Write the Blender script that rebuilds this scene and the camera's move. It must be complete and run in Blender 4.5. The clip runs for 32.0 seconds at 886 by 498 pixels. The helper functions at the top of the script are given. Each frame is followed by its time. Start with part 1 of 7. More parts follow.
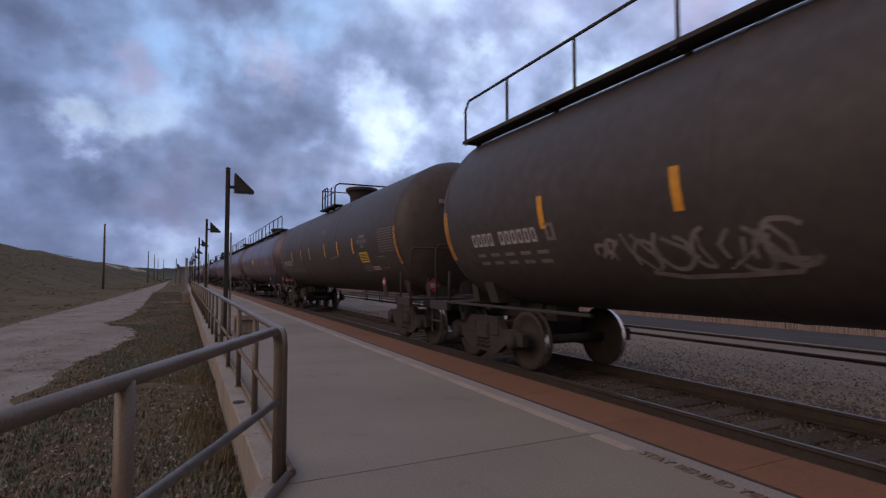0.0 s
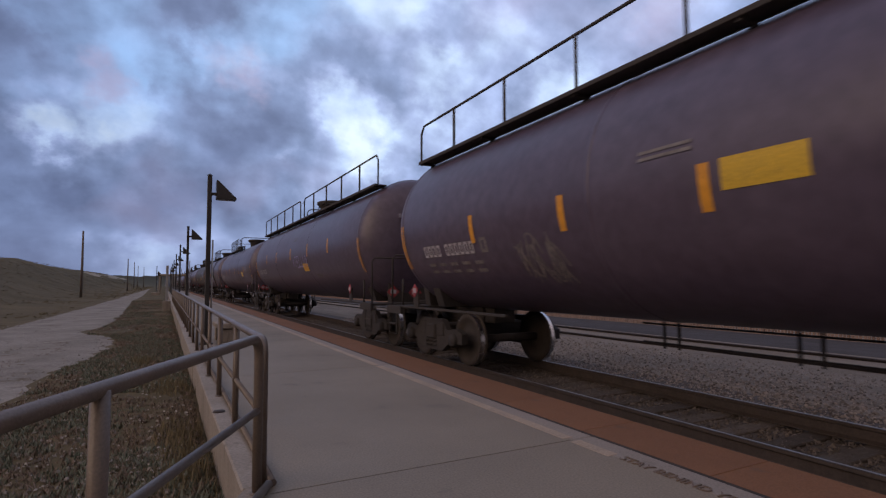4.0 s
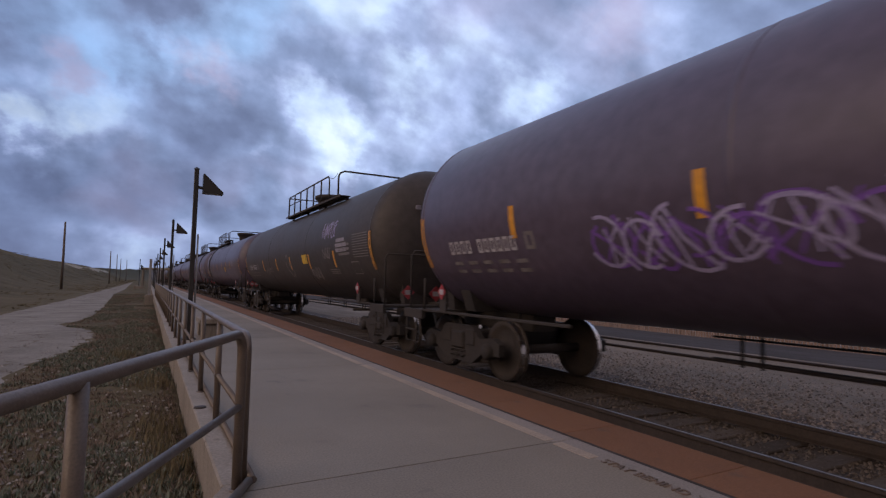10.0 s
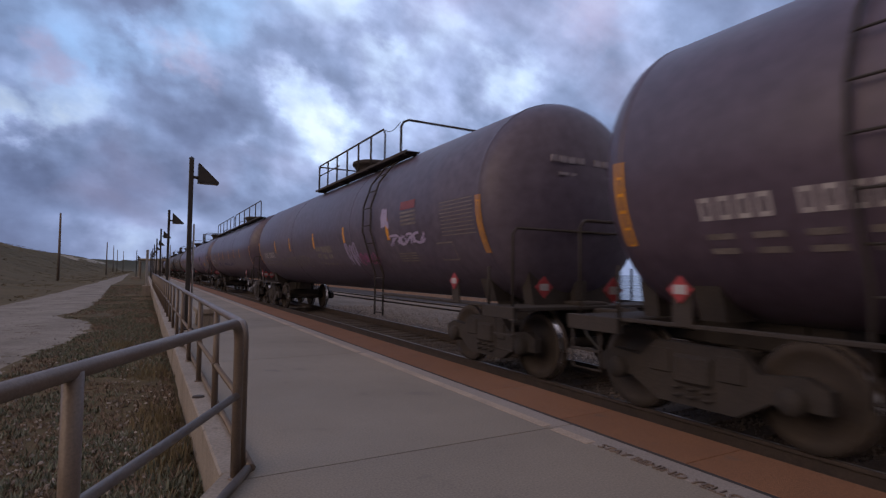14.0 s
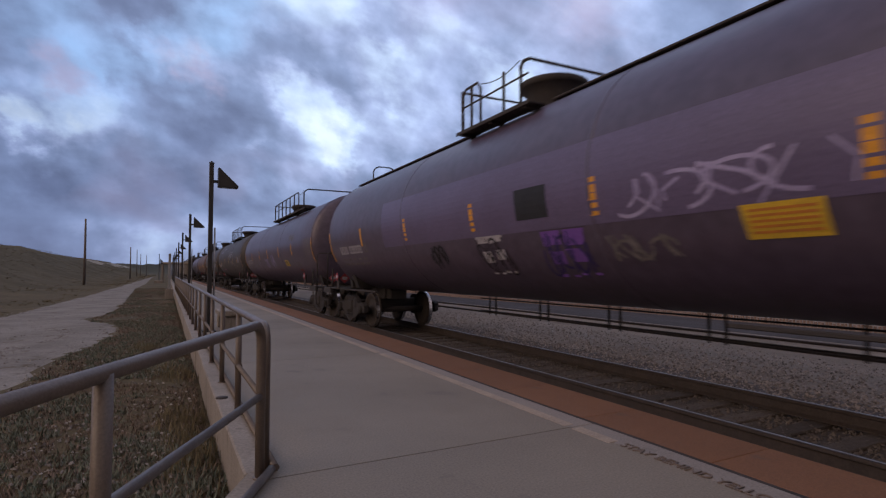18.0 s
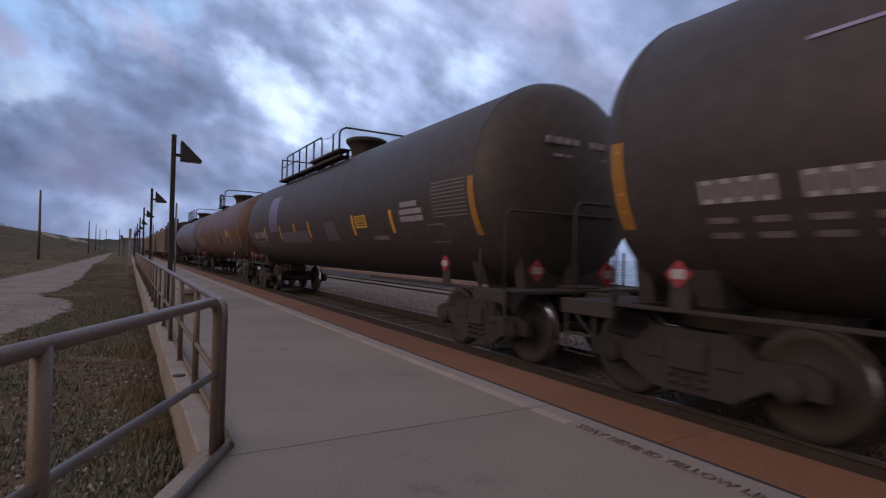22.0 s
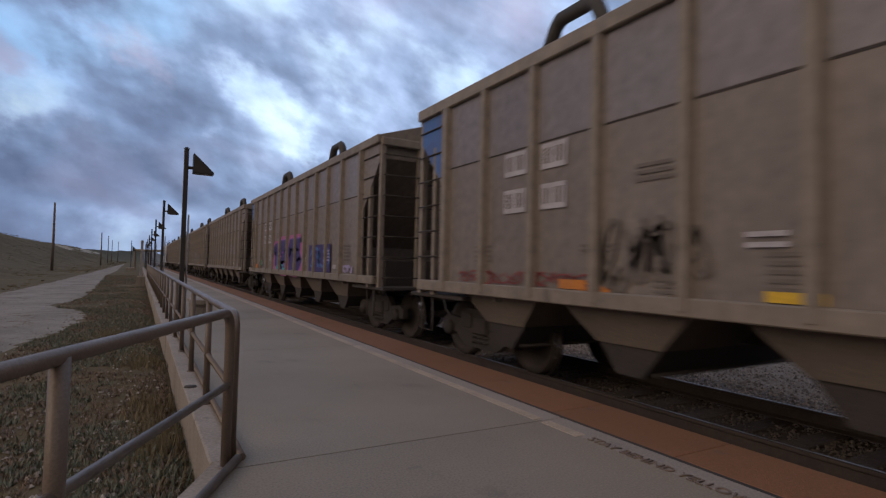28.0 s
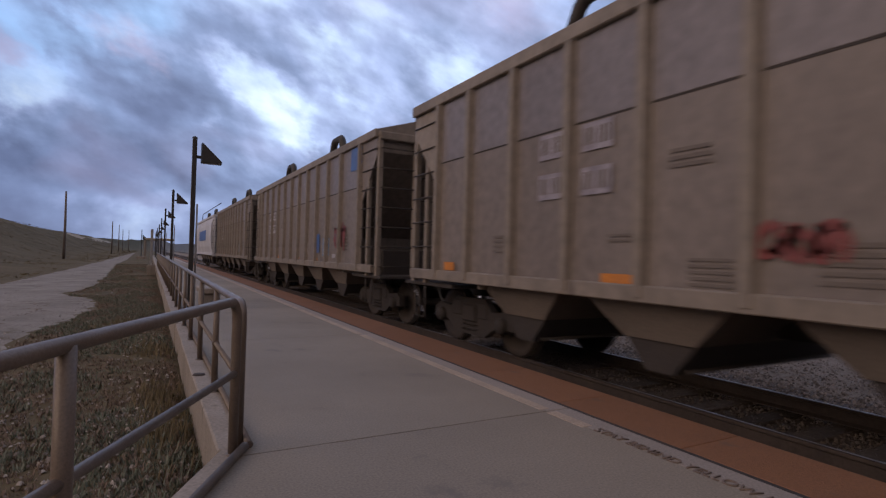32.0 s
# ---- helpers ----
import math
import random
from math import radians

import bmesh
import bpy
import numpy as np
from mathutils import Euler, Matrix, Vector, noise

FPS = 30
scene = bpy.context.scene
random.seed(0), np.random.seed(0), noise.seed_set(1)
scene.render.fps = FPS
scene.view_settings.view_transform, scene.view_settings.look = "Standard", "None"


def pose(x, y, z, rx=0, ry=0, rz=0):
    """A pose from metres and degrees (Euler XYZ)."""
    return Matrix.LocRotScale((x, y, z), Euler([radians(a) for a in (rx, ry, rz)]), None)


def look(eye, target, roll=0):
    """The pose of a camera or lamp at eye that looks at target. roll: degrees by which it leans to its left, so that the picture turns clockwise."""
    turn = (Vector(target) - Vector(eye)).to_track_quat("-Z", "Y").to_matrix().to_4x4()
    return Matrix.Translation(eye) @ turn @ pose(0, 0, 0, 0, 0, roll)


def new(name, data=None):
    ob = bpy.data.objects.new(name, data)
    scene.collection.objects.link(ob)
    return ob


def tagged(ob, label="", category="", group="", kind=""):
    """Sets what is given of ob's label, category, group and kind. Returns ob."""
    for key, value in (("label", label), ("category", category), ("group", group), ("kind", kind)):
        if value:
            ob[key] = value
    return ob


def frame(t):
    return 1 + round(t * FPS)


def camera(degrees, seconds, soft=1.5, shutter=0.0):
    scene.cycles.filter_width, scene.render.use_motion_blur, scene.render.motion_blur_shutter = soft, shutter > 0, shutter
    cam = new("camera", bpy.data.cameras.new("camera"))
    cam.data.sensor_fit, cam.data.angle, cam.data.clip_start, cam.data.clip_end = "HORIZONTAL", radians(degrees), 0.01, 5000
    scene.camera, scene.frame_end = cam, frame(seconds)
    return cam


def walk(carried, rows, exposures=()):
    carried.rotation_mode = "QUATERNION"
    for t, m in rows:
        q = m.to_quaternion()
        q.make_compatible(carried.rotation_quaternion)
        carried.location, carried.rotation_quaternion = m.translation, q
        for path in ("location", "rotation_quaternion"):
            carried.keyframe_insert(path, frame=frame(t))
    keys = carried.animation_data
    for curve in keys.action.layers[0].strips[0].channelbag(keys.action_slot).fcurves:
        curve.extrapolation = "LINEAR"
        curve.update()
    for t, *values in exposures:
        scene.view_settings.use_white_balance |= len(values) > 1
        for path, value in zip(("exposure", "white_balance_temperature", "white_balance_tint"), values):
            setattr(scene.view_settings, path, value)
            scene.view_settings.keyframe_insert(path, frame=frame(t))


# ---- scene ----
# World: y runs along the track away from the camera, x towards the sea, z = 0 is the platform's top.
cam = camera(79.4, 32.0, soft=1.25, shutter=0.2)

PATH = [
    (0.0, -0.023, 0.031, 1.263, 92.89, 0.07, -25.92),
    (0.5, -0.020, 0.031, 1.268, 93.00, -0.10, -25.65),
    (1.0, -0.027, 0.033, 1.271, 93.51, 0.16, -25.10),
    (1.5, -0.024, 0.037, 1.266, 93.17, 0.48, -24.67),
    (2.0, -0.027, 0.033, 1.268, 93.13, 0.28, -24.72),
    (2.5, -0.027, 0.029, 1.267, 93.08, 0.16, -25.37),
    (3.0, -0.022, 0.017, 1.263, 93.27, 0.33, -26.51),
    (3.5, -0.017, 0.006, 1.265, 93.45, 0.37, -27.18),
    (5.5, -0.005, 0.009, 1.263, 94.02, -0.15, -28.14),
    (6.0, -0.005, 0.012, 1.258, 93.69, -0.25, -28.15),
    (6.5, -0.009, 0.013, 1.258, 93.59, -0.27, -28.00),
    (7.0, -0.008, 0.016, 1.263, 93.51, -0.45, -28.10),
    (7.5, -0.005, 0.014, 1.260, 93.66, -0.76, -28.33),
    (8.0, -0.006, 0.013, 1.262, 93.61, -0.76, -28.38),
    (8.5, -0.009, 0.011, 1.259, 93.68, -0.52, -28.15),
    (9.0, -0.014, 0.008, 1.258, 93.64, -0.71, -28.23),
    (9.5, -0.014, 0.008, 1.258, 93.82, -0.86, -28.43),
    (10.0, -0.013, 0.006, 1.259, 93.73, -1.16, -28.98),
    (10.5, -0.015, 0.005, 1.260, 93.71, -1.36, -29.15),
    (11.0, -0.012, 0.000, 1.260, 93.78, -1.04, -29.03),
    (11.5, -0.009, -0.002, 1.260, 93.67, -1.07, -29.23),
    (12.0, -0.010, -0.000, 1.258, 93.60, -0.99, -29.22),
    (12.5, -0.006, 0.001, 1.254, 93.34, -0.97, -29.28),
    (13.0, -0.001, -0.004, 1.254, 92.74, -1.03, -29.71),
    (13.5, -0.003, 0.004, 1.251, 92.56, -0.82, -29.55),
    (14.0, -0.001, 0.015, 1.251, 92.51, -0.71, -29.23),
    (14.5, -0.003, 0.010, 1.250, 92.56, -0.59, -29.18),
    (16.5, 0.002, 0.005, 1.249, 92.31, -0.31, -29.92),
    (17.0, 0.002, 0.021, 1.246, 91.30, -0.19, -29.22),
    (17.5, 0.004, 0.021, 1.247, 91.54, -0.45, -29.10),
    (18.0, -0.010, 0.016, 1.252, 92.47, 0.04, -27.35),
    (18.5, 0.009, 0.008, 1.257, 92.12, 0.14, -28.23),
    (19.0, 0.011, -0.007, 1.259, 93.16, 1.64, -25.57),
    (19.5, 0.029, -0.036, 1.247, 92.96, -0.39, -29.29),
    (20.0, 0.022, -0.018, 1.247, 92.43, 0.16, -27.78),
    (20.5, 0.041, -0.023, 1.248, 91.73, -1.02, -29.68),
    (21.0, 0.039, -0.017, 1.240, 91.54, -1.53, -29.53),
    (21.5, 0.037, -0.007, 1.243, 91.19, -1.27, -29.64),
    (22.0, 0.036, 0.003, 1.236, 90.73, -1.40, -30.59),
    (22.5, 0.013, 0.017, 1.234, 90.43, -1.28, -27.88),
    (23.0, 0.010, 0.025, 1.238, 90.61, -0.93, -26.67),
    (23.5, 0.016, 0.016, 1.240, 90.81, -0.75, -26.99),
    (24.0, 0.016, 0.011, 1.239, 91.59, -0.88, -27.77),
    (24.5, 0.016, 0.011, 1.237, 91.75, -1.05, -28.01),
    (26.5, 0.023, 0.011, 1.239, 92.34, -1.25, -28.69),
    (27.0, 0.026, 0.006, 1.235, 91.93, -1.29, -29.40),
    (27.5, 0.020, 0.020, 1.233, 91.36, -1.34, -29.12),
    (28.0, 0.019, 0.001, 1.237, 91.92, -1.39, -29.66),
    (28.5, 0.017, 0.006, 1.232, 91.02, -1.13, -29.27),
    (29.0, 0.025, 0.016, 1.229, 91.10, -0.93, -28.69),
    (29.5, 0.037, 0.015, 1.231, 91.95, -0.58, -29.46),
    (30.0, 0.040, 0.002, 1.230, 91.64, -0.55, -30.19),
    (30.5, 0.041, 0.001, 1.231, 91.29, -1.14, -30.42),
    (31.0, 0.034, 0.005, 1.234, 91.32, -1.70, -30.28),
    (31.5, 0.034, -0.002, 1.237, 91.06, -1.49, -29.89),
    (32.0, 0.035, 0.012, 1.237, 90.82, -1.61, -28.82),
]

walk(cam, [(t, pose(x, y, z, rx, ry, rz)) for t, x, y, z, rx, ry, rz in PATH],
     exposures=[(0.0, 0.06, 6500, 10), (14.0, 0.06, 6500, 10), (24.5, 0.09, 6500, 10), (27.0, 0.12, 6500, 8), (28.0, 0.12, 6500, 2), (29.0, 0.14, 6500, 8), (32.0, 0.16, 6500, 10)])

# ------------------------------------------------------------------ world and light
RAIL_Z = -0.203           # top of rail
TRACK_X = 5.62            # middle of the main track


# open gaps (-) and thick masses (+) in the cloud: azimuth from the track, elevation, size in degrees, amount
LUMPS = ((20.2, 16.8, 5.5, -0.13), (21.4, 14.2, 3.4, -0.09), (17.0, 18.5, 4.2, -0.07), (-8.7, 13.8, 4.6, -0.12), (-8.4, 10.9, 3.2, -0.11), (-5.8, 13.3, 3.4, -0.06), (7.7, 24.8, 5.5, -0.10), (11.6, 13.6, 3.0, -0.07),
         (27.6, 22.0, 5.5, -0.09), (40.0, 20.5, 5.5, -0.08), (34.0, 17.0, 5.0, -0.06), (-0.9, 19.9, 2.8, -0.06), (23.2, 8.5, 7.0, -0.05), (3.0, 17.6, 8.0, 0.12))
MASSES = ((10.0, 18.0, 6.5, 0.08), (-13.0, 20.0, 7.0, 0.09), (-11.5, 16.6, 3.5, 0.03), (0.0, 10.3, 10.0, 0.10), (8.5, 9.5, 8.0, 0.08), (17.5, 22.6, 5.5, 0.05), (31.0, 26.5, 6.5, 0.09), (-13.0, 8.3, 9.0, 0.10), (-4.6, 7.0, 9.0, 0.10), (5.0, 23.3, 2.8, 0.07), (45.0, 27.0, 9.0, 0.06))
BLUES = ((-0.2, 25.0, 16.0), (-9.0, 23.5, 9.0), (12.3, 28.5, 9.0), (6.0, 34.0, 14.0))
ROSES = ((8.9, 22.1, 4.2), (-4.7, 19.6, 3.8), (52.0, 25.0, 7.0))


def sky_tree(nt, way):
    """The dusk sky as a colour for the direction in the socket way."""
    N, L = nt.nodes.new, nt.links.new

    def math_node(op, a, b=None, clamp=False):
        n = N("ShaderNodeMath")
        n.operation, n.use_clamp = op, clamp
        for i, v in enumerate((a, b)):
            if v is None:
                continue
            if isinstance(v, (int, float)):
                n.inputs[i].default_value = v
            else:
                L(v, n.inputs[i])
        return n.outputs[0]

    def ramp(fac, stops):
        n = N("ShaderNodeValToRGB")
        el = n.color_ramp.elements
        el[0].position, el[0].color = stops[0][0], (*stops[0][1], 1)
        el[1].position, el[1].color = stops[-1][0], (*stops[-1][1], 1)
        for p, c in stops[1:-1]:
            e = el.new(p)
            e.color = (*c, 1)
        L(fac, n.inputs[0])
        return n.outputs[0]

    def mix(fac, a, b, mode="MIX"):
        n = N("ShaderNodeMix")
        n.data_type, n.blend_type = "RGBA", mode
        for sock, v in ((n.inputs[0], fac), (n.inputs[6], a), (n.inputs[7], b)):
            if isinstance(v, (int, float)):
                sock.default_value = v
            elif isinstance(v, tuple):
                sock.default_value = (*v, 1)
            else:
                L(v, sock)
        return n.outputs[2]

    def dot(direction):
        n = N("ShaderNodeVectorMath")
        n.operation = "DOT_PRODUCT"
        L(way, n.inputs[0])
        n.inputs[1].default_value = direction
        return n.outputs["Value"]

    sep = N("ShaderNodeSeparateXYZ")
    L(way, sep.inputs[0])
    up = math_node("MAXIMUM", sep.outputs[2], 0.0)
    lift = math_node("ADD", up, 0.78)
    comb = N("ShaderNodeCombineXYZ")
    L(math_node("DIVIDE", sep.outputs[0], lift), comb.inputs[0])
    L(math_node("DIVIDE", sep.outputs[1], lift), comb.inputs[1])

    def noise_node(scale, detail, rough, offset, distort=0.0):
        mp = N("ShaderNodeMapping")
        mp.inputs["Location"].default_value = offset
        L(comb.outputs[0], mp.inputs[0])
        n = N("ShaderNodeTexNoise")
        n.inputs["Scale"].default_value = scale
        n.inputs["Detail"].default_value = detail
        n.inputs["Roughness"].default_value = rough
        n.inputs["Distortion"].default_value = distort
        L(mp.outputs[0], n.inputs["Vector"])
        return n

    # loose, bent copy of the direction, so that gaps in the cloud have ragged rims
    warp = noise_node(8.0, 6.0, 0.56, (2.0, 5.0, 0))
    bend = N("ShaderNodeVectorMath")
    bend.operation = "MULTIPLY_ADD"
    L(warp.outputs["Color"], bend.inputs[0])
    bend.inputs[1].default_value = (0.26, 0.26, 0.26)
    L(way, bend.inputs[2])
    bent = N("ShaderNodeVectorMath")
    bent.operation = "SUBTRACT"
    L(bend.outputs[0], bent.inputs[0])
    bent.inputs[1].default_value = (0.13, 0.13, 0.13)

    def lump(az, el, degrees):
        n = N("ShaderNodeVectorMath")
        n.operation = "DISTANCE"
        L(bent.outputs[0], n.inputs[0])
        n.inputs[1].default_value = (math.sin(radians(az)) * math.cos(radians(el)), math.cos(radians(az)) * math.cos(radians(el)), math.sin(radians(el)))
        m = N("ShaderNodeMapRange")
        m.interpolation_type = "SMOOTHERSTEP"
        m.inputs["From Min"].default_value, m.inputs["From Max"].default_value = 0.0, radians(degrees)
        m.inputs["To Min"].default_value, m.inputs["To Max"].default_value = 1.0, 0.0
        L(n.outputs["Value"], m.inputs[0])
        return m.outputs[0]

    big = noise_node(2.1, 3.0, 0.5, (1.3, 4.1, 0)).outputs["Fac"]
    small = noise_node(6.6, 6.0, 0.47, (7.7, 2.2, 0), 0.0).outputs["Fac"]
    side = noise_node(6.6, 6.0, 0.47, (7.715, 2.18, 0), 0.0).outputs["Fac"]
    thick = math_node("ADD", math_node("MULTIPLY", big, 0.5), math_node("MULTIPLY", small, 0.5))
    for az, el, size, amount in LUMPS + MASSES:
        thick = math_node("ADD", thick, math_node("MULTIPLY", lump(az, el, size), amount))
    # clear sky behind the clouds
    sky = N("ShaderNodeTexSky")
    sky.sky_type, sky.sun_disc = "NISHITA", False
    sky.sun_elevation, sky.sun_rotation = radians(9), radians(95)
    sky.air_density, sky.dust_density, sky.ozone_density = 1.0, 1.5, 3.0
    clear = mix(1.0, sky.outputs[0], (0.10, 0.115, 0.125), "MULTIPLY")
    clear = mix(0.85, clear, (0.32, 0.50, 0.84))
    cloud = ramp(thick, [(0.31, (0.60, 0.72, 0.90)), (0.40, (0.46, 0.585, 0.86)), (0.465, (0.32, 0.40, 0.655)), (0.53, (0.220, 0.288, 0.490)), (0.66, (0.155, 0.200, 0.355))])
    blue = lump(*BLUES[0])
    for b in BLUES[1:]:
        blue = math_node("MAXIMUM", blue, lump(*b))
    open_sky = math_node("MULTIPLY", blue, ramp(thick, [(0.46, (1, 1, 1)), (0.60, (0, 0, 0))]))
    col = mix(open_sky, cloud, clear)
    # light and shade on the billows
    relief = math_node("MULTIPLY", math_node("SUBTRACT", side, small), 1.7)
    relief = math_node("ADD", relief, 1.0)
    col = mix(1.0, col, relief, "MULTIPLY")
    # faint rose on some clouds, greyer towards the horizon
    pink = ramp(noise_node(3.2, 3.0, 0.5, (3.1, 9.4, 0)).outputs["Fac"], [(0.56, (0, 0, 0)), (0.74, (0.4, 0.4, 0.4))])
    for r in ROSES:
        pink = math_node("MAXIMUM", pink, math_node("MULTIPLY", lump(*r), 0.6))
    col = mix(pink, col, (0.40, 0.36, 0.54))
    hz = ramp(up, [(0.0, (1, 1, 1)), (0.13, (0, 0, 0))])
    hzf = math_node("MULTIPLY", hz, 0.6)
    col = mix(hzf, col, (0.215, 0.255, 0.41))
    glow = ramp(dot((0.62, 0.70, 0.35)), [(0.60, (0.92, 0.93, 0.96)), (0.97, (1.42, 1.40, 1.34))])
    col = mix(1.0, col, glow, "MULTIPLY")
    # inland, behind and overhead, the unseen cloud is warmed to warm the scene's light
    warm = ramp(dot((0.28, 0.90, 0.33)), [(0.05, (0.72, 0.72, 0.72)), (0.60, (0, 0, 0))])
    col = mix(warm, col, (0.52, 0.41, 0.37))
    # the unseen sky low behind is dimmed to darken tank heads and trucks
    dusk = ramp(math_node("ADD", dot((0.0, 1.0, 0.35)), 1.0), [(0.10, (0.46, 0.45, 0.46)), (0.95, (1, 1, 1))])
    return mix(1.0, col, dusk, "MULTIPLY")


def build_world():
    w = bpy.data.worlds.new("dusk_sky")
    scene.world = w
    w.use_nodes = True
    nt = w.node_tree
    nt.nodes.clear()
    tc = nt.nodes.new("ShaderNodeTexCoord")
    bg = nt.nodes.new("ShaderNodeBackground")
    nt.links.new(sky_tree(nt, tc.outputs["Generated"]), bg.inputs["Color"])
    out = nt.nodes.new("ShaderNodeOutputWorld")
    nt.links.new(bg.outputs[0], out.inputs[0])


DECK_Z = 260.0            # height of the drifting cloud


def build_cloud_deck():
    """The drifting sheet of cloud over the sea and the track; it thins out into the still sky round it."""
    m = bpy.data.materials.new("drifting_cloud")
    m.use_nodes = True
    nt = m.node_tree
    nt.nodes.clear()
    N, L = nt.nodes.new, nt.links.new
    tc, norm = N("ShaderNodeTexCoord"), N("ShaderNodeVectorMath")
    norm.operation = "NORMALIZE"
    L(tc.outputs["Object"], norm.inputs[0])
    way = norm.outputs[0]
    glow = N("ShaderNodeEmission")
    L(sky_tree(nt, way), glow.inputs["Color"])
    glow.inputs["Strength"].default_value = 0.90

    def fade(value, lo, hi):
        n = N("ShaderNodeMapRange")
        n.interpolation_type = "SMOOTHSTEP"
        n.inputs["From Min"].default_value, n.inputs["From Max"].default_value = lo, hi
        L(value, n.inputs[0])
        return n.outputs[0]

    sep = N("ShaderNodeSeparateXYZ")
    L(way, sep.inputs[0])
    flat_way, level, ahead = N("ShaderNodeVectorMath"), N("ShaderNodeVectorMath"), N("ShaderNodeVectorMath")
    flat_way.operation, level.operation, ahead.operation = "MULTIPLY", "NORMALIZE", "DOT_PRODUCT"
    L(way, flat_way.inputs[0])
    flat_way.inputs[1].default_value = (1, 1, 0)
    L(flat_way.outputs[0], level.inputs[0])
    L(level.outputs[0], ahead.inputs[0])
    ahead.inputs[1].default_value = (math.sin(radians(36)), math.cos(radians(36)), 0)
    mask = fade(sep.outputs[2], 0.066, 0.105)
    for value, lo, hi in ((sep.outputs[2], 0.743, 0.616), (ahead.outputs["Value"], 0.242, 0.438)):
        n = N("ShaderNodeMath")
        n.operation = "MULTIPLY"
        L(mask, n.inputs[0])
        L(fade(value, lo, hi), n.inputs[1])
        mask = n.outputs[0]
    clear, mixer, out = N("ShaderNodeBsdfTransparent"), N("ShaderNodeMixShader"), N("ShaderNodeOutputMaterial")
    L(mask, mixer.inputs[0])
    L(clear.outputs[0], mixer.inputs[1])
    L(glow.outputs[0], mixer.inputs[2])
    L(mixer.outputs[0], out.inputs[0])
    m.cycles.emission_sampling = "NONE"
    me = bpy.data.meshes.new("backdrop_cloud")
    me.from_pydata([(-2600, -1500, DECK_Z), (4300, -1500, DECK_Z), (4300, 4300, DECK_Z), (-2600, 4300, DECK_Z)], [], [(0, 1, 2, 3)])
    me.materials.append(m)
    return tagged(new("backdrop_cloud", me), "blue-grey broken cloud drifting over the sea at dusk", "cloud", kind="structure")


build_world()
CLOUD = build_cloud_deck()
# broad warm fill from inland, added to brighten the train's near side
sun_fill = new("sun_fill", bpy.data.lights.new("sun_fill", "SUN"))
sun_fill.data.energy, sun_fill.data.angle, sun_fill.data.color = 1.02, radians(55), (1.0, 0.70, 0.48)
sun_fill.matrix_world = look((-40, 3, 18), (6, 8, 0))


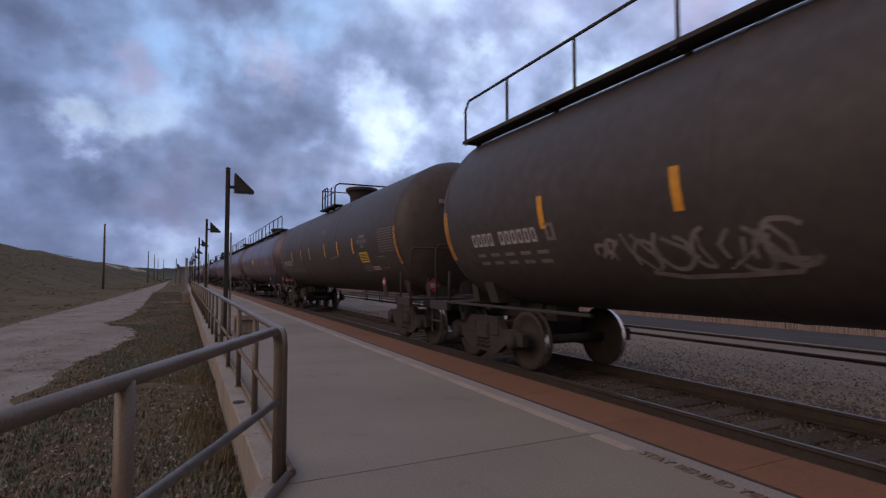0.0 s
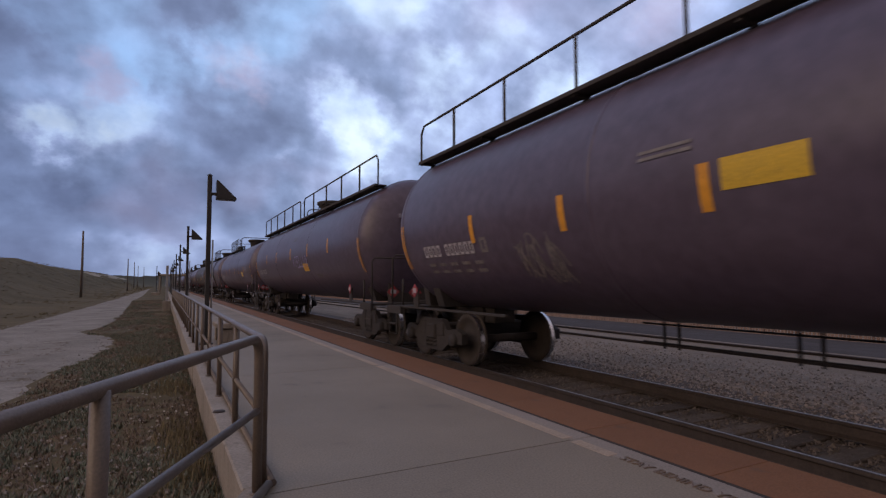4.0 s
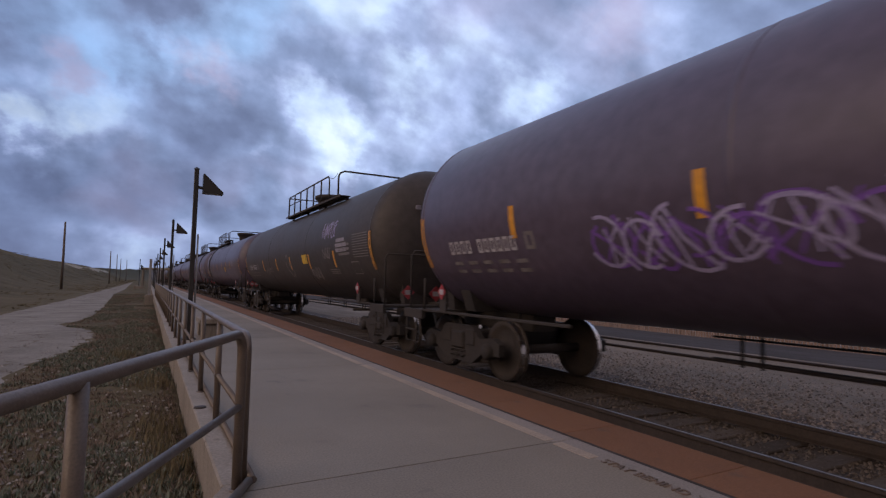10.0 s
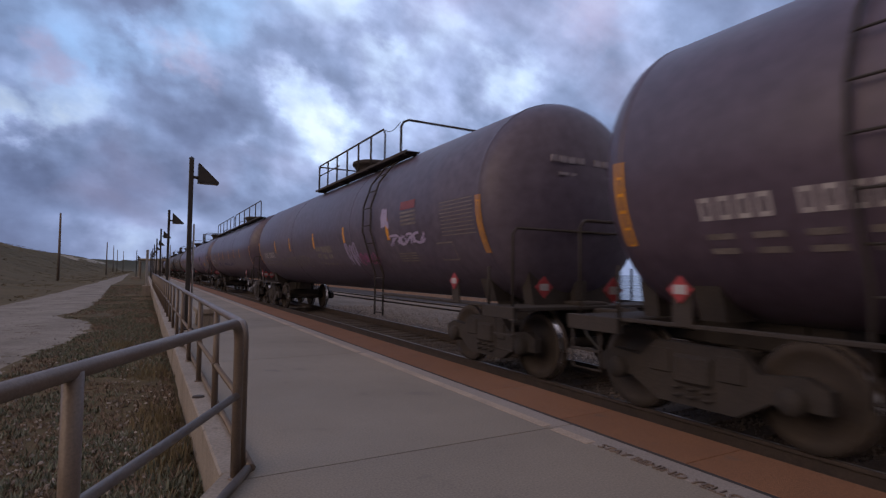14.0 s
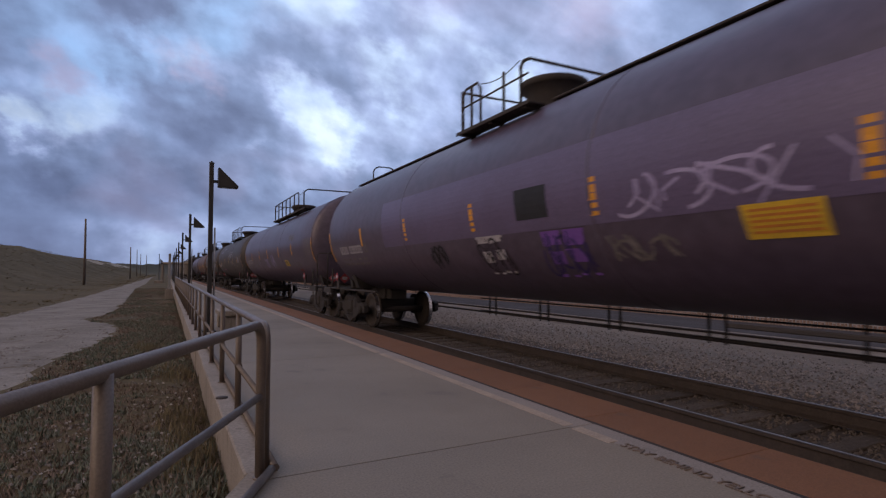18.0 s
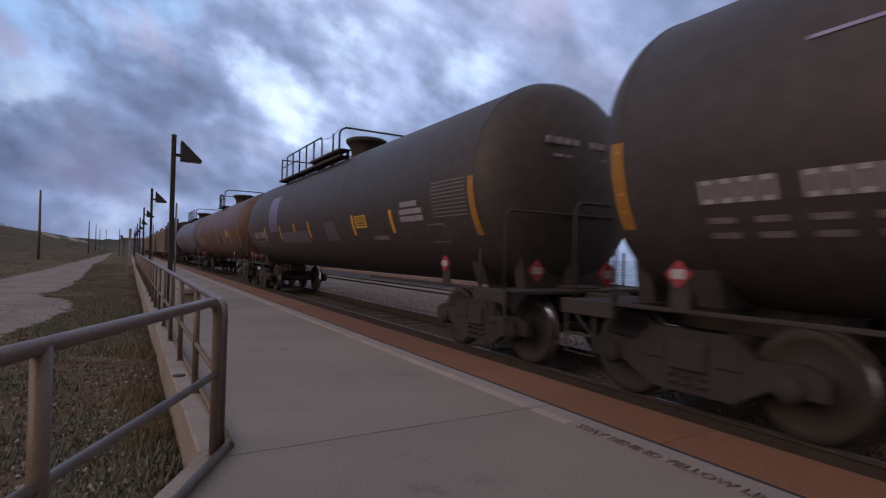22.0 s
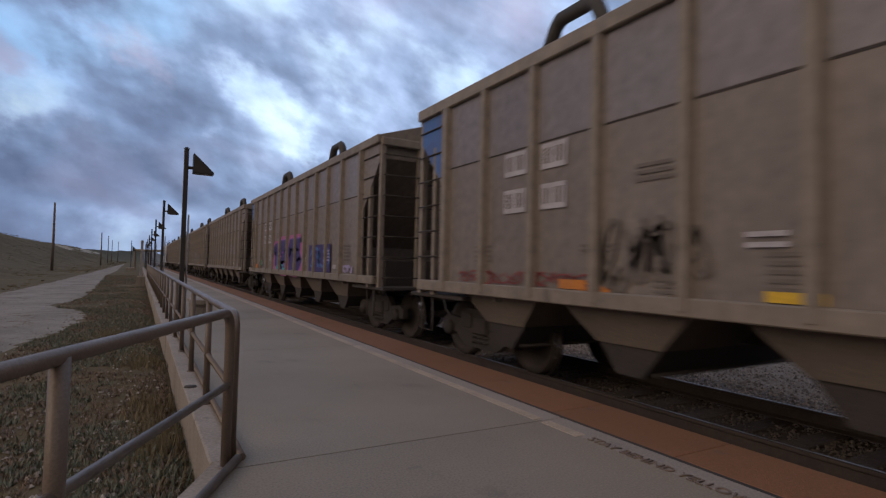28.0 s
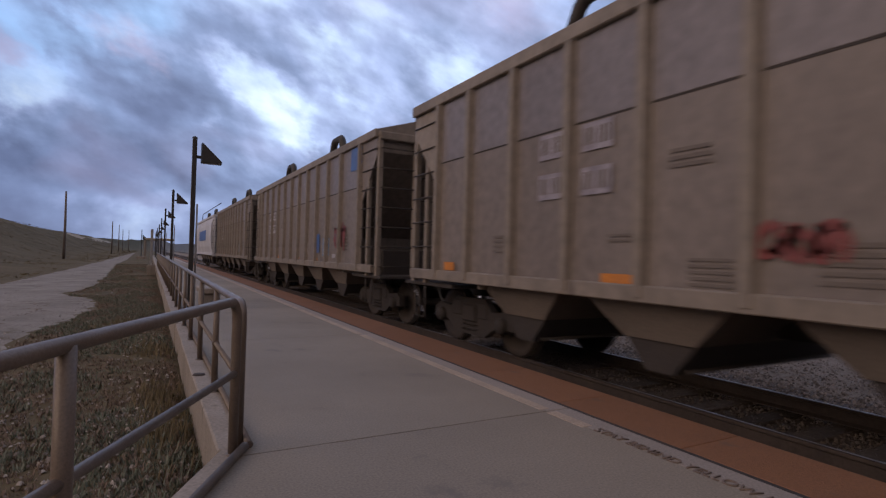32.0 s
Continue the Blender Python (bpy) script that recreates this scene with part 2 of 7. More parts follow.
# ------------------------------------------------------------------ materials
def mat(name, base, rough=0.7, metal=0.0, var=None, scale=3.0, bump=0.0, fine=40.0, spots=None, spec=0.5, streak=False, per_piece=0.0, coat=0.0):
    """A procedural surface: base colour, a second colour in patches of size 1/scale, finer grain and relief, spots of wear."""
    m = bpy.data.materials.new(name)
    m.use_nodes = True
    nt = m.node_tree
    b = nt.nodes["Principled BSDF"]
    N, L = nt.nodes.new, nt.links.new
    b.inputs["Roughness"].default_value = rough
    b.inputs["Metallic"].default_value = metal
    b.inputs["Specular IOR Level"].default_value = spec
    b.inputs["Coat Weight"].default_value = coat
    b.inputs["Coat Roughness"].default_value = 0.25
    tc = N("ShaderNodeTexCoord")
    mp = N("ShaderNodeMapping")
    L(tc.outputs["Object"], mp.inputs[0])
    if streak:
        mp.inputs["Scale"].default_value = (1, 1, 0.16) if streak is True else streak
    var = var or tuple(c * 0.7 for c in base)
    n1 = N("ShaderNodeTexNoise")
    n1.inputs["Scale"].default_value, n1.inputs["Detail"].default_value, n1.inputs["Roughness"].default_value = scale, 6, 0.6
    L(mp.outputs[0], n1.inputs["Vector"])
    r1 = N("ShaderNodeValToRGB")
    r1.color_ramp.elements[0].position, r1.color_ramp.elements[0].color = 0.34, (*base, 1)
    r1.color_ramp.elements[1].position, r1.color_ramp.elements[1].color = 0.68, (*var, 1)
    L(n1.outputs["Fac"], r1.inputs[0])
    n2 = N("ShaderNodeTexNoise")
    n2.inputs["Scale"].default_value, n2.inputs["Detail"].default_value = fine, 4
    L(tc.outputs["Object"], n2.inputs["Vector"])
    grain = N("ShaderNodeMapRange")
    grain.inputs["From Min"].default_value, grain.inputs["From Max"].default_value = 0.25, 0.75
    grain.inputs["To Min"].default_value, grain.inputs["To Max"].default_value = 0.78, 1.2
    L(n2.outputs["Fac"], grain.inputs[0])
    mul = N("ShaderNodeMix")
    mul.data_type, mul.blend_type = "RGBA", "MULTIPLY"
    mul.inputs[0].default_value = 1.0
    L(r1.outputs[0], mul.inputs[6])
    L(grain.outputs[0], mul.inputs[7])
    col = mul.outputs[2]
    if spots:
        colour, amount, size = spots
        n3 = N("ShaderNodeTexNoise")
        n3.inputs["Scale"].default_value, n3.inputs["Detail"].default_value, n3.inputs["Roughness"].default_value = size, 8, 0.7
        L(mp.outputs[0], n3.inputs["Vector"])
        r3 = N("ShaderNodeValToRGB")
        r3.color_ramp.elements[0].position, r3.color_ramp.elements[0].color = 0.66 - amount, (0, 0, 0, 1)
        r3.color_ramp.elements[1].position, r3.color_ramp.elements[1].color = 0.74 - amount, (1, 1, 1, 1)
        L(n3.outputs["Fac"], r3.inputs[0])
        mx = N("ShaderNodeMix")
        mx.data_type = "RGBA"
        L(r3.outputs[0], mx.inputs[0])
        L(col, mx.inputs[6])
        mx.inputs[7].default_value = (*colour, 1)
        col = mx.outputs[2]
    if per_piece:
        oi = N("ShaderNodeObjectInfo")
        mr = N("ShaderNodeMapRange")
        mr.inputs["To Min"].default_value, mr.inputs["To Max"].default_value = 1 - per_piece, 1 + per_piece
        L(oi.outputs["Random"], mr.inputs[0])
        m2 = N("ShaderNodeMix")
        m2.data_type, m2.blend_type = "RGBA", "MULTIPLY"
        m2.inputs[0].default_value = 1.0
        L(col, m2.inputs[6])
        L(mr.outputs[0], m2.inputs[7])
        col = m2.outputs[2]
    L(col, b.inputs["Base Color"])
    rr = N("ShaderNodeMapRange")
    rr.inputs["To Min"].default_value, rr.inputs["To Max"].default_value = max(0.05, rough - 0.12), min(1, rough + 0.12)
    L(n1.outputs["Fac"], rr.inputs[0])
    L(rr.outputs[0], b.inputs["Roughness"])
    if bump:
        bp = N("ShaderNodeBump")
        bp.inputs["Strength"].default_value, bp.inputs["Distance"].default_value = bump, 0.02
        L(n2.outputs["Fac"], bp.inputs["Height"])
        L(bp.outputs[0], b.inputs["Normal"])
    return m


def island_mat(name, c1, c2, rough=0.9):
    """Small loose pieces in one mesh, each of its own shade between two colours."""
    m = bpy.data.materials.new(name)
    m.use_nodes = True
    nt = m.node_tree
    b = nt.nodes["Principled BSDF"]
    g = nt.nodes.new("ShaderNodeNewGeometry")
    r = nt.nodes.new("ShaderNodeValToRGB")
    r.color_ramp.elements[0].color, r.color_ramp.elements[1].color = (*c1, 1), (*c2, 1)
    nt.links.new(g.outputs["Random Per Island"], r.inputs[0])
    nt.links.new(r.outputs[0], b.inputs["Base Color"])
    b.inputs["Roughness"].default_value = rough
    b.inputs["Specular IOR Level"].default_value = 0.15
    return m


M = {
    "concrete": mat("platform_concrete", (0.280, 0.241, 0.196), 0.8, var=(0.221, 0.193, 0.160), scale=0.45, bump=0.035, fine=70, spots=((0.193, 0.167, 0.148), 0.06, 0.9), per_piece=0.07, spec=0.3),
    "band": mat("faded_tan_band", (0.451, 0.357, 0.277), 0.8, var=(0.348, 0.287, 0.235), scale=2.5, bump=0.1, fine=60, spec=0.3),
    "tactile": mat("tactile_orange", (0.240, 0.113, 0.056), 0.8, var=(0.202, 0.101, 0.058), scale=0.8, bump=0.3, fine=90, spots=((0.163, 0.096, 0.065), 0.06, 2.0), per_piece=0.07, spec=0.3),
    "joint": mat("dark_joint", (0.05, 0.045, 0.045), 0.9),
    "letter": mat("dark_embossed_letters", (0.16, 0.125, 0.105), 0.85, var=(0.22, 0.17, 0.14), scale=12),
    "curb": mat("weathered_kerb_concrete", (0.34, 0.295, 0.25), 0.85, var=(0.25, 0.215, 0.18), scale=1.6, bump=0.25, fine=45, spots=((0.17, 0.14, 0.115), 0.07, 3.0), streak=True, spec=0.3),
    "rail_paint": mat("brown_painted_steel", (0.165, 0.126, 0.097), 0.5, 0.0, var=(0.128, 0.098, 0.078), scale=5, bump=0.05, fine=120, spots=((0.07, 0.045, 0.035), 0.02, 9.0), coat=0.2),
    "lamp": mat("dark_bronze_paint", (0.035, 0.032, 0.032), 0.5, 0.2, var=(0.05, 0.045, 0.042), scale=4),
    "lampglass": mat("lamp_lens", (0.10, 0.10, 0.10), 0.3),
    "galv": mat("galvanised_pipe", (0.42, 0.41, 0.41), 0.5, 0.5, var=(0.33, 0.32, 0.31), scale=6),
    "soil": mat("dune_soil", (0.138, 0.105, 0.060), 0.95, var=(0.090, 0.074, 0.042), scale=0.16, bump=0.5, fine=5, spots=((0.165, 0.130, 0.085), 0.05, 0.5), spec=0.08),
    "dirt": mat("trackside_dirt", (0.263, 0.211, 0.166), 0.95, var=(0.185, 0.148, 0.116), scale=0.9, bump=0.9, fine=34, spots=((0.140, 0.114, 0.093), 0.045, 3.2), streak=(1, 0.22, 1), spec=0.08),
    "road": mat("sandy_gravel_road", (0.300, 0.268, 0.232), 0.95, var=(0.200, 0.176, 0.150), scale=0.7, bump=0.7, fine=22, spots=((0.135, 0.105, 0.075), 0.08, 1.6), spec=0.08),
    "ballast": mat("ballast_bed", (0.138, 0.115, 0.102), 0.95, var=(0.094, 0.078, 0.070), scale=2.0, bump=1.0, fine=28, spec=0.08),
    "dark_ground": mat("dark_ground_strip", (0.075, 0.062, 0.058), 0.95, var=(0.055, 0.046, 0.043), scale=0.8, bump=0.6, fine=20, spec=0.08),
    "stone": island_mat("ballast_stone", (0.112, 0.090, 0.074), (0.403, 0.330, 0.274)),
    "stone_dark": island_mat("dark_ballast_stone", (0.068, 0.057, 0.050), (0.162, 0.135, 0.119)),
    "pebble": island_mat("road_pebble", (0.12, 0.10, 0.085), (0.42, 0.38, 0.34)),
    "tie": mat("creosoted_tie", (0.081, 0.065, 0.056), 0.9, var=(0.125, 0.103, 0.088), scale=3, bump=0.5, fine=30, per_piece=0.25, spec=0.08),
    "railside": mat("rusty_rail", (0.062, 0.046, 0.038), 0.8, 0.1, var=(0.048, 0.037, 0.032), scale=4, bump=0.2),
    "railtop": mat("polished_rail_head", (0.32, 0.30, 0.285), 0.45, 1.0, var=(0.26, 0.24, 0.23), scale=2),
    "plant": island_mat("iceplant_leaf", (0.100, 0.080, 0.062), (0.300, 0.225, 0.175)),
    "plant2": island_mat("iceplant_leaf_green", (0.085, 0.102, 0.072), (0.240, 0.250, 0.190)),
    "straw": island_mat("dry_grass", (0.15, 0.122, 0.07), (0.25, 0.205, 0.125)),
    "dune": island_mat("dune_scrub", (0.108, 0.086, 0.048), (0.160, 0.122, 0.070)),
    "sand": mat("pale_sand", (0.40, 0.33, 0.25), 0.95, scale=1.0, bump=0.2, spec=0.08),
    "wood": mat("weathered_pole_wood", (0.17, 0.135, 0.115), 0.9, var=(0.11, 0.088, 0.075), scale=5, streak=True, bump=0.4),
    "fence": mat("tan_slat_fence", (0.30, 0.20, 0.15), 0.85, var=(0.20, 0.135, 0.105), scale=3, per_piece=0.2),
    "water": mat("sea_water", (0.03, 0.05, 0.075), 0.25, var=(0.02, 0.035, 0.055), scale=0.03, bump=0.6, fine=0.25),
    "far": mat("far_ridge", (0.07, 0.075, 0.075), 0.95, scale=0.01),
    "roof": mat("shelter_roof", (0.36, 0.29, 0.20), 0.8, scale=1.0),
    "tank_black": mat("tank_black_paint", (0.052, 0.045, 0.044), 0.55, var=(0.066, 0.056, 0.054), scale=0.5, streak=True, spec=0.35, bump=0.02, fine=6),
    # faded black; the violet of the reflected dusk sky is put into the colour
    "tank_dark": mat("tank_faded_black_sky_tint", (0.082, 0.063, 0.097), 0.40, var=(0.098, 0.077, 0.110), scale=0.5, spots=((0.092, 0.075, 0.10), 0.0, 1.2), streak=True, spec=0.5, bump=0.02, fine=6),
    "tank_grey": mat("tank_dusty_purple_paint", (0.092, 0.080, 0.122), 0.45, var=(0.118, 0.102, 0.140), scale=0.7, spots=((0.05, 0.04, 0.042), 0.03, 1.5), streak=True, spec=0.3, bump=0.03, fine=6),
    "tank_brown": mat("tank_brown_paint", (0.118, 0.069, 0.050), 0.52, var=(0.099, 0.060, 0.046), scale=0.6, spots=((0.056, 0.039, 0.031), 0.02, 1.5), streak=True, spec=0.35, bump=0.02, fine=6),
    "tank_patch": mat("purple_flank_patch", (0.135, 0.108, 0.195), 0.4, var=(0.115, 0.092, 0.165), scale=1.0),
    "iron": mat("grimy_truck_iron", (0.036, 0.031, 0.030), 0.88, 0.0, var=(0.050, 0.042, 0.039), scale=5, bump=0.3),
    "wheel": mat("wheel_steel", (0.042, 0.034, 0.030), 0.85, 0.0, var=(0.058, 0.045, 0.038), scale=6),
    "rim": mat("polished_wheel_rim", (0.85, 0.83, 0.83), 0.28, 1.0, var=(0.75, 0.73, 0.73), scale=4),
    "yellow": mat("yellow_reflective_strip", (0.72, 0.33, 0.03), 0.45, var=(0.6, 0.27, 0.03), scale=6),
    "label": mat("yellow_label_plate", (0.66, 0.42, 0.03), 0.5, var=(0.55, 0.36, 0.04), scale=4),
    "white": mat("faded_white_lettering", (0.45, 0.43, 0.46), 0.6, var=(0.33, 0.31, 0.34), scale=6),
    "pale": mat("pale_grey_stencil", (0.33, 0.31, 0.36), 0.65, var=(0.20, 0.185, 0.22), scale=9, spots=((0.09, 0.075, 0.08), 0.02, 14.0)),
    "dim": mat("dirty_white_stencil", (0.22, 0.20, 0.20), 0.7, var=(0.14, 0.125, 0.125), scale=6),
    "black": mat("black_lettering", (0.02, 0.02, 0.022), 0.6),
    "red": mat("red_placard", (0.36, 0.045, 0.055), 0.5, var=(0.28, 0.04, 0.05), scale=8),
    "redpanel": mat("red_panel_paint", (0.24, 0.055, 0.055), 0.5, var=(0.18, 0.05, 0.05), scale=2),
    "orange": mat("orange_label", (0.55, 0.20, 0.03), 0.5, var=(0.45, 0.17, 0.04), scale=5),
    "blue": mat("blue_paint", (0.05, 0.13, 0.36), 0.5, var=(0.07, 0.11, 0.28), scale=2),
    "wash_white": mat("white_lilac_spray_paint", (0.32, 0.31, 0.43), 0.6, var=(0.27, 0.26, 0.36), scale=2.5),
    "wash": mat("pale_lilac_wash", (0.40, 0.39, 0.49), 0.6, var=(0.29, 0.26, 0.38), scale=1.6, spots=((0.12, 0.085, 0.17), 0.03, 2.2)),
    "lilac_thin": mat("thin_lilac_spray_paint", (0.27, 0.25, 0.40), 0.6, var=(0.21, 0.19, 0.31), scale=3),
    "lilac": mat("lilac_spray_paint", (0.38, 0.34, 0.52), 0.6, var=(0.28, 0.24, 0.42), scale=3),
    "violet": mat("violet_spray_paint", (0.20, 0.09, 0.40), 0.6, var=(0.15, 0.07, 0.30), scale=3),
    "pink": mat("pink_spray_paint", (0.42, 0.115, 0.28), 0.6, var=(0.33, 0.10, 0.25), scale=3),
    "teal": mat("turquoise_spray_paint", (0.03, 0.34, 0.36), 0.6, var=(0.04, 0.28, 0.30), scale=3),
    "teal_blue": mat("blue_notice_panel", (0.06, 0.17, 0.33), 0.5, var=(0.07, 0.15, 0.27), scale=3),
    "navy": mat("navy_spray_paint", (0.038, 0.029, 0.12), 0.6, var=(0.05, 0.036, 0.16), scale=3),
    "green": mat("green_spray_paint", (0.04, 0.26, 0.14), 0.6, var=(0.05, 0.2, 0.14), scale=3),
    "hop_grey": mat("hopper_dusty_grey_paint", (0.240, 0.204, 0.170), 0.65, var=(0.168, 0.146, 0.128), scale=0.7, spots=((0.11, 0.088, 0.076), 0.02, 1.6), streak=True, bump=0.04, fine=8),
    "hop_sheet": mat("hopper_side_sheet_paint", (0.205, 0.175, 0.158), 0.55, var=(0.158, 0.136, 0.126), scale=0.7, spots=((0.10, 0.082, 0.072), 0.03, 1.6), streak=True, bump=0.04, fine=8),
    # side sheet paint with the sky's bluish reflection mixed into its colour
    "hop_upper": mat("hopper_upper_sky_tint", (0.205, 0.186, 0.196), 0.48, var=(0.165, 0.15, 0.16), scale=0.7, spots=((0.12, 0.10, 0.09), 0.0, 1.6), streak=True, bump=0.04, fine=8),
    "faint": mat("faded_dark_stencil", (0.120, 0.100, 0.088), 0.7, var=(0.15, 0.128, 0.112), scale=7),
    # hopper paint with grime, darkened further for the shade under the sill
    "hop_under": mat("grimy_shaded_bay_paint", (0.150, 0.125, 0.104), 0.85, var=(0.105, 0.088, 0.076), scale=1.2, spots=((0.045, 0.037, 0.033), 0.05, 2.0), streak=True),
    "edge": mat("edge_strip_concrete", (0.315, 0.277, 0.249), 0.8, var=(0.268, 0.235, 0.211), scale=0.8, bump=0.15, fine=60, spots=((0.216, 0.188, 0.169), 0.04, 1.5), per_piece=0.05, spec=0.3),
    "hop_black": mat("hopper_black_paint", (0.056, 0.045, 0.040), 0.5, var=(0.074, 0.058, 0.052), scale=0.8, spots=((0.075, 0.055, 0.045), 0.0, 1.5), streak=True, bump=0.04, fine=8),
    "hop_white": mat("hopper_white_paint", (0.50, 0.50, 0.53), 0.55, var=(0.40, 0.40, 0.44), scale=0.7, spots=((0.25, 0.24, 0.25), 0.0, 1.6), streak=True),
    "hop_dark": mat("dark_hatch_frame", (0.035, 0.032, 0.030), 0.7, var=(0.05, 0.045, 0.04), scale=4),
}


# ------------------------------------------------------------------ mesh helpers
class Geo:
    """Collects faces for one mesh."""

    def __init__(self):
        self.v, self.f, self.s = [], [], []

    def add(self, verts, faces, smooth=False):
        n = len(self.v)
        self.v.extend(tuple(p) for p in verts)
        self.f.extend(tuple(i + n for i in f) for f in faces)
        self.s.extend([smooth] * len(faces))
        return self

    def box(self, x0, x1, y0, y1, z0, z1, b=0.0, m=None):
        """A box with chamfered edges."""
        b = min(b, (x1 - x0) * 0.45, (y1 - y0) * 0.45, (z1 - z0) * 0.45)
        if b <= 0:
            vs = [(x, y, z) for x in (x0, x1) for y in (y0, y1) for z in (z0, z1)]
            fs = [(0, 1, 3, 2), (4, 6, 7, 5), (0, 4, 5, 1), (2, 3, 7, 6), (0, 2, 6, 4), (1, 5, 7, 3)]
        else:
            lo, hi, idx, vs = (x0, y0, z0), (x1, y1, z1), {}, []
            for c in range(8):
                s = (c & 1, c >> 1 & 1, c >> 2 & 1)
                for ax in range(3):
                    p = []
                    for k in range(3):
                        e = hi[k] if s[k] else lo[k]
                        p.append(e if k == ax else e + (-b if s[k] else b))
                    idx[c, ax] = len(vs)
                    vs.append(tuple(p))
            fs = []
            for ax in range(3):
                u, w = (ax + 1) % 3, (ax + 2) % 3
                for side in (0, 1):
                    q = [side << ax, side << ax | 1 << u, side << ax | 1 << u | 1 << w, side << ax | 1 << w]
                    f = [idx[c, ax] for c in q]
                    fs.append(tuple(f if side else f[::-1]))
                for su in (0, 1):
                    for sw in (0, 1):
                        c0 = su << u | sw << w
                        c1 = c0 | 1 << ax
                        f = (idx[c0, u], idx[c1, u], idx[c1, w], idx[c0, w])
                        fs.append(f if su != sw else f[::-1])
            for c in range(8):
                f = (idx[c, 0], idx[c, 1], idx[c, 2])
                fs.append(f if (bin(c).count("1") % 2) else f[::-1])
        if m is not None:
            vs = [m @ Vector(p) for p in vs]
        return self.add(vs, fs)

    def tube(self, pts, r, n=8, closed=False):
        """A round pipe along a line of points."""
        pts = [Vector(p) for p in pts]
        vs, fs, k = [], [], len(pts)
        ref = None
        for i, p in enumerate(pts):
            a, c = pts[i - 1] if (i or closed) else p, pts[(i + 1) % k] if (i < k - 1 or closed) else p
            d = (c - a).normalized()
            if ref is None:
                ref = d.orthogonal().normalized()
            ref = (ref - d * ref.dot(d)).normalized()
            o = d.cross(ref)
            rr = r[i] if isinstance(r, (list, tuple)) else r
            vs += [p + (ref * math.cos(t) + o * math.sin(t)) * rr for t in (2 * math.pi * j / n for j in range(n))]
        for i in range(k if closed else k - 1):
            for j in range(n):
                a, b2 = i * n + j, i * n + (j + 1) % n
                c, d2 = ((i + 1) % k) * n + (j + 1) % n, ((i + 1) % k) * n + j
                fs.append((a, b2, c, d2))
        self.add(vs, fs, True)
        if not closed:
            m = len(self.v) - k * n
            self.f.append(tuple(m + j for j in reversed(range(n))))
            self.f.append(tuple(m + (k - 1) * n + j for j in range(n)))
            self.s += [False, False]
        return self

    def lathe(self, prof, n=24, axis="z", c=(0, 0, 0)):
        """Profile rows (radius, height) turned about an axis through c."""
        vs, fs, k = [], [], len(prof)
        for r, h in prof:
            for j in range(n):
                t = 2 * math.pi * j / n
                u, w = r * math.cos(t), r * math.sin(t)
                p = {"z": (u, w, h), "y": (w, h, u), "x": (h, u, w)}[axis]
                vs.append((p[0] + c[0], p[1] + c[1], p[2] + c[2]))
        for i in range(k - 1):
            for j in range(n):
                fs.append((i * n + j, i * n + (j + 1) % n, (i + 1) * n + (j + 1) % n, (i + 1) * n + j))
        self.add(vs, fs, True)
        return self

    def prism(self, poly, h0, h1, axis="x"):
        """A flat outline drawn out along an axis."""
        k = len(poly)
        put = {"x": lambda p, h: (h, p[0], p[1]), "y": lambda p, h: (p[0], h, p[1]), "z": lambda p, h: (p[0], p[1], h)}[axis]
        vs = [put(p, h0) for p in poly] + [put(p, h1) for p in poly]
        fs = [tuple(range(k))[::-1], tuple(range(k, 2 * k))] + [(i, (i + 1) % k, k + (i + 1) % k, k + i) for i in range(k)]
        return self.add(vs, fs)

    def mesh(self, name, material):
        me = bpy.data.meshes.new(name)
        me.from_pydata(self.v, [], self.f)
        me.polygons.foreach_set("use_smooth", self.s)
        bm = bmesh.new()
        bm.from_mesh(me)
        bmesh.ops.recalc_face_normals(bm, faces=bm.faces)
        bm.to_mesh(me)
        bm.free()
        me.materials.append(M[material] if isinstance(material, str) else material)
        return me

    def raw(self, name, material):
        """The same without the check of face sides, for large loose pieces."""
        me = bpy.data.meshes.new(name)
        me.from_pydata(self.v, [], self.f)
        me.materials.append(M[material])
        return me


SHARED = {}
R, ZC = 1.55, 2.53         # tank radius, height of its axis above the rail


def shared(key, name, material, fill):
    """One mesh for all alike parts."""
    key = (R, ZC, key)
    if key not in SHARED:
        g = Geo()
        fill(g)
        SHARED[key] = g.mesh(name, material)
    return SHARED[key]


def part(name, data, parent, at=None, label=""):
    ob = new(name, data)
    ob.parent = parent
    if at is not None:
        ob.matrix_basis = at
    if label:
        ob["label"] = label
    return ob


def thing(name, label, category, at=None, group="", kind="", data=None):
    ob = new(name, data)
    if at is not None:
        ob.matrix_basis = at
    return tagged(ob, label, category, group, kind)


def smooth(a, b, x):
    t = min(1.0, max(0.0, (x - a) / (b - a)))
    return t * t * (3 - 2 * t)


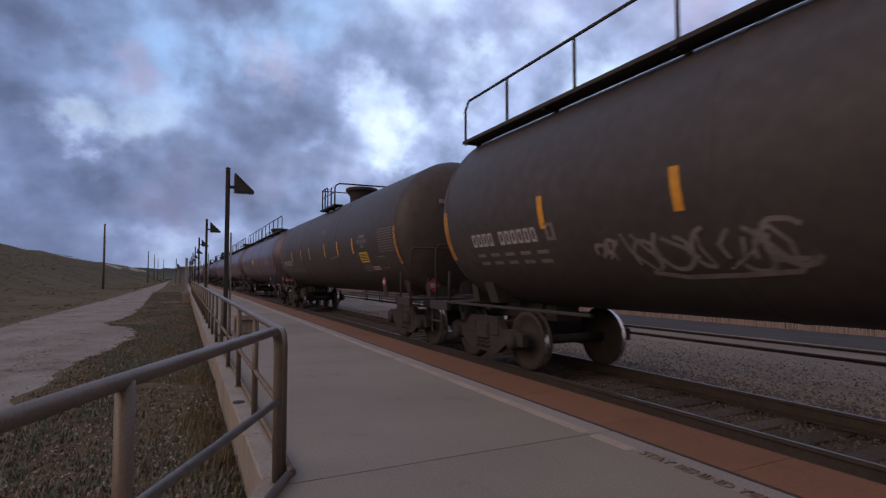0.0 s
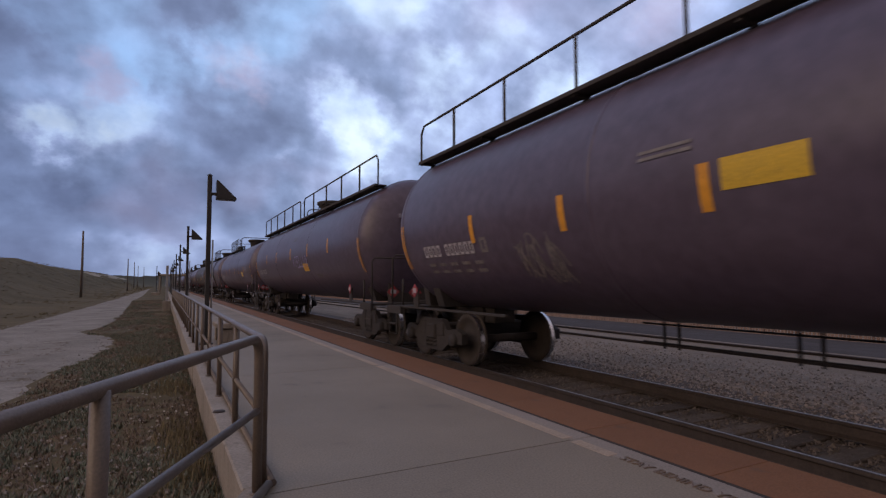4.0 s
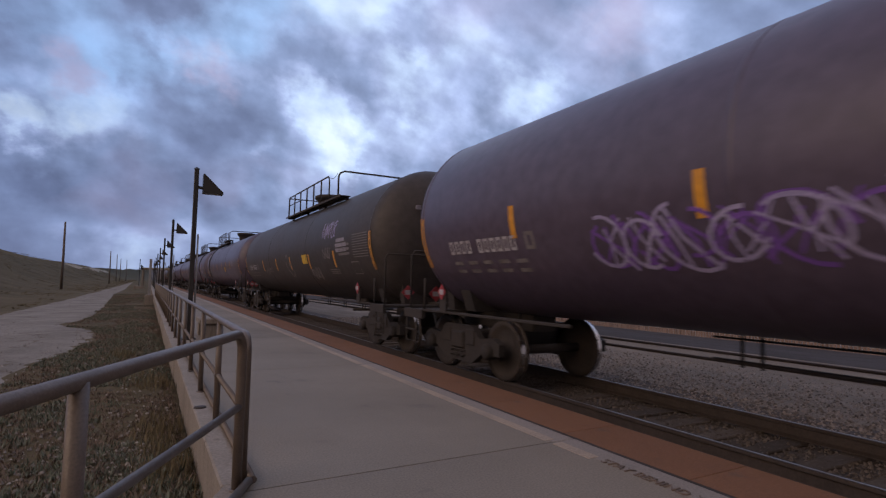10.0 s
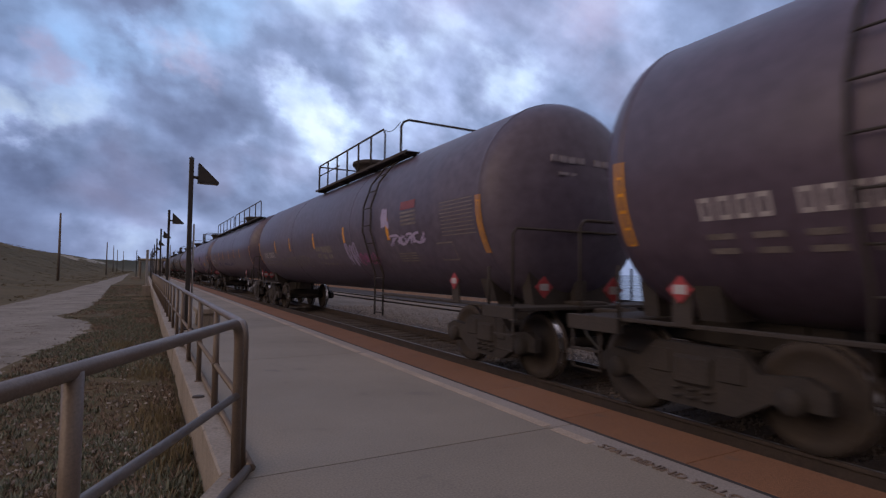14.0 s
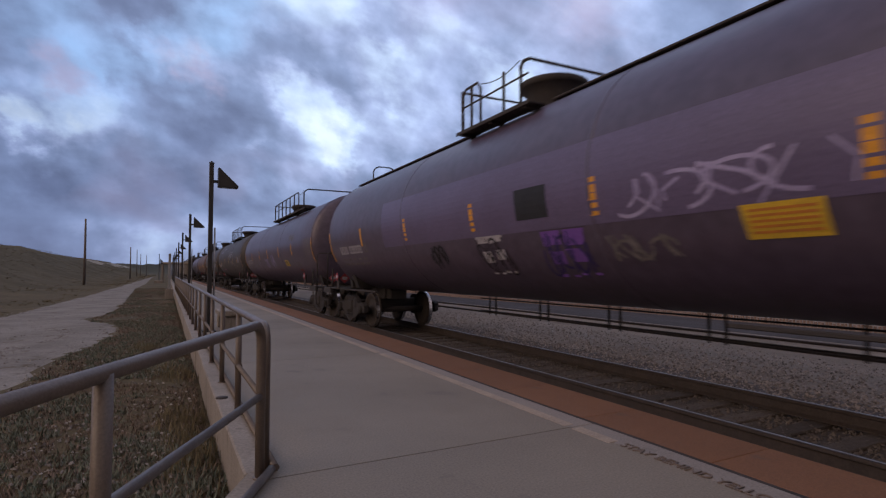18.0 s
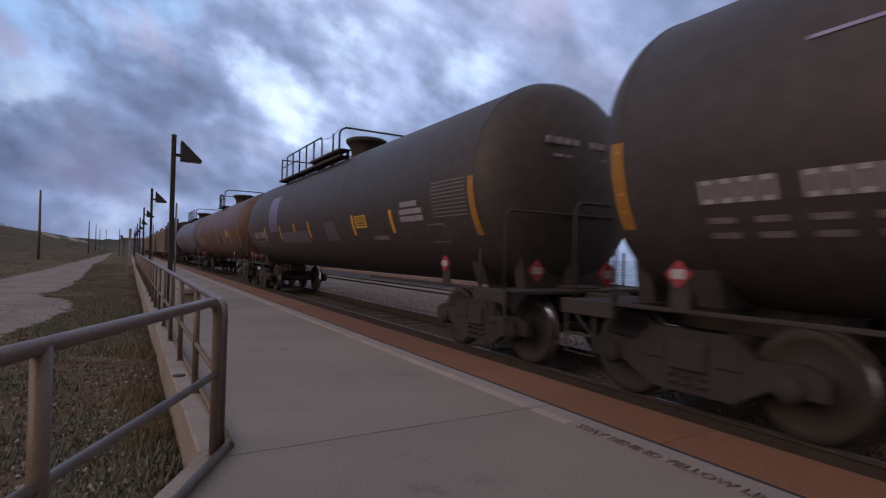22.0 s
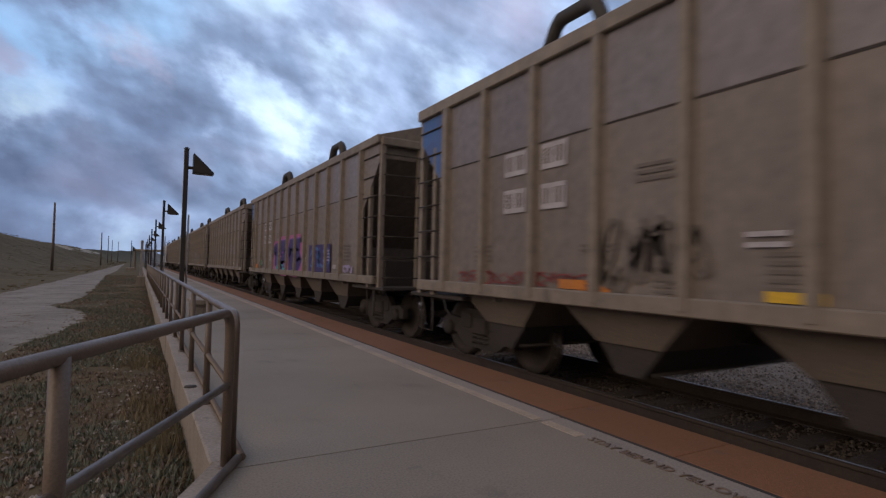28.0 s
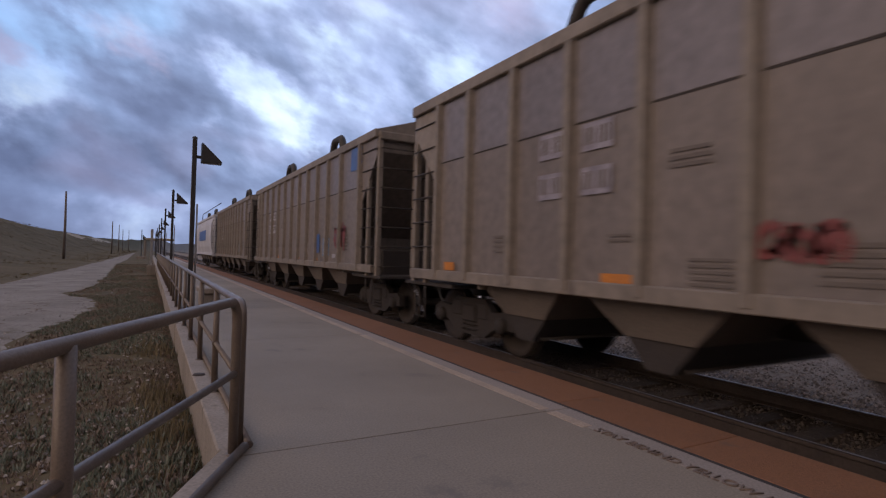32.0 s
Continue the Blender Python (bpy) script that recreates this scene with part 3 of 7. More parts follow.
# ------------------------------------------------------------------ ground
def ground_z(x, y):
    n = noise.noise(Vector((x * 0.13, y * 0.13, 0.3)))
    n2 = noise.noise(Vector((x * 0.035, y * 0.02, 4.3)))
    z = -0.33 + 0.03 * n
    if x < 0:
        hill = 7.1 * smooth(-8.5, -31, x + 2.5 * n2) * (1 - smooth(430, 560, y + 60 * n2)) * smooth(-150, -20, y)
        hill *= 1 + 0.13 * n2 + 0.05 * n
        hill -= 2.5 * smooth(-34, -60, x) * smooth(0, 40, hill * 10)
        z += hill + 0.25 * smooth(-7, -12, x) * n
    else:
        z += -0.12 * smooth(0.2, 0.6, x) - 0.03 * smooth(3.0, 4.0, x)
        z += 0.075 * smooth(3.9, 4.25, x) * (1 - smooth(7.0, 7.5, x))
        z -= 0.40 * smooth(14.2, 21.5, x) + 6.6 * smooth(27, 48, x)
    z += 22 * smooth(900, 1700, y) * (1 - smooth(140, 420, x)) * (1 + 0.4 * n2)
    return z


def bare_sand(x, y):
    """Pale blow-outs near the dune's crest."""
    return -26.5 < x < -21.2 and (220 < y < 252 or 268 < y < 395) and noise.noise(Vector((x * 0.35, y * 0.05, 2.0))) > -0.22


def build_ground():
    def steps(stops):
        out = []
        for (a, b, d) in stops:
            k = max(1, round((b - a) / d))
            out += [a + (b - a) * i / k for i in range(k)]
        return out + [stops[-1][1]]

    xs = steps([(-3000, -300, 450), (-300, -60, 24), (-60, -8, 1.6), (-8, 0.4, 0.28), (0.4, 0.62, 0.11), (0.62, 3.8, 1.6), (3.8, 8.2, 0.4), (8.2, 14.4, 0.62), (14.4, 21.9, 0.75), (21.9, 26, 0.9), (26, 60, 3), (60, 400, 40), (400, 3000, 650)])
    ys = steps([(-3000, -200, 500), (-200, -12, 20), (-12, 0, 2), (0, 22, 0.3), (22, 60, 0.8), (60, 160, 2.5), (160, 600, 11), (600, 2000, 70), (2000, 4500, 500)])
    nx = len(xs)
    vs = [(x, y, ground_z(x, y)) for y in ys for x in xs]
    fs, mi = [], []
    for j in range(len(ys) - 1):
        for i in range(nx - 1):
            fs.append((j * nx + i, j * nx + i + 1, (j + 1) * nx + i + 1, (j + 1) * nx + i))
            x = xs[i]
            if bare_sand(x, ys[j]):
                mi.append(4)
                continue
            mi.append(0 if x < 2 else 2 if x < 7.9 else 1 if x < 14.3 else 3 if x < 21.8 else 1)
    me = bpy.data.meshes.new("ground")
    me.from_pydata(vs, [], fs)
    for k in ("soil", "dirt", "ballast", "dark_ground", "sand"):
        me.materials.append(M[k])
    me.polygons.foreach_set("material_index", mi)
    me.polygons.foreach_set("use_smooth", [True] * len(fs))
    thing("ground", "dune soil, trackside dirt and ballast running to the horizon", "ground", kind="structure", data=me)
    g = Geo().add([(44, -4500, -5.0), (4800, -4500, -5.0), (4800, 4800, -5.0), (44, 4800, -5.0)], [(0, 1, 2, 3)])
    thing("water", "dark blue sea beyond the tracks under a cloudy sky", "sea", kind="structure", data=g.raw("water", "water"))


def along(y, stops):
    for (a, u), (b, v) in zip(stops, stops[1:]):
        if y <= b:
            f = max(0.0, (y - a) / (b - a))
            return u + (v - u) * f
    return stops[-1][1]


def road_edges(y):
    rag = 0.16 * noise.noise(Vector((y * 0.6, 5.1, 0))) + 0.09 * noise.noise(Vector((y * 2.1, 2.4, 0)))
    right = rag + along(y, ((-14, -2.4), (6, -1.75), (9.6, -1.6), (12, -1.52), (13.4, -1.2), (17.4, -0.98), (19.2, -1.3), (20.6, -2.0), (21.7, -2.35), (23, -1.9), (26, -1.75), (34, -1.8), (59, -2.5), (82, -2.4), (180, -3.8)))
    left = 0.2 * noise.noise(Vector((y * 0.12, 9.2, 0))) + 0.1 * noise.noise(Vector((y * 0.7, 3.3, 0))) + along(y, ((-14, -7.5), (10, -6.2), (22, -5.3), (29, -5.05), (36, -4.95), (58, -4.7), (200, -4.3)))
    return left, right


def build_road():
    g, rows, k = Geo(), [], 14
    ys = [-14 + 0.35 * i for i in range(170)] + [46 + 2.2 * i for i in range(1, 70)]
    vs = []
    for y in ys:
        a, b = road_edges(y)
        for i in range(k + 1):
            f = i / k
            x = a + (b - a) * f
            edge = 0.02 * (1 - min(1, 6 * min(f, 1 - f)))
            rut = 0.02 * math.cos((f - 0.5) * 4 * math.pi)
            vs.append((x, y, ground_z(x, y) + 0.022 - edge - rut * 0.5 + 0.012 * noise.noise(Vector((x * 2, y * 2, 0)))))
    fs = [(j * (k + 1) + i, j * (k + 1) + i + 1, (j + 1) * (k + 1) + i + 1, (j + 1) * (k + 1) + i) for j in range(len(ys) - 1) for i in range(k)]
    g.add(vs, fs, True)
    thing("road", "pale sandy gravel road with ragged edges along the platform", "road", kind="structure", data=g.mesh("road", "road"))


build_ground()
build_road()


# ------------------------------------------------------------------ platform
KERB_DX = 0.505       # slant of the near part of the platform's edge


def kerb_x(y):
    """The platform's landward edge: straight from y = 3.54, splayed towards the viewer before it."""
    return 0.62 - max(0.0, 3.54 - y) * KERB_DX


def build_platform():
    plat = thing("platform", "weathered beige concrete station platform in jointed slabs", "platform", kind="structure")
    core = Geo().box(0.63, 3.775, 3.5, 112, -0.6, -0.10)
    core.prism([(0.63, 3.5), (3.775, 3.5), (3.775, -9), (kerb_x(-9) + 0.02, -9)], -0.6, -0.10, "z")
    part("base", core.mesh("base", "joint"), plat)
    y, pitch, gap = 3.42 - 2 * 4.44, 4.44, 0.006
    first = None
    while y < 108:
        y0, y1 = y + gap, y + pitch - gap
        if y0 > 3.5:
            me = shared("slab", "slab", "concrete", lambda g: g.box(0.622, 2.928, gap, pitch - gap, -0.12, 0.0, 0.006))
            part("slab", me, plat, pose(0, y, 0))
        else:
            left = [(kerb_x(y1), y1), (kerb_x(y0), y0)] if y1 < 3.54 else [(0.622, y1), (0.622, 3.54), (kerb_x(y0), y0)]
            g = Geo().prism([(p[0] + 0.002, p[1] - y) for p in left] + [(2.928, y0 - y), (2.928, y1 - y)], -0.12, 0.0, "z")
            part("slab", g.mesh("slab", "concrete"), plat, pose(0, y, 0))
        part("edge_slab", shared("edge_slab", "edge_slab", "edge", lambda g: g.box(2.934, 3.149, gap, pitch - gap, -0.12, 0.0, 0.005)), plat, pose(0, y, 0))
        y += pitch
    for i in range(92):
        me = shared("tactile", "tactile_panel", "tactile", lambda g: g.box(3.180, 3.80, 0.003, 1.217, -0.07, 0.004, 0.004))
        part("tactile_panel", me, plat, pose(0, -3.74 + 1.22 * i, 0))
    y = 3.42 - 2 * 4.44
    while y < 100:
        if y < 3:
            y += pitch
            continue
        me = shared("band", "warning_band", "band", lambda g: g.box(2.885, 2.985, 0.05, 4.36, -0.01, 0.0035, 0.002))
        part("warning_band", me, plat, pose(0, y, 0), "faded tan painted band along the platform")
        y += pitch
    part("warning_band", Geo().box(2.885, 2.985, 2.98, 3.38, -0.01, 0.0035, 0.002).mesh("warning_band", "band"), plat)
    # dark strip fills the open joint, in place of the shade in it
    part("joint_strip", Geo().box(3.150, 3.181, -9, 108, -0.06, 0.0015).mesh("joint_strip", "joint"), plat, label="dark strip standing for the shaded joint gap")
    part("edge_face", Geo().box(3.70, 3.785, -9, 112, -0.55, -0.071).mesh("edge_face", "curb"), plat)
    # embossed warning words
    def words(text, y):
        cu = bpy.data.curves.new("words", "FONT")
        cu.body, cu.size, cu.extrude = text, 0.115, 0.004
        tmp = new("words", cu)
        bpy.context.view_layer.update()
        me = bpy.data.meshes.new_from_object(tmp.evaluated_get(bpy.context.evaluated_depsgraph_get()))
        bpy.data.objects.remove(tmp)
        me.materials.append(M["letter"])
        part("warning_words", me, plat, Matrix.Translation((2.91, y, 0.006)) @ pose(0, 0, 0, 0, 0, -90), "dark embossed warning words")
    words("STAY BEHIND YELLOW LINE", 2.90)
    # kerb wall on the landward side
    wall = thing("kerb_wall", "stained concrete kerb wall below the railing", "kerb", kind="structure")
    y = 3.56
    lengths = [4.4, 2.0, 3.4, 4.2, 3.8] + [4.4] * 20
    for i, ln in enumerate(lengths):
        x0 = 0.44 if i % 3 != 1 else 0.452
        g = Geo().box(x0, 0.617, 0.004, ln - 0.004, -0.62, 0.004 - 0.012 * (i % 2), 0.012)
        part("kerb_block", g.mesh("kerb_block", "curb"), wall, pose(0, y, 0))
        y += ln
    ang = math.degrees(math.atan(KERB_DX))
    g = Geo().box(-0.165, -0.003, -9.5, -0.02, -0.62, 0.002, 0.012)
    part("kerb_block", g.mesh("kerb_block", "curb"), wall, Matrix.Translation((0.62, 3.54, 0)) @ pose(0, 0, 0, 0, 0, -ang))
    # light stains and the square drain on the kerb
    d = thing("kerb_drain", "dark rusty drain cover set in the kerb top", "drain", pose(0.50, 5.78, 0.003))
    d2 = Geo().lathe([(0.001, 0.012), (0.055, 0.012), (0.06, 0.0)], 14)
    part("cover", d2.mesh("cover", "railside"), d)


def build_railing():
    x, top, mid = 0.566, 0.905, 0.425
    ang = math.atan(KERB_DX)
    out = Vector((-math.sin(ang), -math.cos(ang), 0))
    near_top, near_mid = 0.933, 0.495
    post_mesh = shared("rail_post", "post", "rail_paint", lambda g: g.tube([(0, 0, 0), (0, 0, top)], 0.027, 10))
    foot_mesh = shared("rail_foot", "foot", "rail_paint", lambda g: g.lathe([(0.001, 0.012), (0.038, 0.012), (0.042, 0.008), (0.042, 0.0)], 14))
    rail = thing("railing", "brown painted steel pipe railing on the platform kerb", "railing")
    bend = [(x, 3.60 + 0.11 * (1 - math.sin(a)), top - 0.11 + 0.11 * math.cos(a)) for a in (0.0, 0.35, 0.7, 1.05, 1.35, 1.571)]
    part("top_rail", Geo().tube([(x, 46.2, top)] + bend + [(x, 3.60, 0.0)], 0.028, 12).mesh("top_rail", "rail_paint"), rail, label="worn brown top rail bent down at its end")
    part("mid_rail", Geo().tube([(x, 3.60, mid), (x, 46.2, mid)], 0.021, 10).mesh("mid_rail", "rail_paint"), rail)
    part("toe_rail", Geo().tube([(x + 0.05, 3.50, 0.034), (x + 0.05, 46.2, 0.034)], 0.024, 10).mesh("toe_rail", "rail_paint"), rail)
    for i in range(1, 28):
        y = 3.52 + 1.535 * i
        part("post", post_mesh, rail, pose(x, y, 0))
        part("foot", foot_mesh, rail, pose(x, y, 0.004))
        part("clamp", shared("rail_clamp", "clamp", "rail_paint", lambda g: g.tube([(0, -0.035, mid), (0, 0.035, mid)], 0.031, 10)), rail, pose(x, y, 0))
    # the splayed near run, with its end post bent from the top rail
    near = thing("splayed_railing", "brown painted steel pipe railing on the splayed platform corner", "railing")
    c = Vector((0.515, 3.462, 0))
    head = [c + Vector((0, 0, z)) for z in (0.0, 0.5, near_top - 0.12)]
    head += [c + out * (0.11 * (1 - math.cos(a))) + Vector((0, 0, near_top - 0.11 + 0.11 * math.sin(a))) for a in (0.3, 0.65, 1.0, 1.3, 1.571)]
    p1 = c + out * 6.2
    part("top_rail", Geo().tube([tuple(p) for p in head] + [(*p1.xy, near_top - 0.04)], 0.0285, 14).mesh("top_rail", "rail_paint"), near, label="worn brown top rail bent down into its end post")
    part("mid_rail", Geo().tube([(*c.xy, near_mid), (*p1.xy, near_mid - 0.02)], 0.022, 12).mesh("mid_rail", "rail_paint"), near)
    q0 = c + Vector((0.075, 0.03, 0.034))

    def toe(g):
        g.tube([tuple(q0), tuple(q0 + out * 6)], 0.026, 12)

    part("toe_rail", shared("near_toe", "toe_rail", "rail_paint", toe), near)
    # black disc on the capped pipe paints the darkness of its hollow
    part("pipe_end", Geo().tube([tuple(q0 - out * 0.004), tuple(q0 + out * 0.002)], 0.022, 12).mesh("pipe_end", "black"), near, label="black disc standing for the shaded pipe hollow")
    part("foot", foot_mesh, near, pose(c.x, c.y, 0.0))
    near_post = shared("near_post", "post", "rail_paint", lambda g: g.tube([(0, 0, 0), (0, 0, near_top - 0.01)], 0.031, 12))
    for d in (1.555, 3.2, 4.85):
        p = c + out * d
        part("post", near_post, near, pose(p.x, p.y, 0))
        part("foot", foot_mesh, near, pose(p.x, p.y, 0.0))


def build_lamp(x, y, z0, flip=1, tall=3.58, heads=1):
    lamp = thing("platform_lamp", "dark bronze square lamp post with a wedge shaped head", "lamp post", pose(x, y, z0), group="platform lamps")
    part("post", shared(("lamp_post", tall), "post", "lamp", lambda g: g.box(-0.045, 0.045, -0.045, 0.045, 0.02, tall, 0.008)), lamp)
    part("cap", shared(("lamp_cap", tall), "cap", "lamp", lambda g: g.lathe([(0.062, tall), (0.05, tall + 0.02), (0.001, tall + 0.05)], 4)), lamp)
    part("base_plate", shared("lamp_base", "base_plate", "lamp", lambda g: g.box(-0.13, 0.13, -0.13, 0.13, 0.0, 0.03, 0.006)), lamp)
    part("conduit", shared("lamp_conduit", "conduit", "galv", lambda g: g.tube([(0.085, 0, 0.05), (0.085, 0, 2.2)], 0.018, 8)), lamp, label="pale conduit pipe")
    for k in range(heads):
        dz = -0.28 * k
        h = part("arm", shared(("lamp_arm", flip), "arm", "lamp", lambda g: g.box(*sorted((0.04 * flip, 0.17 * flip)), -0.03, 0.03, tall - 0.42, tall - 0.36, 0.006)), lamp, pose(0, 0, dz))
        wedge = [(0.13 * flip, tall - 0.50), (0.53 * flip, tall - 0.51), (0.53 * flip, tall - 0.47), (0.15 * flip, tall - 0.10), (0.13 * flip, tall - 0.10)]
        part("head", shared(("lamp_head", flip), "head", "lamp", lambda g: g.prism(wedge, -0.13, 0.13, "y")), lamp, pose(0, 0, dz))
        part("lens", shared(("lamp_lens", flip), "lens", "lampglass", lambda g: g.box(*sorted((0.18 * flip, 0.48 * flip)), -0.10, 0.10, tall - 0.512, tall - 0.50)), lamp, pose(0, 0, dz))


build_platform()
build_railing()
for i in range(8):
    build_lamp(0.80, 12.35 + 11.6 * i, 0.0)
build_lamp(-1.0, 88.0, -0.33, 1, 4.2, 2)


# ------------------------------------------------------------------ main track, second track, fence
def rail_profile(g, y0, y1):
    web = [(-0.07, -0.17), (0.07, -0.17), (0.07, -0.158), (0.012, -0.135), (0.010, -0.045), (0.036, -0.034), (0.036, -0.004), (-0.036, -0.004), (-0.036, -0.034), (-0.010, -0.045), (-0.012, -0.135), (-0.07, -0.158)]
    g.prism(web, y0, y1, "y")


def build_track(name, label, x, z, y0, y1, ties_to, worn="railtop"):
    tr = thing(name, label, "railway track", pose(x, 0, z), kind="structure")
    for s in (-0.7525, 0.7525):
        part("rail", shared((name, "rail"), "rail", "railside", lambda g: rail_profile(g, y0, y1)), tr, pose(s, 0, 0), "rusty steel rail")
        part("rail_head", shared((name, "head"), "rail_head", worn, lambda g: g.box(-0.013, 0.013, y0, y1, -0.004, 0.0, 0.001)), tr, pose(s, 0, 0), "polished running surface")
    if not ties_to:
        return
    y = -8.0
    rnd = random.Random(5)
    while y < ties_to:
        me = shared("tie", "tie", "tie", lambda g: g.box(-1.30, 1.30, -0.115, 0.115, -0.34, -0.172, 0.012))
        part("tie", me, tr, pose(rnd.uniform(-0.03, 0.03), y, rnd.uniform(-0.006, 0.0), 0, 0, rnd.uniform(-1, 1)))
        y += 0.54
    far = Geo()
    while y < 300:
        far.box(-1.30, 1.30, y - 0.115, y + 0.115, -0.34, -0.172)
        y += 0.54
    tagged(part("far_ties", far.raw("far_ties", "tie"), tr), kind="stuff")


build_track("main_track", "single main track with worn ties and polished rails", TRACK_X, RAIL_Z, -60, 700, 100)
build_track("siding_track", "second rusty track sunk in pale dirt", 12.85, -0.40, -60, 700, 0, "railside")


def build_fence():
    f = thing("sand_fence", "low half-buried tan slat fence beyond the dark strip of ground", "fence")
    rnd = random.Random(8)
    fx, fz = 22.0, -0.98
    me = shared("slat", "slat", "fence", lambda g: g.box(-0.012, 0.012, -0.045, 0.045, 0.0, 0.34, 0.004))
    pm = shared("fence_post", "post", "wood", lambda g: g.tube([(0.05, 0, -0.1), (0.05, 0, 0.40)], 0.035, 7))
    y = 1.0
    for i in range(290):
        part("slat", me, f, pose(fx, y, fz + rnd.uniform(-0.03, 0.02), rnd.uniform(-2, 2), 0, 0))
        y += 0.13
    rest = Geo()
    while y < 220:
        rest.box(fx - 0.012, fx + 0.012, y - 0.05, y + 0.05, fz, fz + 0.34)
        y += 0.16
    tagged(part("far_slats", rest.raw("far_slats", "fence"), f), kind="stuff")
    for k in range(36):
        part("post", pm, f, pose(fx + 0.02, 1.2 + 3.1 * k, fz))
    part("wire", Geo().tube([(fx + 0.03, 1, fz + 0.26), (fx + 0.03, 220, fz + 0.26)], 0.006, 4).mesh("wire", "railside"), f)


build_fence()


# ------------------------------------------------------------------ loose ground cover
def scatter(name, label, material, spots, shape, category="plants"):
    g = Geo()
    for s in spots:
        shape(g, *s)
    tagged(thing(name, label, category, data=g.raw(name, material)), kind="stuff")


def stone(g, x, y, z, r, rnd):
    a = rnd.uniform(0, 6.28)
    c, s = math.cos(a) * r, math.sin(a) * r
    h = r * rnd.uniform(0.6, 1.1)
    k = rnd.uniform(0.6, 1.0)
    g.add([(x + c, y + s, z), (x - s * k, y + c * k, z), (x - c, y - s, z), (x + s * k, y - c * k, z), (x + c * 0.4, y + s * 0.3, z + h), (x - c * 0.4, y - s * 0.5, z + h * 0.9)],
          [(0, 1, 4), (1, 5, 4), (1, 2, 5), (2, 3, 5), (3, 4, 5), (3, 0, 4)])


def leaf_tuft(g, x, y, z, h, rnd, lean=0.6, w=0.16):
    """A tuft of fleshy pointed leaves."""
    for k in range(rnd.randint(4, 6)):
        a = rnd.uniform(0, 6.28)
        l = h * rnd.uniform(0.6, 1.2)
        ox, oy = x + rnd.uniform(-0.5, 0.5) * h, y + rnd.uniform(-0.5, 0.5) * h
        tx, ty, tz = ox + math.cos(a) * l * lean, oy + math.sin(a) * l * lean, z + l * rnd.uniform(0.5, 1.0)
        ww = l * w
        px, py = -math.sin(a) * ww, math.cos(a) * ww
        g.add([(ox + px, oy + py, z - 0.01), (ox - px, oy - py, z - 0.01), (ox + math.cos(a) * ww, oy + math.sin(a) * ww, z + ww), (tx, ty, tz)], [(0, 1, 3), (1, 2, 3), (2, 0, 3)])


def build_cover():
    rnd = random.Random(21)
    spots = []
    for _ in range(30000):
        x, y = rnd.uniform(7.1, 11.5), 1.5 + 24 * rnd.random() ** 1.8
        if rnd.random() < 1.25 - (x - 7.1) / 4.2:
            spots.append((x, y, ground_z(x, y) - 0.005, rnd.uniform(0.014, 0.036), rnd))
    scatter("ballast_stones", "loose grey and rust tinted ballast stones beside the rails", "stone", spots, stone, "stones")
    spots = []
    for _ in range(15000):
        x, y = rnd.uniform(3.9, 7.3), 2 + 24 * rnd.random() ** 1.6
        spots.append((x, y, ground_z(x, y) + 0.015, rnd.uniform(0.012, 0.027), rnd))
    scatter("track_stones", "dark ballast stones between the ties", "stone_dark", spots, stone, "stones")
    spots = []
    for _ in range(4200):
        y = 3 + 34 * rnd.random() ** 1.7
        a, b = road_edges(y)
        x = rnd.uniform(max(a, -0.45 * y), 0.35)
        spots.append((x, y, ground_z(x, y) + 0.012, rnd.uniform(0.008, 0.026), rnd))
    for cx, cy, n, w in ((-0.05, 5.78, 110, 0.10), (-0.21, 7.36, 30, 0.08), (-0.82, 6.1, 90, 0.22), (-0.25, 5.2, 70, 0.16)):
        for _ in range(n):
            x, y = rnd.gauss(cx, w), rnd.gauss(cy, w * 1.6)
            if x < kerb_x(y) - 0.22:
                spots.append((x, y, ground_z(x, y) + 0.012, rnd.uniform(0.006, 0.018), rnd))
    scatter("road_pebbles", "small pale stones scattered over the sandy road", "pebble", spots, stone, "stones")

    def mats(count, material, name, label, seed, y_max, h, keep):
        r = random.Random(seed)
        sp = []
        while len(sp) < count:
            y = 2.2 + (y_max - 2.2) * r.random() ** 1.9 if r.random() > 0.08 else r.uniform(-3.5, 2.2)
            a, b = road_edges(y)
            x = r.uniform(b - 0.15, max(b, min(0.42, kerb_x(y) - 0.20)))
            f = noise.noise(Vector((x * 0.75, y * 0.5, seed * 0.1))) + 0.4 * noise.noise(Vector((x * 2.6, y * 2.2, 3)))
            if f > keep:
                sp.append((x, y, ground_z(x, y), h * r.uniform(0.6, 1.3), r))
        scatter(name, label, material, sp, leaf_tuft)

    mats(20000, "plant", "iceplant_mat", "reddish brown ice plant mat beside the platform", 3, 60, 0.048, -0.50)
    mats(15500, "plant2", "green_iceplant_mat", "dull green ice plant mat beside the platform", 7, 60, 0.058, -0.02)
    r = random.Random(17)
    sp = []
    for _ in range(900):
        y = r.uniform(9.0, 18.6)
        x = -2.78 + 0.06 * (y - 9.0) + 0.18 * math.sin(y * 1.3) + r.gauss(0, 0.12)
        if noise.noise(Vector((x, y * 0.9, 8.0))) > -0.1:
            sp.append((x, y, ground_z(x, y) + 0.012, r.uniform(0.02, 0.05), r))
    scatter("road_weeds", "low brown weeds between the wheel tracks of the road", "plant", sp, leaf_tuft)
    r = random.Random(31)
    sp = []
    for _ in range(420):
        cx, cy = r.choice([(0.22, 5.6), (0.15, 6.3), (0.1, 9.2), (-0.4, 12.5), (0.25, 4.9)])
        x, y = cx + r.gauss(0, 0.12), cy + r.gauss(0, 0.35)
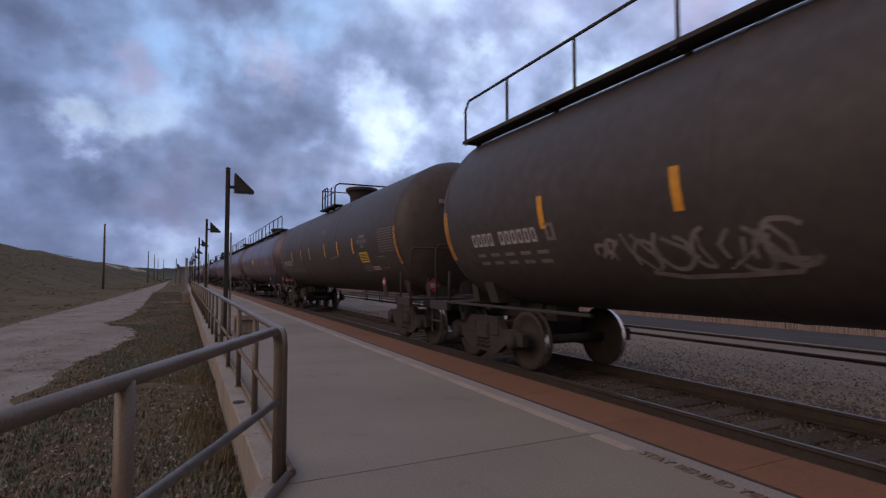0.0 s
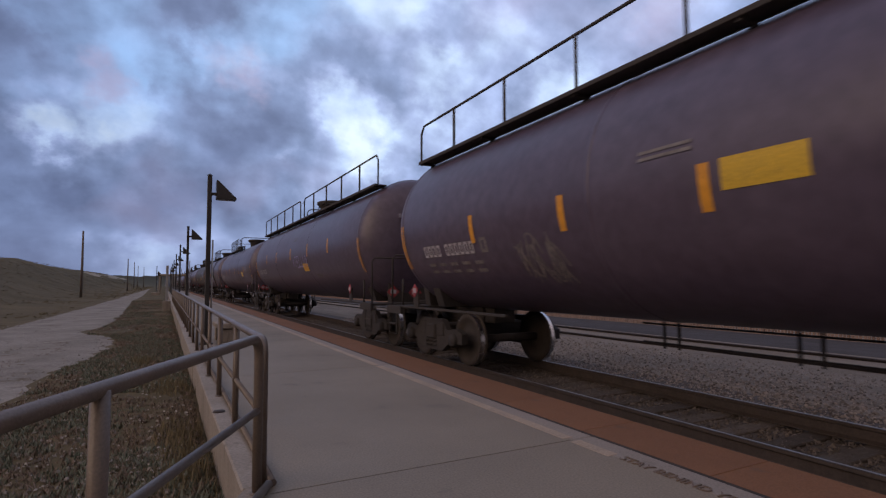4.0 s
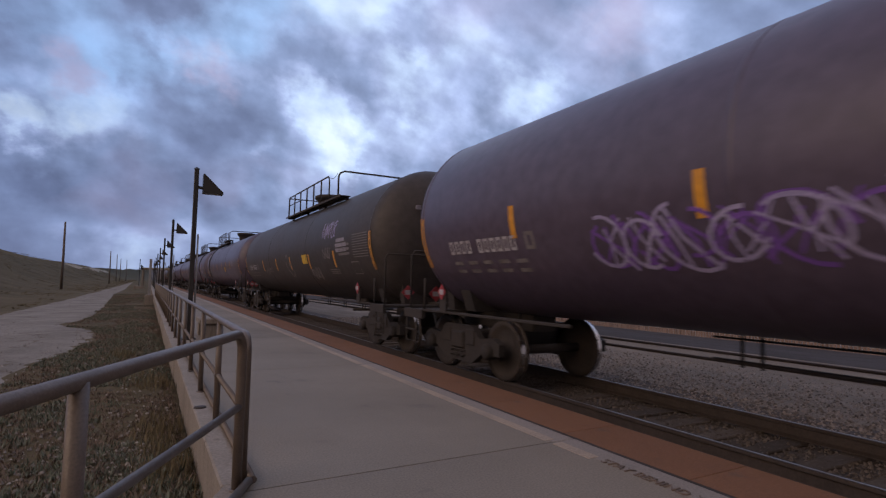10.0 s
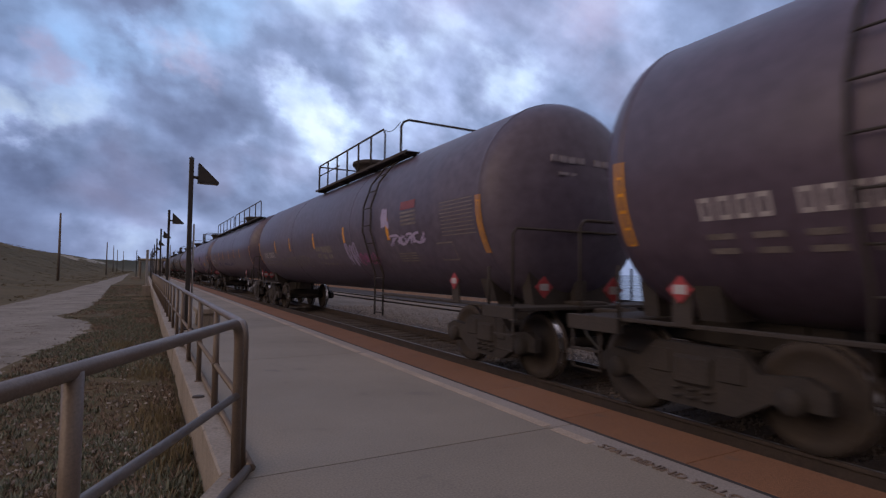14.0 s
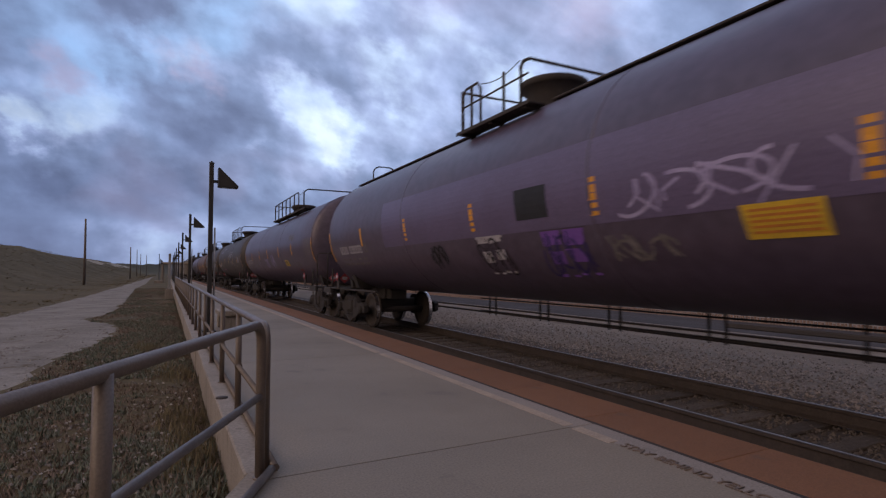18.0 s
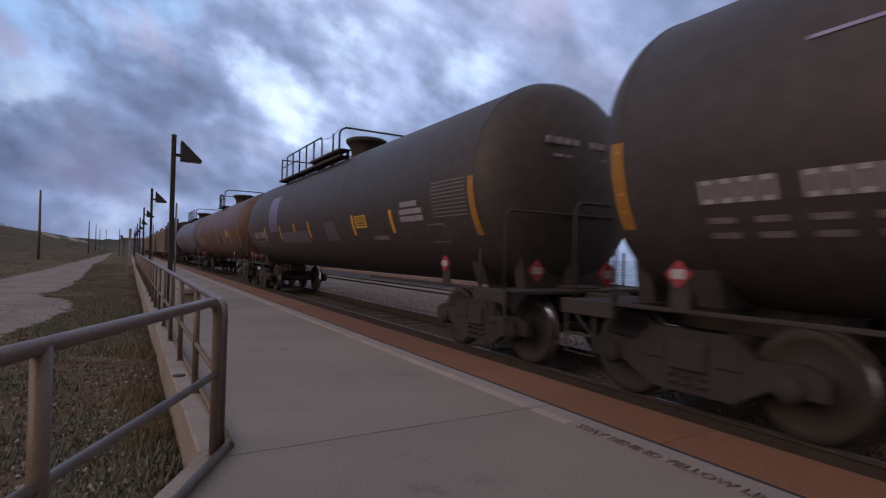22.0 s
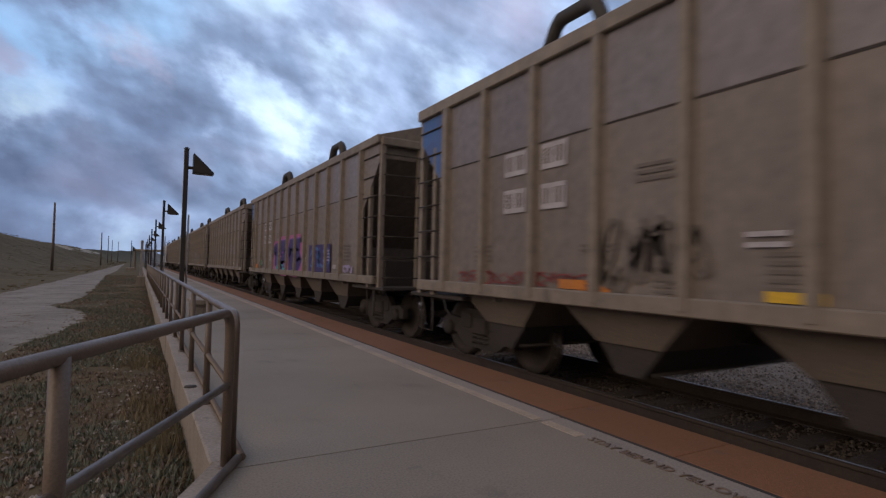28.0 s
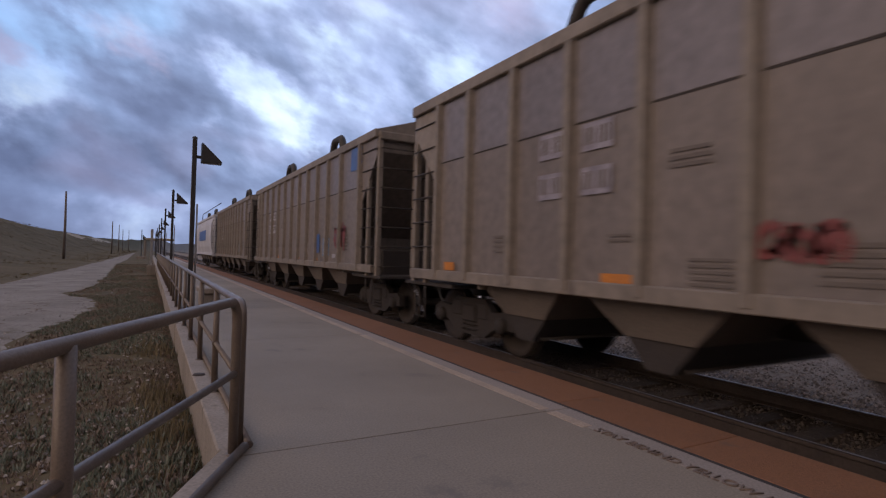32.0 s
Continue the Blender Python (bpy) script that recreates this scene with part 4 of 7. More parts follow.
        sp.append((min(x, 0.40), y, ground_z(x, y), r.uniform(0.07, 0.17), r))
    scatter("dry_grass", "straw coloured dry grass tufts against the kerb", "straw", sp, lambda g, x, y, z, h, q: leaf_tuft(g, x, y, z, h, q, 0.25, 0.05))
    sp = []
    for _ in range(9000):
        y = 14 + 330 * r.random() ** 2.2
        x = -r.uniform(5.2 if y < 60 else 4.9, 38)
        a, b = road_edges(y)
        if x < a - 0.1 and not bare_sand(x, y) and noise.noise(Vector((x * 0.2, y * 0.12, 6))) > -0.25:
            sp.append((x, y, ground_z(x, y) - 0.02, r.uniform(0.07, 0.20) * (1 + y / 200), r))
    scatter("dune_scrub", "low olive and brown scrub covering the dune", "dune", sp, lambda g, x, y, z, h, q: leaf_tuft(g, x, y, z, h * 0.5, q, 2.0, 0.5))


build_cover()


# ------------------------------------------------------------------ train


def skin(z, off=0.004):
    """x of the tank's near side at a height."""
    d = (R + off) ** 2 - (z - ZC) ** 2
    return -math.sqrt(max(0.0, d))


def patch(g, y0, y1, z0, z1, off=0.004, side=-1, k=4):
    """A thin sheet that lies on the tank's side."""
    vs = []
    k = max(k, math.ceil((z1 - z0) / 0.09))
    for i in range(k + 1):
        z = z0 + (z1 - z0) * i / k
        x = -side * skin(z, off)
        vs += [(x, y0, z), (x, y1, z)]
    g.add(vs, [(2 * i, 2 * i + 1, 2 * i + 3, 2 * i + 2) for i in range(k)])


def flat(g, y0, y1, z0, z1, x):
    g.add([(x, y0, z0), (x, y1, z0), (x, y1, z1), (x, y0, z1)], [(0, 1, 2, 3)])


def ribbon(g, pts, w, xs):
    """A painted stroke: pts in (y, z), width w, lying on the side whose x is xs(z)."""
    k = len(pts)
    vs = []
    for i, (y, z) in enumerate(pts):
        a, b = pts[max(0, i - 1)], pts[min(k - 1, i + 1)]
        dy, dz = b[0] - a[0], b[1] - a[1]
        ln = math.hypot(dy, dz) or 1
        oy, oz = -dz / ln * w / 2, dy / ln * w / 2
        vs += [(xs(z + oz), y + oy, z + oz), (xs(z - oz), y - oy, z - oz)]
    g.add(vs, [(2 * i, 2 * i + 1, 2 * i + 3, 2 * i + 2) for i in range(k - 1)])


def scrawl(g, y0, y1, z0, z1, w, xs, seed, loops=5):
    """Looping and spiky abstract spray strokes across an area, read from +y to -y."""
    rnd = random.Random(seed)
    n = loops
    wide = abs(y1 - y0) / n
    for i in range(n):
        cy = y1 + (y0 - y1) * (i + 0.5) / n
        cz = (z0 + z1) / 2 + rnd.uniform(-0.1, 0.1) * (z1 - z0)
        ry, rz = wide * rnd.uniform(0.4, 0.7), (z1 - z0) * rnd.uniform(0.3, 0.5)
        a0, turn, slant = rnd.uniform(0, 6.28), rnd.choice((-1, 1)) * rnd.uniform(2.5, 5.0), rnd.uniform(-0.5, 0.5)
        pts = []
        for k in range(13):
            a = a0 + turn * k / 12
            zz = rz * math.sin(a)
            pts.append((cy + ry * math.cos(a) + slant * zz, min(z1, max(z0, cz + zz))))
        ribbon(g, pts, w * 0.75, xs)
        # two or three sharp strokes across the loop
        for _ in range(rnd.randint(2, 3)):
            ya, yb = cy + rnd.uniform(-0.7, 0.7) * wide, cy + rnd.uniform(-0.7, 0.7) * wide
            za, zb = z0 + rnd.uniform(0, 0.35) * (z1 - z0), z1 - rnd.uniform(0, 0.3) * (z1 - z0)
            zm = za + (zb - za) * 0.5
            ym = (ya + yb) / 2 + rnd.uniform(-0.25, 0.25) * wide
            ribbon(g, [(ya + (ym - ya) * t, za + (zm - za) * t) for t in (0, 0.5, 1)] + [(ym + (yb - ym) * t, zm + (zb - zm) * t) for t in (0.5, 1)], w * rnd.uniform(0.45, 0.8), xs)


def blocky(g, y0, y1, z0, z1, xs, seed, n=4):
    """Thick bubble-like abstract shapes side by side."""
    rnd = random.Random(seed)
    for i in range(n):
        cy = y1 + (y0 - y1) * (i + 0.5) / n
        w, h = abs(y1 - y0) / n * 0.95, (z1 - z0)
        base = z0 + rnd.uniform(0, 0.15) * h
        for (a, b, c, d) in ((-0.45, -0.18, 0, 1), (0.12, 0.45, 0, rnd.uniform(0.7, 1)), (-0.45, 0.45, rnd.uniform(0.6, 0.75), 1), (-0.3, 0.4, rnd.uniform(0.25, 0.4), 0.55)):
            ts = rnd.uniform(-0.15, 0.15) * w
            q = [(cy + a * w, base + c * h), (cy + b * w, base + c * h), (cy + b * w + ts, base + min(d, 1) * h), (cy + a * w + ts, base + min(d, 1) * h)]
            q = [(y, min(z, z1)) for y, z in q]
            g.add([(xs(z), y, z) for y, z in q], [(0, 1, 2, 3)])


UNIT = {"O": [[(0.5, 1), (0.1, 0.7), (0.1, 0.25), (0.5, 0), (0.9, 0.25), (0.9, 0.7), (0.5, 1)], [(0.5, 0.85), (0.5, 0.3)]], "B": [[(0.1, 0), (0.05, 1), (0.7, 0.95), (0.8, 0.7), (0.15, 0.5), (0.9, 0.4), (0.85, 0.1), (0.1, 0)]], "Y": [[(0, 1), (0.1, 0.6), (0.8, 0.6)], [(0.9, 1), (0.85, 0.3), (0.4, 0), (0.0, 0.1)]],
        "*": [[(0.1, 0.5), (0.9, 0.5)], [(0.25, 0.85), (0.75, 0.15)], [(0.75, 0.85), (0.25, 0.15)]], "T": [[(0, 1), (1, 1)], [(0.5, 1), (0.45, 0)]], "E": [[(0.9, 1), (0, 1), (0.05, 0), (0.9, 0)], [(0.05, 0.5), (0.7, 0.5)]],
        "L": [[(0.1, 1), (0, 0), (0.9, 0.05)]], "U": [[(0, 1), (0.1, 0.15), (0.5, 0), (0.85, 0.2), (1, 1)]], "X": [[(0, 1), (1, 0)], [(1, 1), (0, 0)]], "1": [[(0.1, 0.65), (0.5, 1), (0.5, 0)]],
        "2": [[(0, 0.75), (0.2, 1), (0.75, 1), (0.95, 0.75), (0.7, 0.45), (0.0, 0.0), (1, 0.0)]], "5": [[(0.95, 1), (0.1, 1), (0.05, 0.55), (0.7, 0.6), (0.95, 0.3), (0.7, 0), (0, 0.05)]],
        "K": [[(0, 1), (0.1, 0)], [(0.95, 0.95), (0.1, 0.5), (0.5, 0.45), (1, 0)]], "R": [[(0.05, 0), (0.05, 1), (0.75, 0.98), (0.95, 0.75), (0.7, 0.5), (0.1, 0.5)], [(0.5, 0.5), (1, 0)]]}


def spray_letters(g, text, y0, y1, z0, z1, w, xs):
    """Sprayed characters from strokes, read from y0 to y1."""
    step = (y1 - y0) / len(text)
    for i, ch in enumerate(text):
        for line in UNIT[ch]:
            pts = []
            for (a, b), (c, d) in zip(line, line[1:]):
                pts += [(a + (c - a) * k / 4, b + (d - b) * k / 4) for k in range(4)]
            pts.append(line[-1])
            ribbon(g, [(y0 + step * (i + 0.12 + 0.76 * a), z0 + (z1 - z0) * b) for a, b in pts], w, xs)


def letter_bars(g, y0, y1, z0, z1, xs, n):
    """A word as a row of plain upright bars."""
    s = (y1 - y0) / n
    for i in range(n):
        a = y0 + s * (i + 0.20)
        b = y0 + s * (i + 0.80)
        g.add([(xs(z0), a, z0), (xs(z0), b, z0), (xs(z1), b, z1), (xs(z1), a, z1)], [(0, 1, 2, 3)])


def letter_boxes(g, y0, y1, z0, z1, xs, n):
    """A row of plain open boxes the size of characters."""
    s = (y1 - y0) / n
    for i in range(n):
        a, b, w, h = y0 + s * (i + 0.14), y0 + s * (i + 0.86), s * 0.2, (z1 - z0) * 0.2
        for p, q, lo, hi in ((a, a + w, z0, z1), (b - w, b, z0, z1), (a + w, b - w, z0, z0 + h), (a + w, b - w, z1 - h, z1)):
            g.add([(xs(lo), p, lo), (xs(lo), q, lo), (xs(hi), q, hi), (xs(hi), p, hi)], [(0, 1, 2, 3)])


def words_on(g, text, y0, y1, z0, z1, xs):
    """Painted words that read from y0 to y1 on the side whose x is xs(z)."""
    cu = bpy.data.curves.new("words", "FONT")
    cu.body, cu.size, cu.resolution_u, cu.offset = text, 1.0, 2, 0.012
    tmp = new("words", cu)
    bpy.context.view_layer.update()
    me = bpy.data.meshes.new_from_object(tmp.evaluated_get(bpy.context.evaluated_depsgraph_get()))
    bpy.data.objects.remove(tmp)
    us, vs = [v.co.x for v in me.vertices], [v.co.y for v in me.vertices]
    u0, u1, v0, v1 = min(us), max(us), min(vs), max(vs)
    out = []
    for u, v in zip(us, vs):
        z = z0 + (z1 - z0) * (v - v0) / (v1 - v0)
        out.append((xs(z), y0 + (y1 - y0) * (u - u0) / (u1 - u0), z))
    g.add(out, [tuple(p.vertices) for p in me.polygons])
    bpy.data.meshes.remove(me)


def add_truck(car, y, tag=""):
    """A two-axle truck: bolster with side frames, springs, axles and wheels."""
    t = part("truck", shared("bolster", "truck", "iron", lambda g: g.box(-1.12, 1.12, -0.20, 0.20, 0.42, 0.70, 0.03).lathe([(0.30, 0.70), (0.30, 0.80)], 16)), car, pose(0, y, 0), "grimy cast iron truck")

    def frame_side(g):
        out = [(-1.16, 0.40), (-1.16, 0.58), (-0.98, 0.66), (-0.62, 0.62), (-0.42, 0.80), (0.42, 0.80), (0.62, 0.62), (0.98, 0.66), (1.16, 0.58), (1.16, 0.40), (0.72, 0.40), (0.42, 0.22), (-0.42, 0.22), (-0.72, 0.40)]
        g.prism(out, -0.055, 0.055, "x")
        for s in (-0.89, 0.89):
            g.lathe([(0.001, -0.13), (0.10, -0.13), (0.12, -0.09), (0.12, 0.06)], 12, "x", (0, s, 0.457))
        g.box(-0.075, -0.05, -0.50, -0.24, 0.50, 0.74, 0.02).box(-0.075, -0.05, 0.24, 0.50, 0.50, 0.74, 0.02)

    side = shared("side_frame", "side_frame", "iron", frame_side)
    part("side_frame", side, t, pose(-1.02, 0, 0))
    part("side_frame", side, t, pose(1.02, 0, 0, 0, 0, 180))

    def coil(g):
        for cy in (-0.16, 0.0, 0.16):
            g.tube([(0.02 + 0.055 * math.cos(a), cy + 0.055 * math.sin(a), 0.27 + 0.012 * a) for a in (0.9 * i for i in range(17))], 0.013, 5)

    for s in (-1.08, 1.04):
        part("spring", shared("spring", "spring", "iron", coil), t, pose(s, 0, 0))
    prof = [(0.001, -0.05), (0.09, -0.07), (0.11, -0.03), (0.33, -0.005), (0.37, -0.045), (0.455, -0.055), (0.457, 0.045), (0.485, 0.05), (0.485, 0.075), (0.37, 0.07), (0.33, 0.035), (0.10, 0.06), (0.001, 0.06)]
    for s in (-0.89, 0.89):
        part("axle", shared("axle", "axle", "wheel", lambda g: g.tube([(-1.05, 0, 0.457), (1.05, 0, 0.457)], 0.075, 10)), t, pose(0, s, 0))
        for w, turn in ((-0.7525, 0), (0.7525, 180)):
            wh = part("wheel", shared("wheel", "wheel", "wheel", lambda g: g.lathe(prof, 28, "x")), t, pose(w, s, 0.457, 0, 0, turn))
    part("brake_beam", shared("brake_beam", "brake_beam", "iron", lambda g: g.box(-0.85, 0.85, -0.045, 0.045, 0.30, 0.40, 0.01).box(-0.72, -0.58, -0.09, 0.09, 0.26, 0.56, 0.03).box(0.58, 0.72, -0.09, 0.09, 0.26, 0.56, 0.03)), t, pose(0, 0.42, 0))
    return t


def rim_glints(car, ys):
    me = shared("rim", "wheel_tread", "rim", lambda g: g.lathe([(0.4575, -0.05), (0.4585, -0.045), (0.4585, 0.035), (0.4575, 0.04)], 28, "x"))
    for y in ys:
        for s in (-0.89, 0.89):
            for w in (-0.7525, 0.7525):
                part("wheel_tread", me, car, pose(w, y + s, 0.457), "polished tread")


def add_coupler(car, half):
    def shank(g):
        g.box(-0.09, 0.09, -0.75, -0.12, 0.78, 0.98, 0.02)
        g.box(-0.17, 0.13, -0.14, 0.10, 0.72, 1.02, 0.05)
        g.box(0.05, 0.16, 0.02, 0.20, 0.74, 1.0, 0.03)

    me = shared("coupler", "coupler", "iron", shank)
    hose = shared("air_hose", "air_hose", "black", lambda g: g.tube([(0.32, -0.55, 0.85), (0.36, -0.35, 0.62), (0.30, -0.15, 0.42), (0.16, -0.02, 0.40)], 0.024, 6))
    for s, turn in ((1, 0), (-1, 180)):
        part("coupler", me, car, pose(0, s * half, 0, 0, 0, turn))
        part("air_hose", hose, car, pose(0, s * half, 0, 0, 0, turn), "black rubber hose")


def diamond(g, x, y, z, s):
    g.add([(x, y, z - s), (x, y + s, z), (x, y, z + s), (x, y - s, z), (x + 0.012, y, z - s), (x + 0.012, y + s, z), (x + 0.012, y, z + s), (x + 0.012, y - s, z)],
          [(0, 1, 2, 3), (4, 7, 6, 5), (0, 4, 5, 1), (1, 5, 6, 2), (2, 6, 7, 3), (3, 7, 4, 0)])


# depth of the domed ends
HEADS = {"C": 0.84, "L": 0.42}


def tank_shell(pitch, head):
    a = (pitch - 1.2) / 2 - head

    def fill(g):
        prof = [(0.001, -a - head)]
        prof += [(R * math.sin(t), -a - head * math.cos(t)) for t in (math.pi / 2 * i / 9 for i in range(1, 9))]
        ys = [-a + 2 * a * i / 8 for i in range(9)]
        for i, y in enumerate(ys):
            prof.append((R, y))
        prof += [(R * math.sin(t), a + head * math.cos(t)) for t in (math.pi / 2 * i / 9 for i in range(8, 0, -1))]
        prof.append((0.001, a + head))
        g.lathe(prof, 56, "y", (0, 0, ZC))

    return fill, a


def build_tank(pitch, paint, style, label, decals, strips, deck, head):
    car = thing("tank_car", label, "tank car", group="cars of the freight train")
    half = pitch / 2
    fill, a = tank_shell(pitch, head)
    key = (round(pitch, 2), head)
    part("shell", shared(("shell", key, paint), "shell", paint, fill), car)
    # weld bands round the shell
    for y in (-a, -a * 0.34, a * 0.34, a):
        part("weld_band", shared(("weld", paint), "weld_band", paint, lambda g: g.lathe([(R - 0.002, -0.03), (R + 0.006, -0.02), (R + 0.006, 0.02), (R - 0.002, 0.03)], 56, "y", (0, 0, ZC))), car, pose(0, y, 0))
    ty = half - 1.75
    for s in (-1, 1):
        add_truck(car, s * ty)

        def saddle(g):
            g.prism([(-0.90, 1.02), (0.90, 1.02), (1.04, 1.42), (0.7, 1.22), (0.0, 1.08), (-0.7, 1.22), (-1.04, 1.42)], -0.14, 0.14, "y")
            g.box(-0.30, 0.30, -0.5, 0.5, 0.72, 1.04, 0.02)

        part("saddle", shared("saddle", "saddle", "iron", saddle), car, pose(0, s * (ty - 0.1), 0))
        part("stub_sill", shared(("stub", key), "stub_sill", "iron", lambda g: g.box(-0.24, 0.24, -0.9, 1.2, 0.72, 1.06, 0.02)), car, pose(0, s * (half - 1.75), 0, 0, 0, 0 if s > 0 else 180))

        part("head_brace", shared(("head_brace", key), "head_brace", "iron", lambda g: g.prism([(-0.8, 1.0), (0.8, 1.0), (0.95, 1.9), (0.6, 2.05), (-0.6, 2.05), (-0.95, 1.9)], -0.16, 0.04, "y").box(-0.12, 0.12, 0.04, 0.16, 1.0, 1.75, 0.02)), car, pose(0, s * (half - 1.0), 0, 0, 0, 0 if s > 0 else 180), "dark end bracket")

        def end_plate(g):
            g.box(-1.48, 1.48, -0.30, 0.42, 0.96, 1.01, 0.008)
            g.box(-1.50, -1.42, -0.30, 0.42, 0.86, 1.02, 0.008).box(1.42, 1.50, -0.30, 0.42, 0.86, 1.02, 0.008)

        part("end_deck", shared("end_deck", "end_deck", "iron", end_plate), car, pose(0, s * (half - 0.92), 0, 0, 0, 0 if s > 0 else 180), "steel end platform")
        for x in (-1.46, 1.46):
            part("side_sill", shared("side_sill", "side_sill", "iron", lambda g: g.box(-0.03, 0.03, -3.6, 0.0, 0.99, 1.03, 0.008)), car, pose(x, s * (half - 1.25), 0, 0, 0, 0 if s > 0 else 180))

        def hand_rails(g):
            z0, z1 = 1.0, 2.05
            g.tube([(-1.42, 0.30, z0), (-1.42, 0.30, z1 - 0.08), (-1.36, 0.30, z1), (1.36, 0.30, z1), (1.42, 0.30, z1 - 0.08), (1.42, 0.30, z0)], 0.02, 6)
            for x in (-1.42, 1.42):
                g.tube([(x, -0.25, z0), (x, -0.25, 1.55)], 0.022, 6)

        part("end_handrail", shared("end_handrail", "end_handrail", "iron", hand_rails), car, pose(0, s * (half - 0.92), 0, 0, 0, 0 if s > 0 else 180))

        for x in (-1.46, 1.46):
            part("step", shared("end_step", "step", "iron", lambda g: g.tube([(0, -0.2, 0.95), (0, -0.2, 0.45), (0, 0.2, 0.45), (0, 0.2, 0.95)], 0.017, 5).box(-0.04, 0.04, -0.2, 0.2, 0.64, 0.66)), car, pose(x, s * (half - 0.75), 0))
    rim_glints(car, (-ty, ty))
    add_coupler(car, half)
    # low safety rails under the belly
    if "rails" in style:
        for z in (0.50, 0.80):
            part("belly_rail", shared(("belly", key), "belly_rail", "iron", lambda g: g.tube([(0, -half + 4.6, 0), (0, half - 4.6, 0)], 0.016, 5)), car, pose(1.42, 0, z))
        for k in range(5):
            for d in (0.0, 0.27):
                part("belly_bracket", shared("bracket", "belly_bracket", "iron", lambda g: g.box(-0.012, 0.012, -0.02, 0.02, 0.42, 1.25)), car, pose(1.42, -half + 4.9 + k * (2 * half - 10.2) / 4 + d, 0))
    # outlet valve with its skid, where the belly carries one
    for word in style.split():
        if word.startswith("outlet"):
            def valve(g):
                g.lathe([(0.34, 1.06), (0.34, 0.90), (0.22, 0.84), (0.20, 0.62), (0.25, 0.60), (0.25, 0.50), (0.001, 0.50)], 16)
                g.box(-0.50, 0.50, -0.42, 0.42, 0.86, 1.04, 0.03).tube([(-0.6, 0.3, 0.70), (0.6, 0.3, 0.70)], 0.035, 8)

            part("bottom_outlet", shared("outlet", "bottom_outlet", "iron", valve), car, pose(0, -float(word[6:]), 0), "dark bottom outlet valve")
        if word.startswith("legs"):
            for d in (-0.28, 0.28):
                part("step_leg", shared("step_leg", "step_leg", "iron", lambda g: g.box(-0.03, 0.03, -0.03, 0.03, 0.22, 1.15, 0.008)), car, pose(1.40, -float(word[4:]) + d, 0))
                part("leg_brace", shared("leg_brace", "leg_brace", "iron", lambda g: g.tube([(0, 0, 0.55), (0, -0.34, 0.88)], 0.02, 6)), car, pose(1.40, -float(word[4:]) + d, 0))
    # top fittings
    top = ZC + R
    part("manway", shared("manway", "manway", "iron", lambda g: g.lathe([(0.40, top - 0.08), (0.42, top + 0.20), (0.53, top + 0.36), (0.56, top + 0.37), (0.56, top + 0.46), (0.50, top + 0.49), (0.001, top + 0.53)], 24)), car, pose(0, -0.2, 0), label="round manway dome")

    wz = ZC + 1.30                    # walkway level beside the crown

    def walk_strip(y0, y1, name="walkway", up=0.0, both=True):
        def plank(g):
            g.box(-1.13, -0.85, y0, y1, wz + 0.025, wz + 0.045, 0.006)
            g.box(-1.15, -1.13, y0, y1, wz + 0.005, wz + 0.065, 0.006)
            g.box(-0.87, -0.85, y0, y1, wz + 0.01, wz + 0.05, 0.006)
            k = max(2, round((y1 - y0) / 2.4))
            for i in range(k + 1):
                y = y0 + 0.15 + (y1 - y0 - 0.3) * i / k
                g.box(-1.12, -0.86, y - 0.03, y + 0.03, wz - 0.02, wz + 0.025)
                g.box(-0.92, -0.86, y - 0.04, y + 0.04, wz - 0.28, wz + 0.01)
        me = shared((name, y0, y1), name, "iron", plank)
        part(name, me, car, pose(0, 0, up), "narrow grated walkway")
        if both:
            part(name, me, car, pose(0, y0 + y1, up, 0, 0, 180), "narrow grated walkway")

    def upright(name, x, y, z0, z1):
        h = round(z1 - z0, 2)
        part(name, shared(("upright", h), name, "iron", lambda g: g.tube([(0, 0, 0), (0, 0, h)], 0.024, 6)), car, pose(x, y, z0))

    def bar(name, pts, r=0.022):
        part(name, shared((name, tuple(pts)), name, "iron", lambda g: g.tube(pts, r, 6)), car)

    def cross_hoop(y, z1, z0=wz, w=1.06, r=0.026):
        bar("grab_hoop", [(-w, y, z0), (-w, y, z1 - 0.16), (-w + 0.05, y, z1 - 0.06), (-w + 0.17, y, z1), (w - 0.17, y, z1), (w - 0.05, y, z1 - 0.06), (w, y, z1 - 0.16), (w, y, z0)], r)

    def chain(x, ya, yb, z):
        bar("chain", [(x, ya + (yb - ya) * i / 6, z - 0.09 * math.sin(math.pi * i / 6)) for i in range(7)], 0.008)

    zt, kind_top, far_y = ZC + 2.08, *deck
    if kind_top == "long":
        b = a + 0.12
        walk_strip(-b, b)
        for lo_y, hi_y in ((0.30, b), (-b, -0.30)):
            bar("walkway_rail", [(-1.08, hi_y, wz), (-1.08, hi_y, zt - 0.14), (-1.08, hi_y - 0.12, zt), (-1.08, lo_y + 0.12, zt), (-1.08, lo_y, zt - 0.14), (-1.08, lo_y, wz)])
            for i in range(1, 5):
                upright("rail_post", -1.08, lo_y + (hi_y - lo_y) * (i - 0.15) / 4.7, wz, zt)
        chain(-1.08, 0.30, -0.30, zt - 0.05)
        cross_hoop(0.85, ZC + 1.86, top - 0.1, 0.7, 0.02)
        cross_hoop(-0.95, ZC + 1.86, top - 0.1, 0.7, 0.02)
    else:
        ends = {"near": (far_y - 5.05, far_y - 5.85, far_y - 6.3), "far": (far_y - 4.35, far_y - 5.7, far_y - 6.0), "short": (0.35, far_y - 1.7, far_y - 2.0)}[kind_top]
        rail_end, hoop_y, near_y = ends
        walk_strip(near_y, far_y + 0.12)
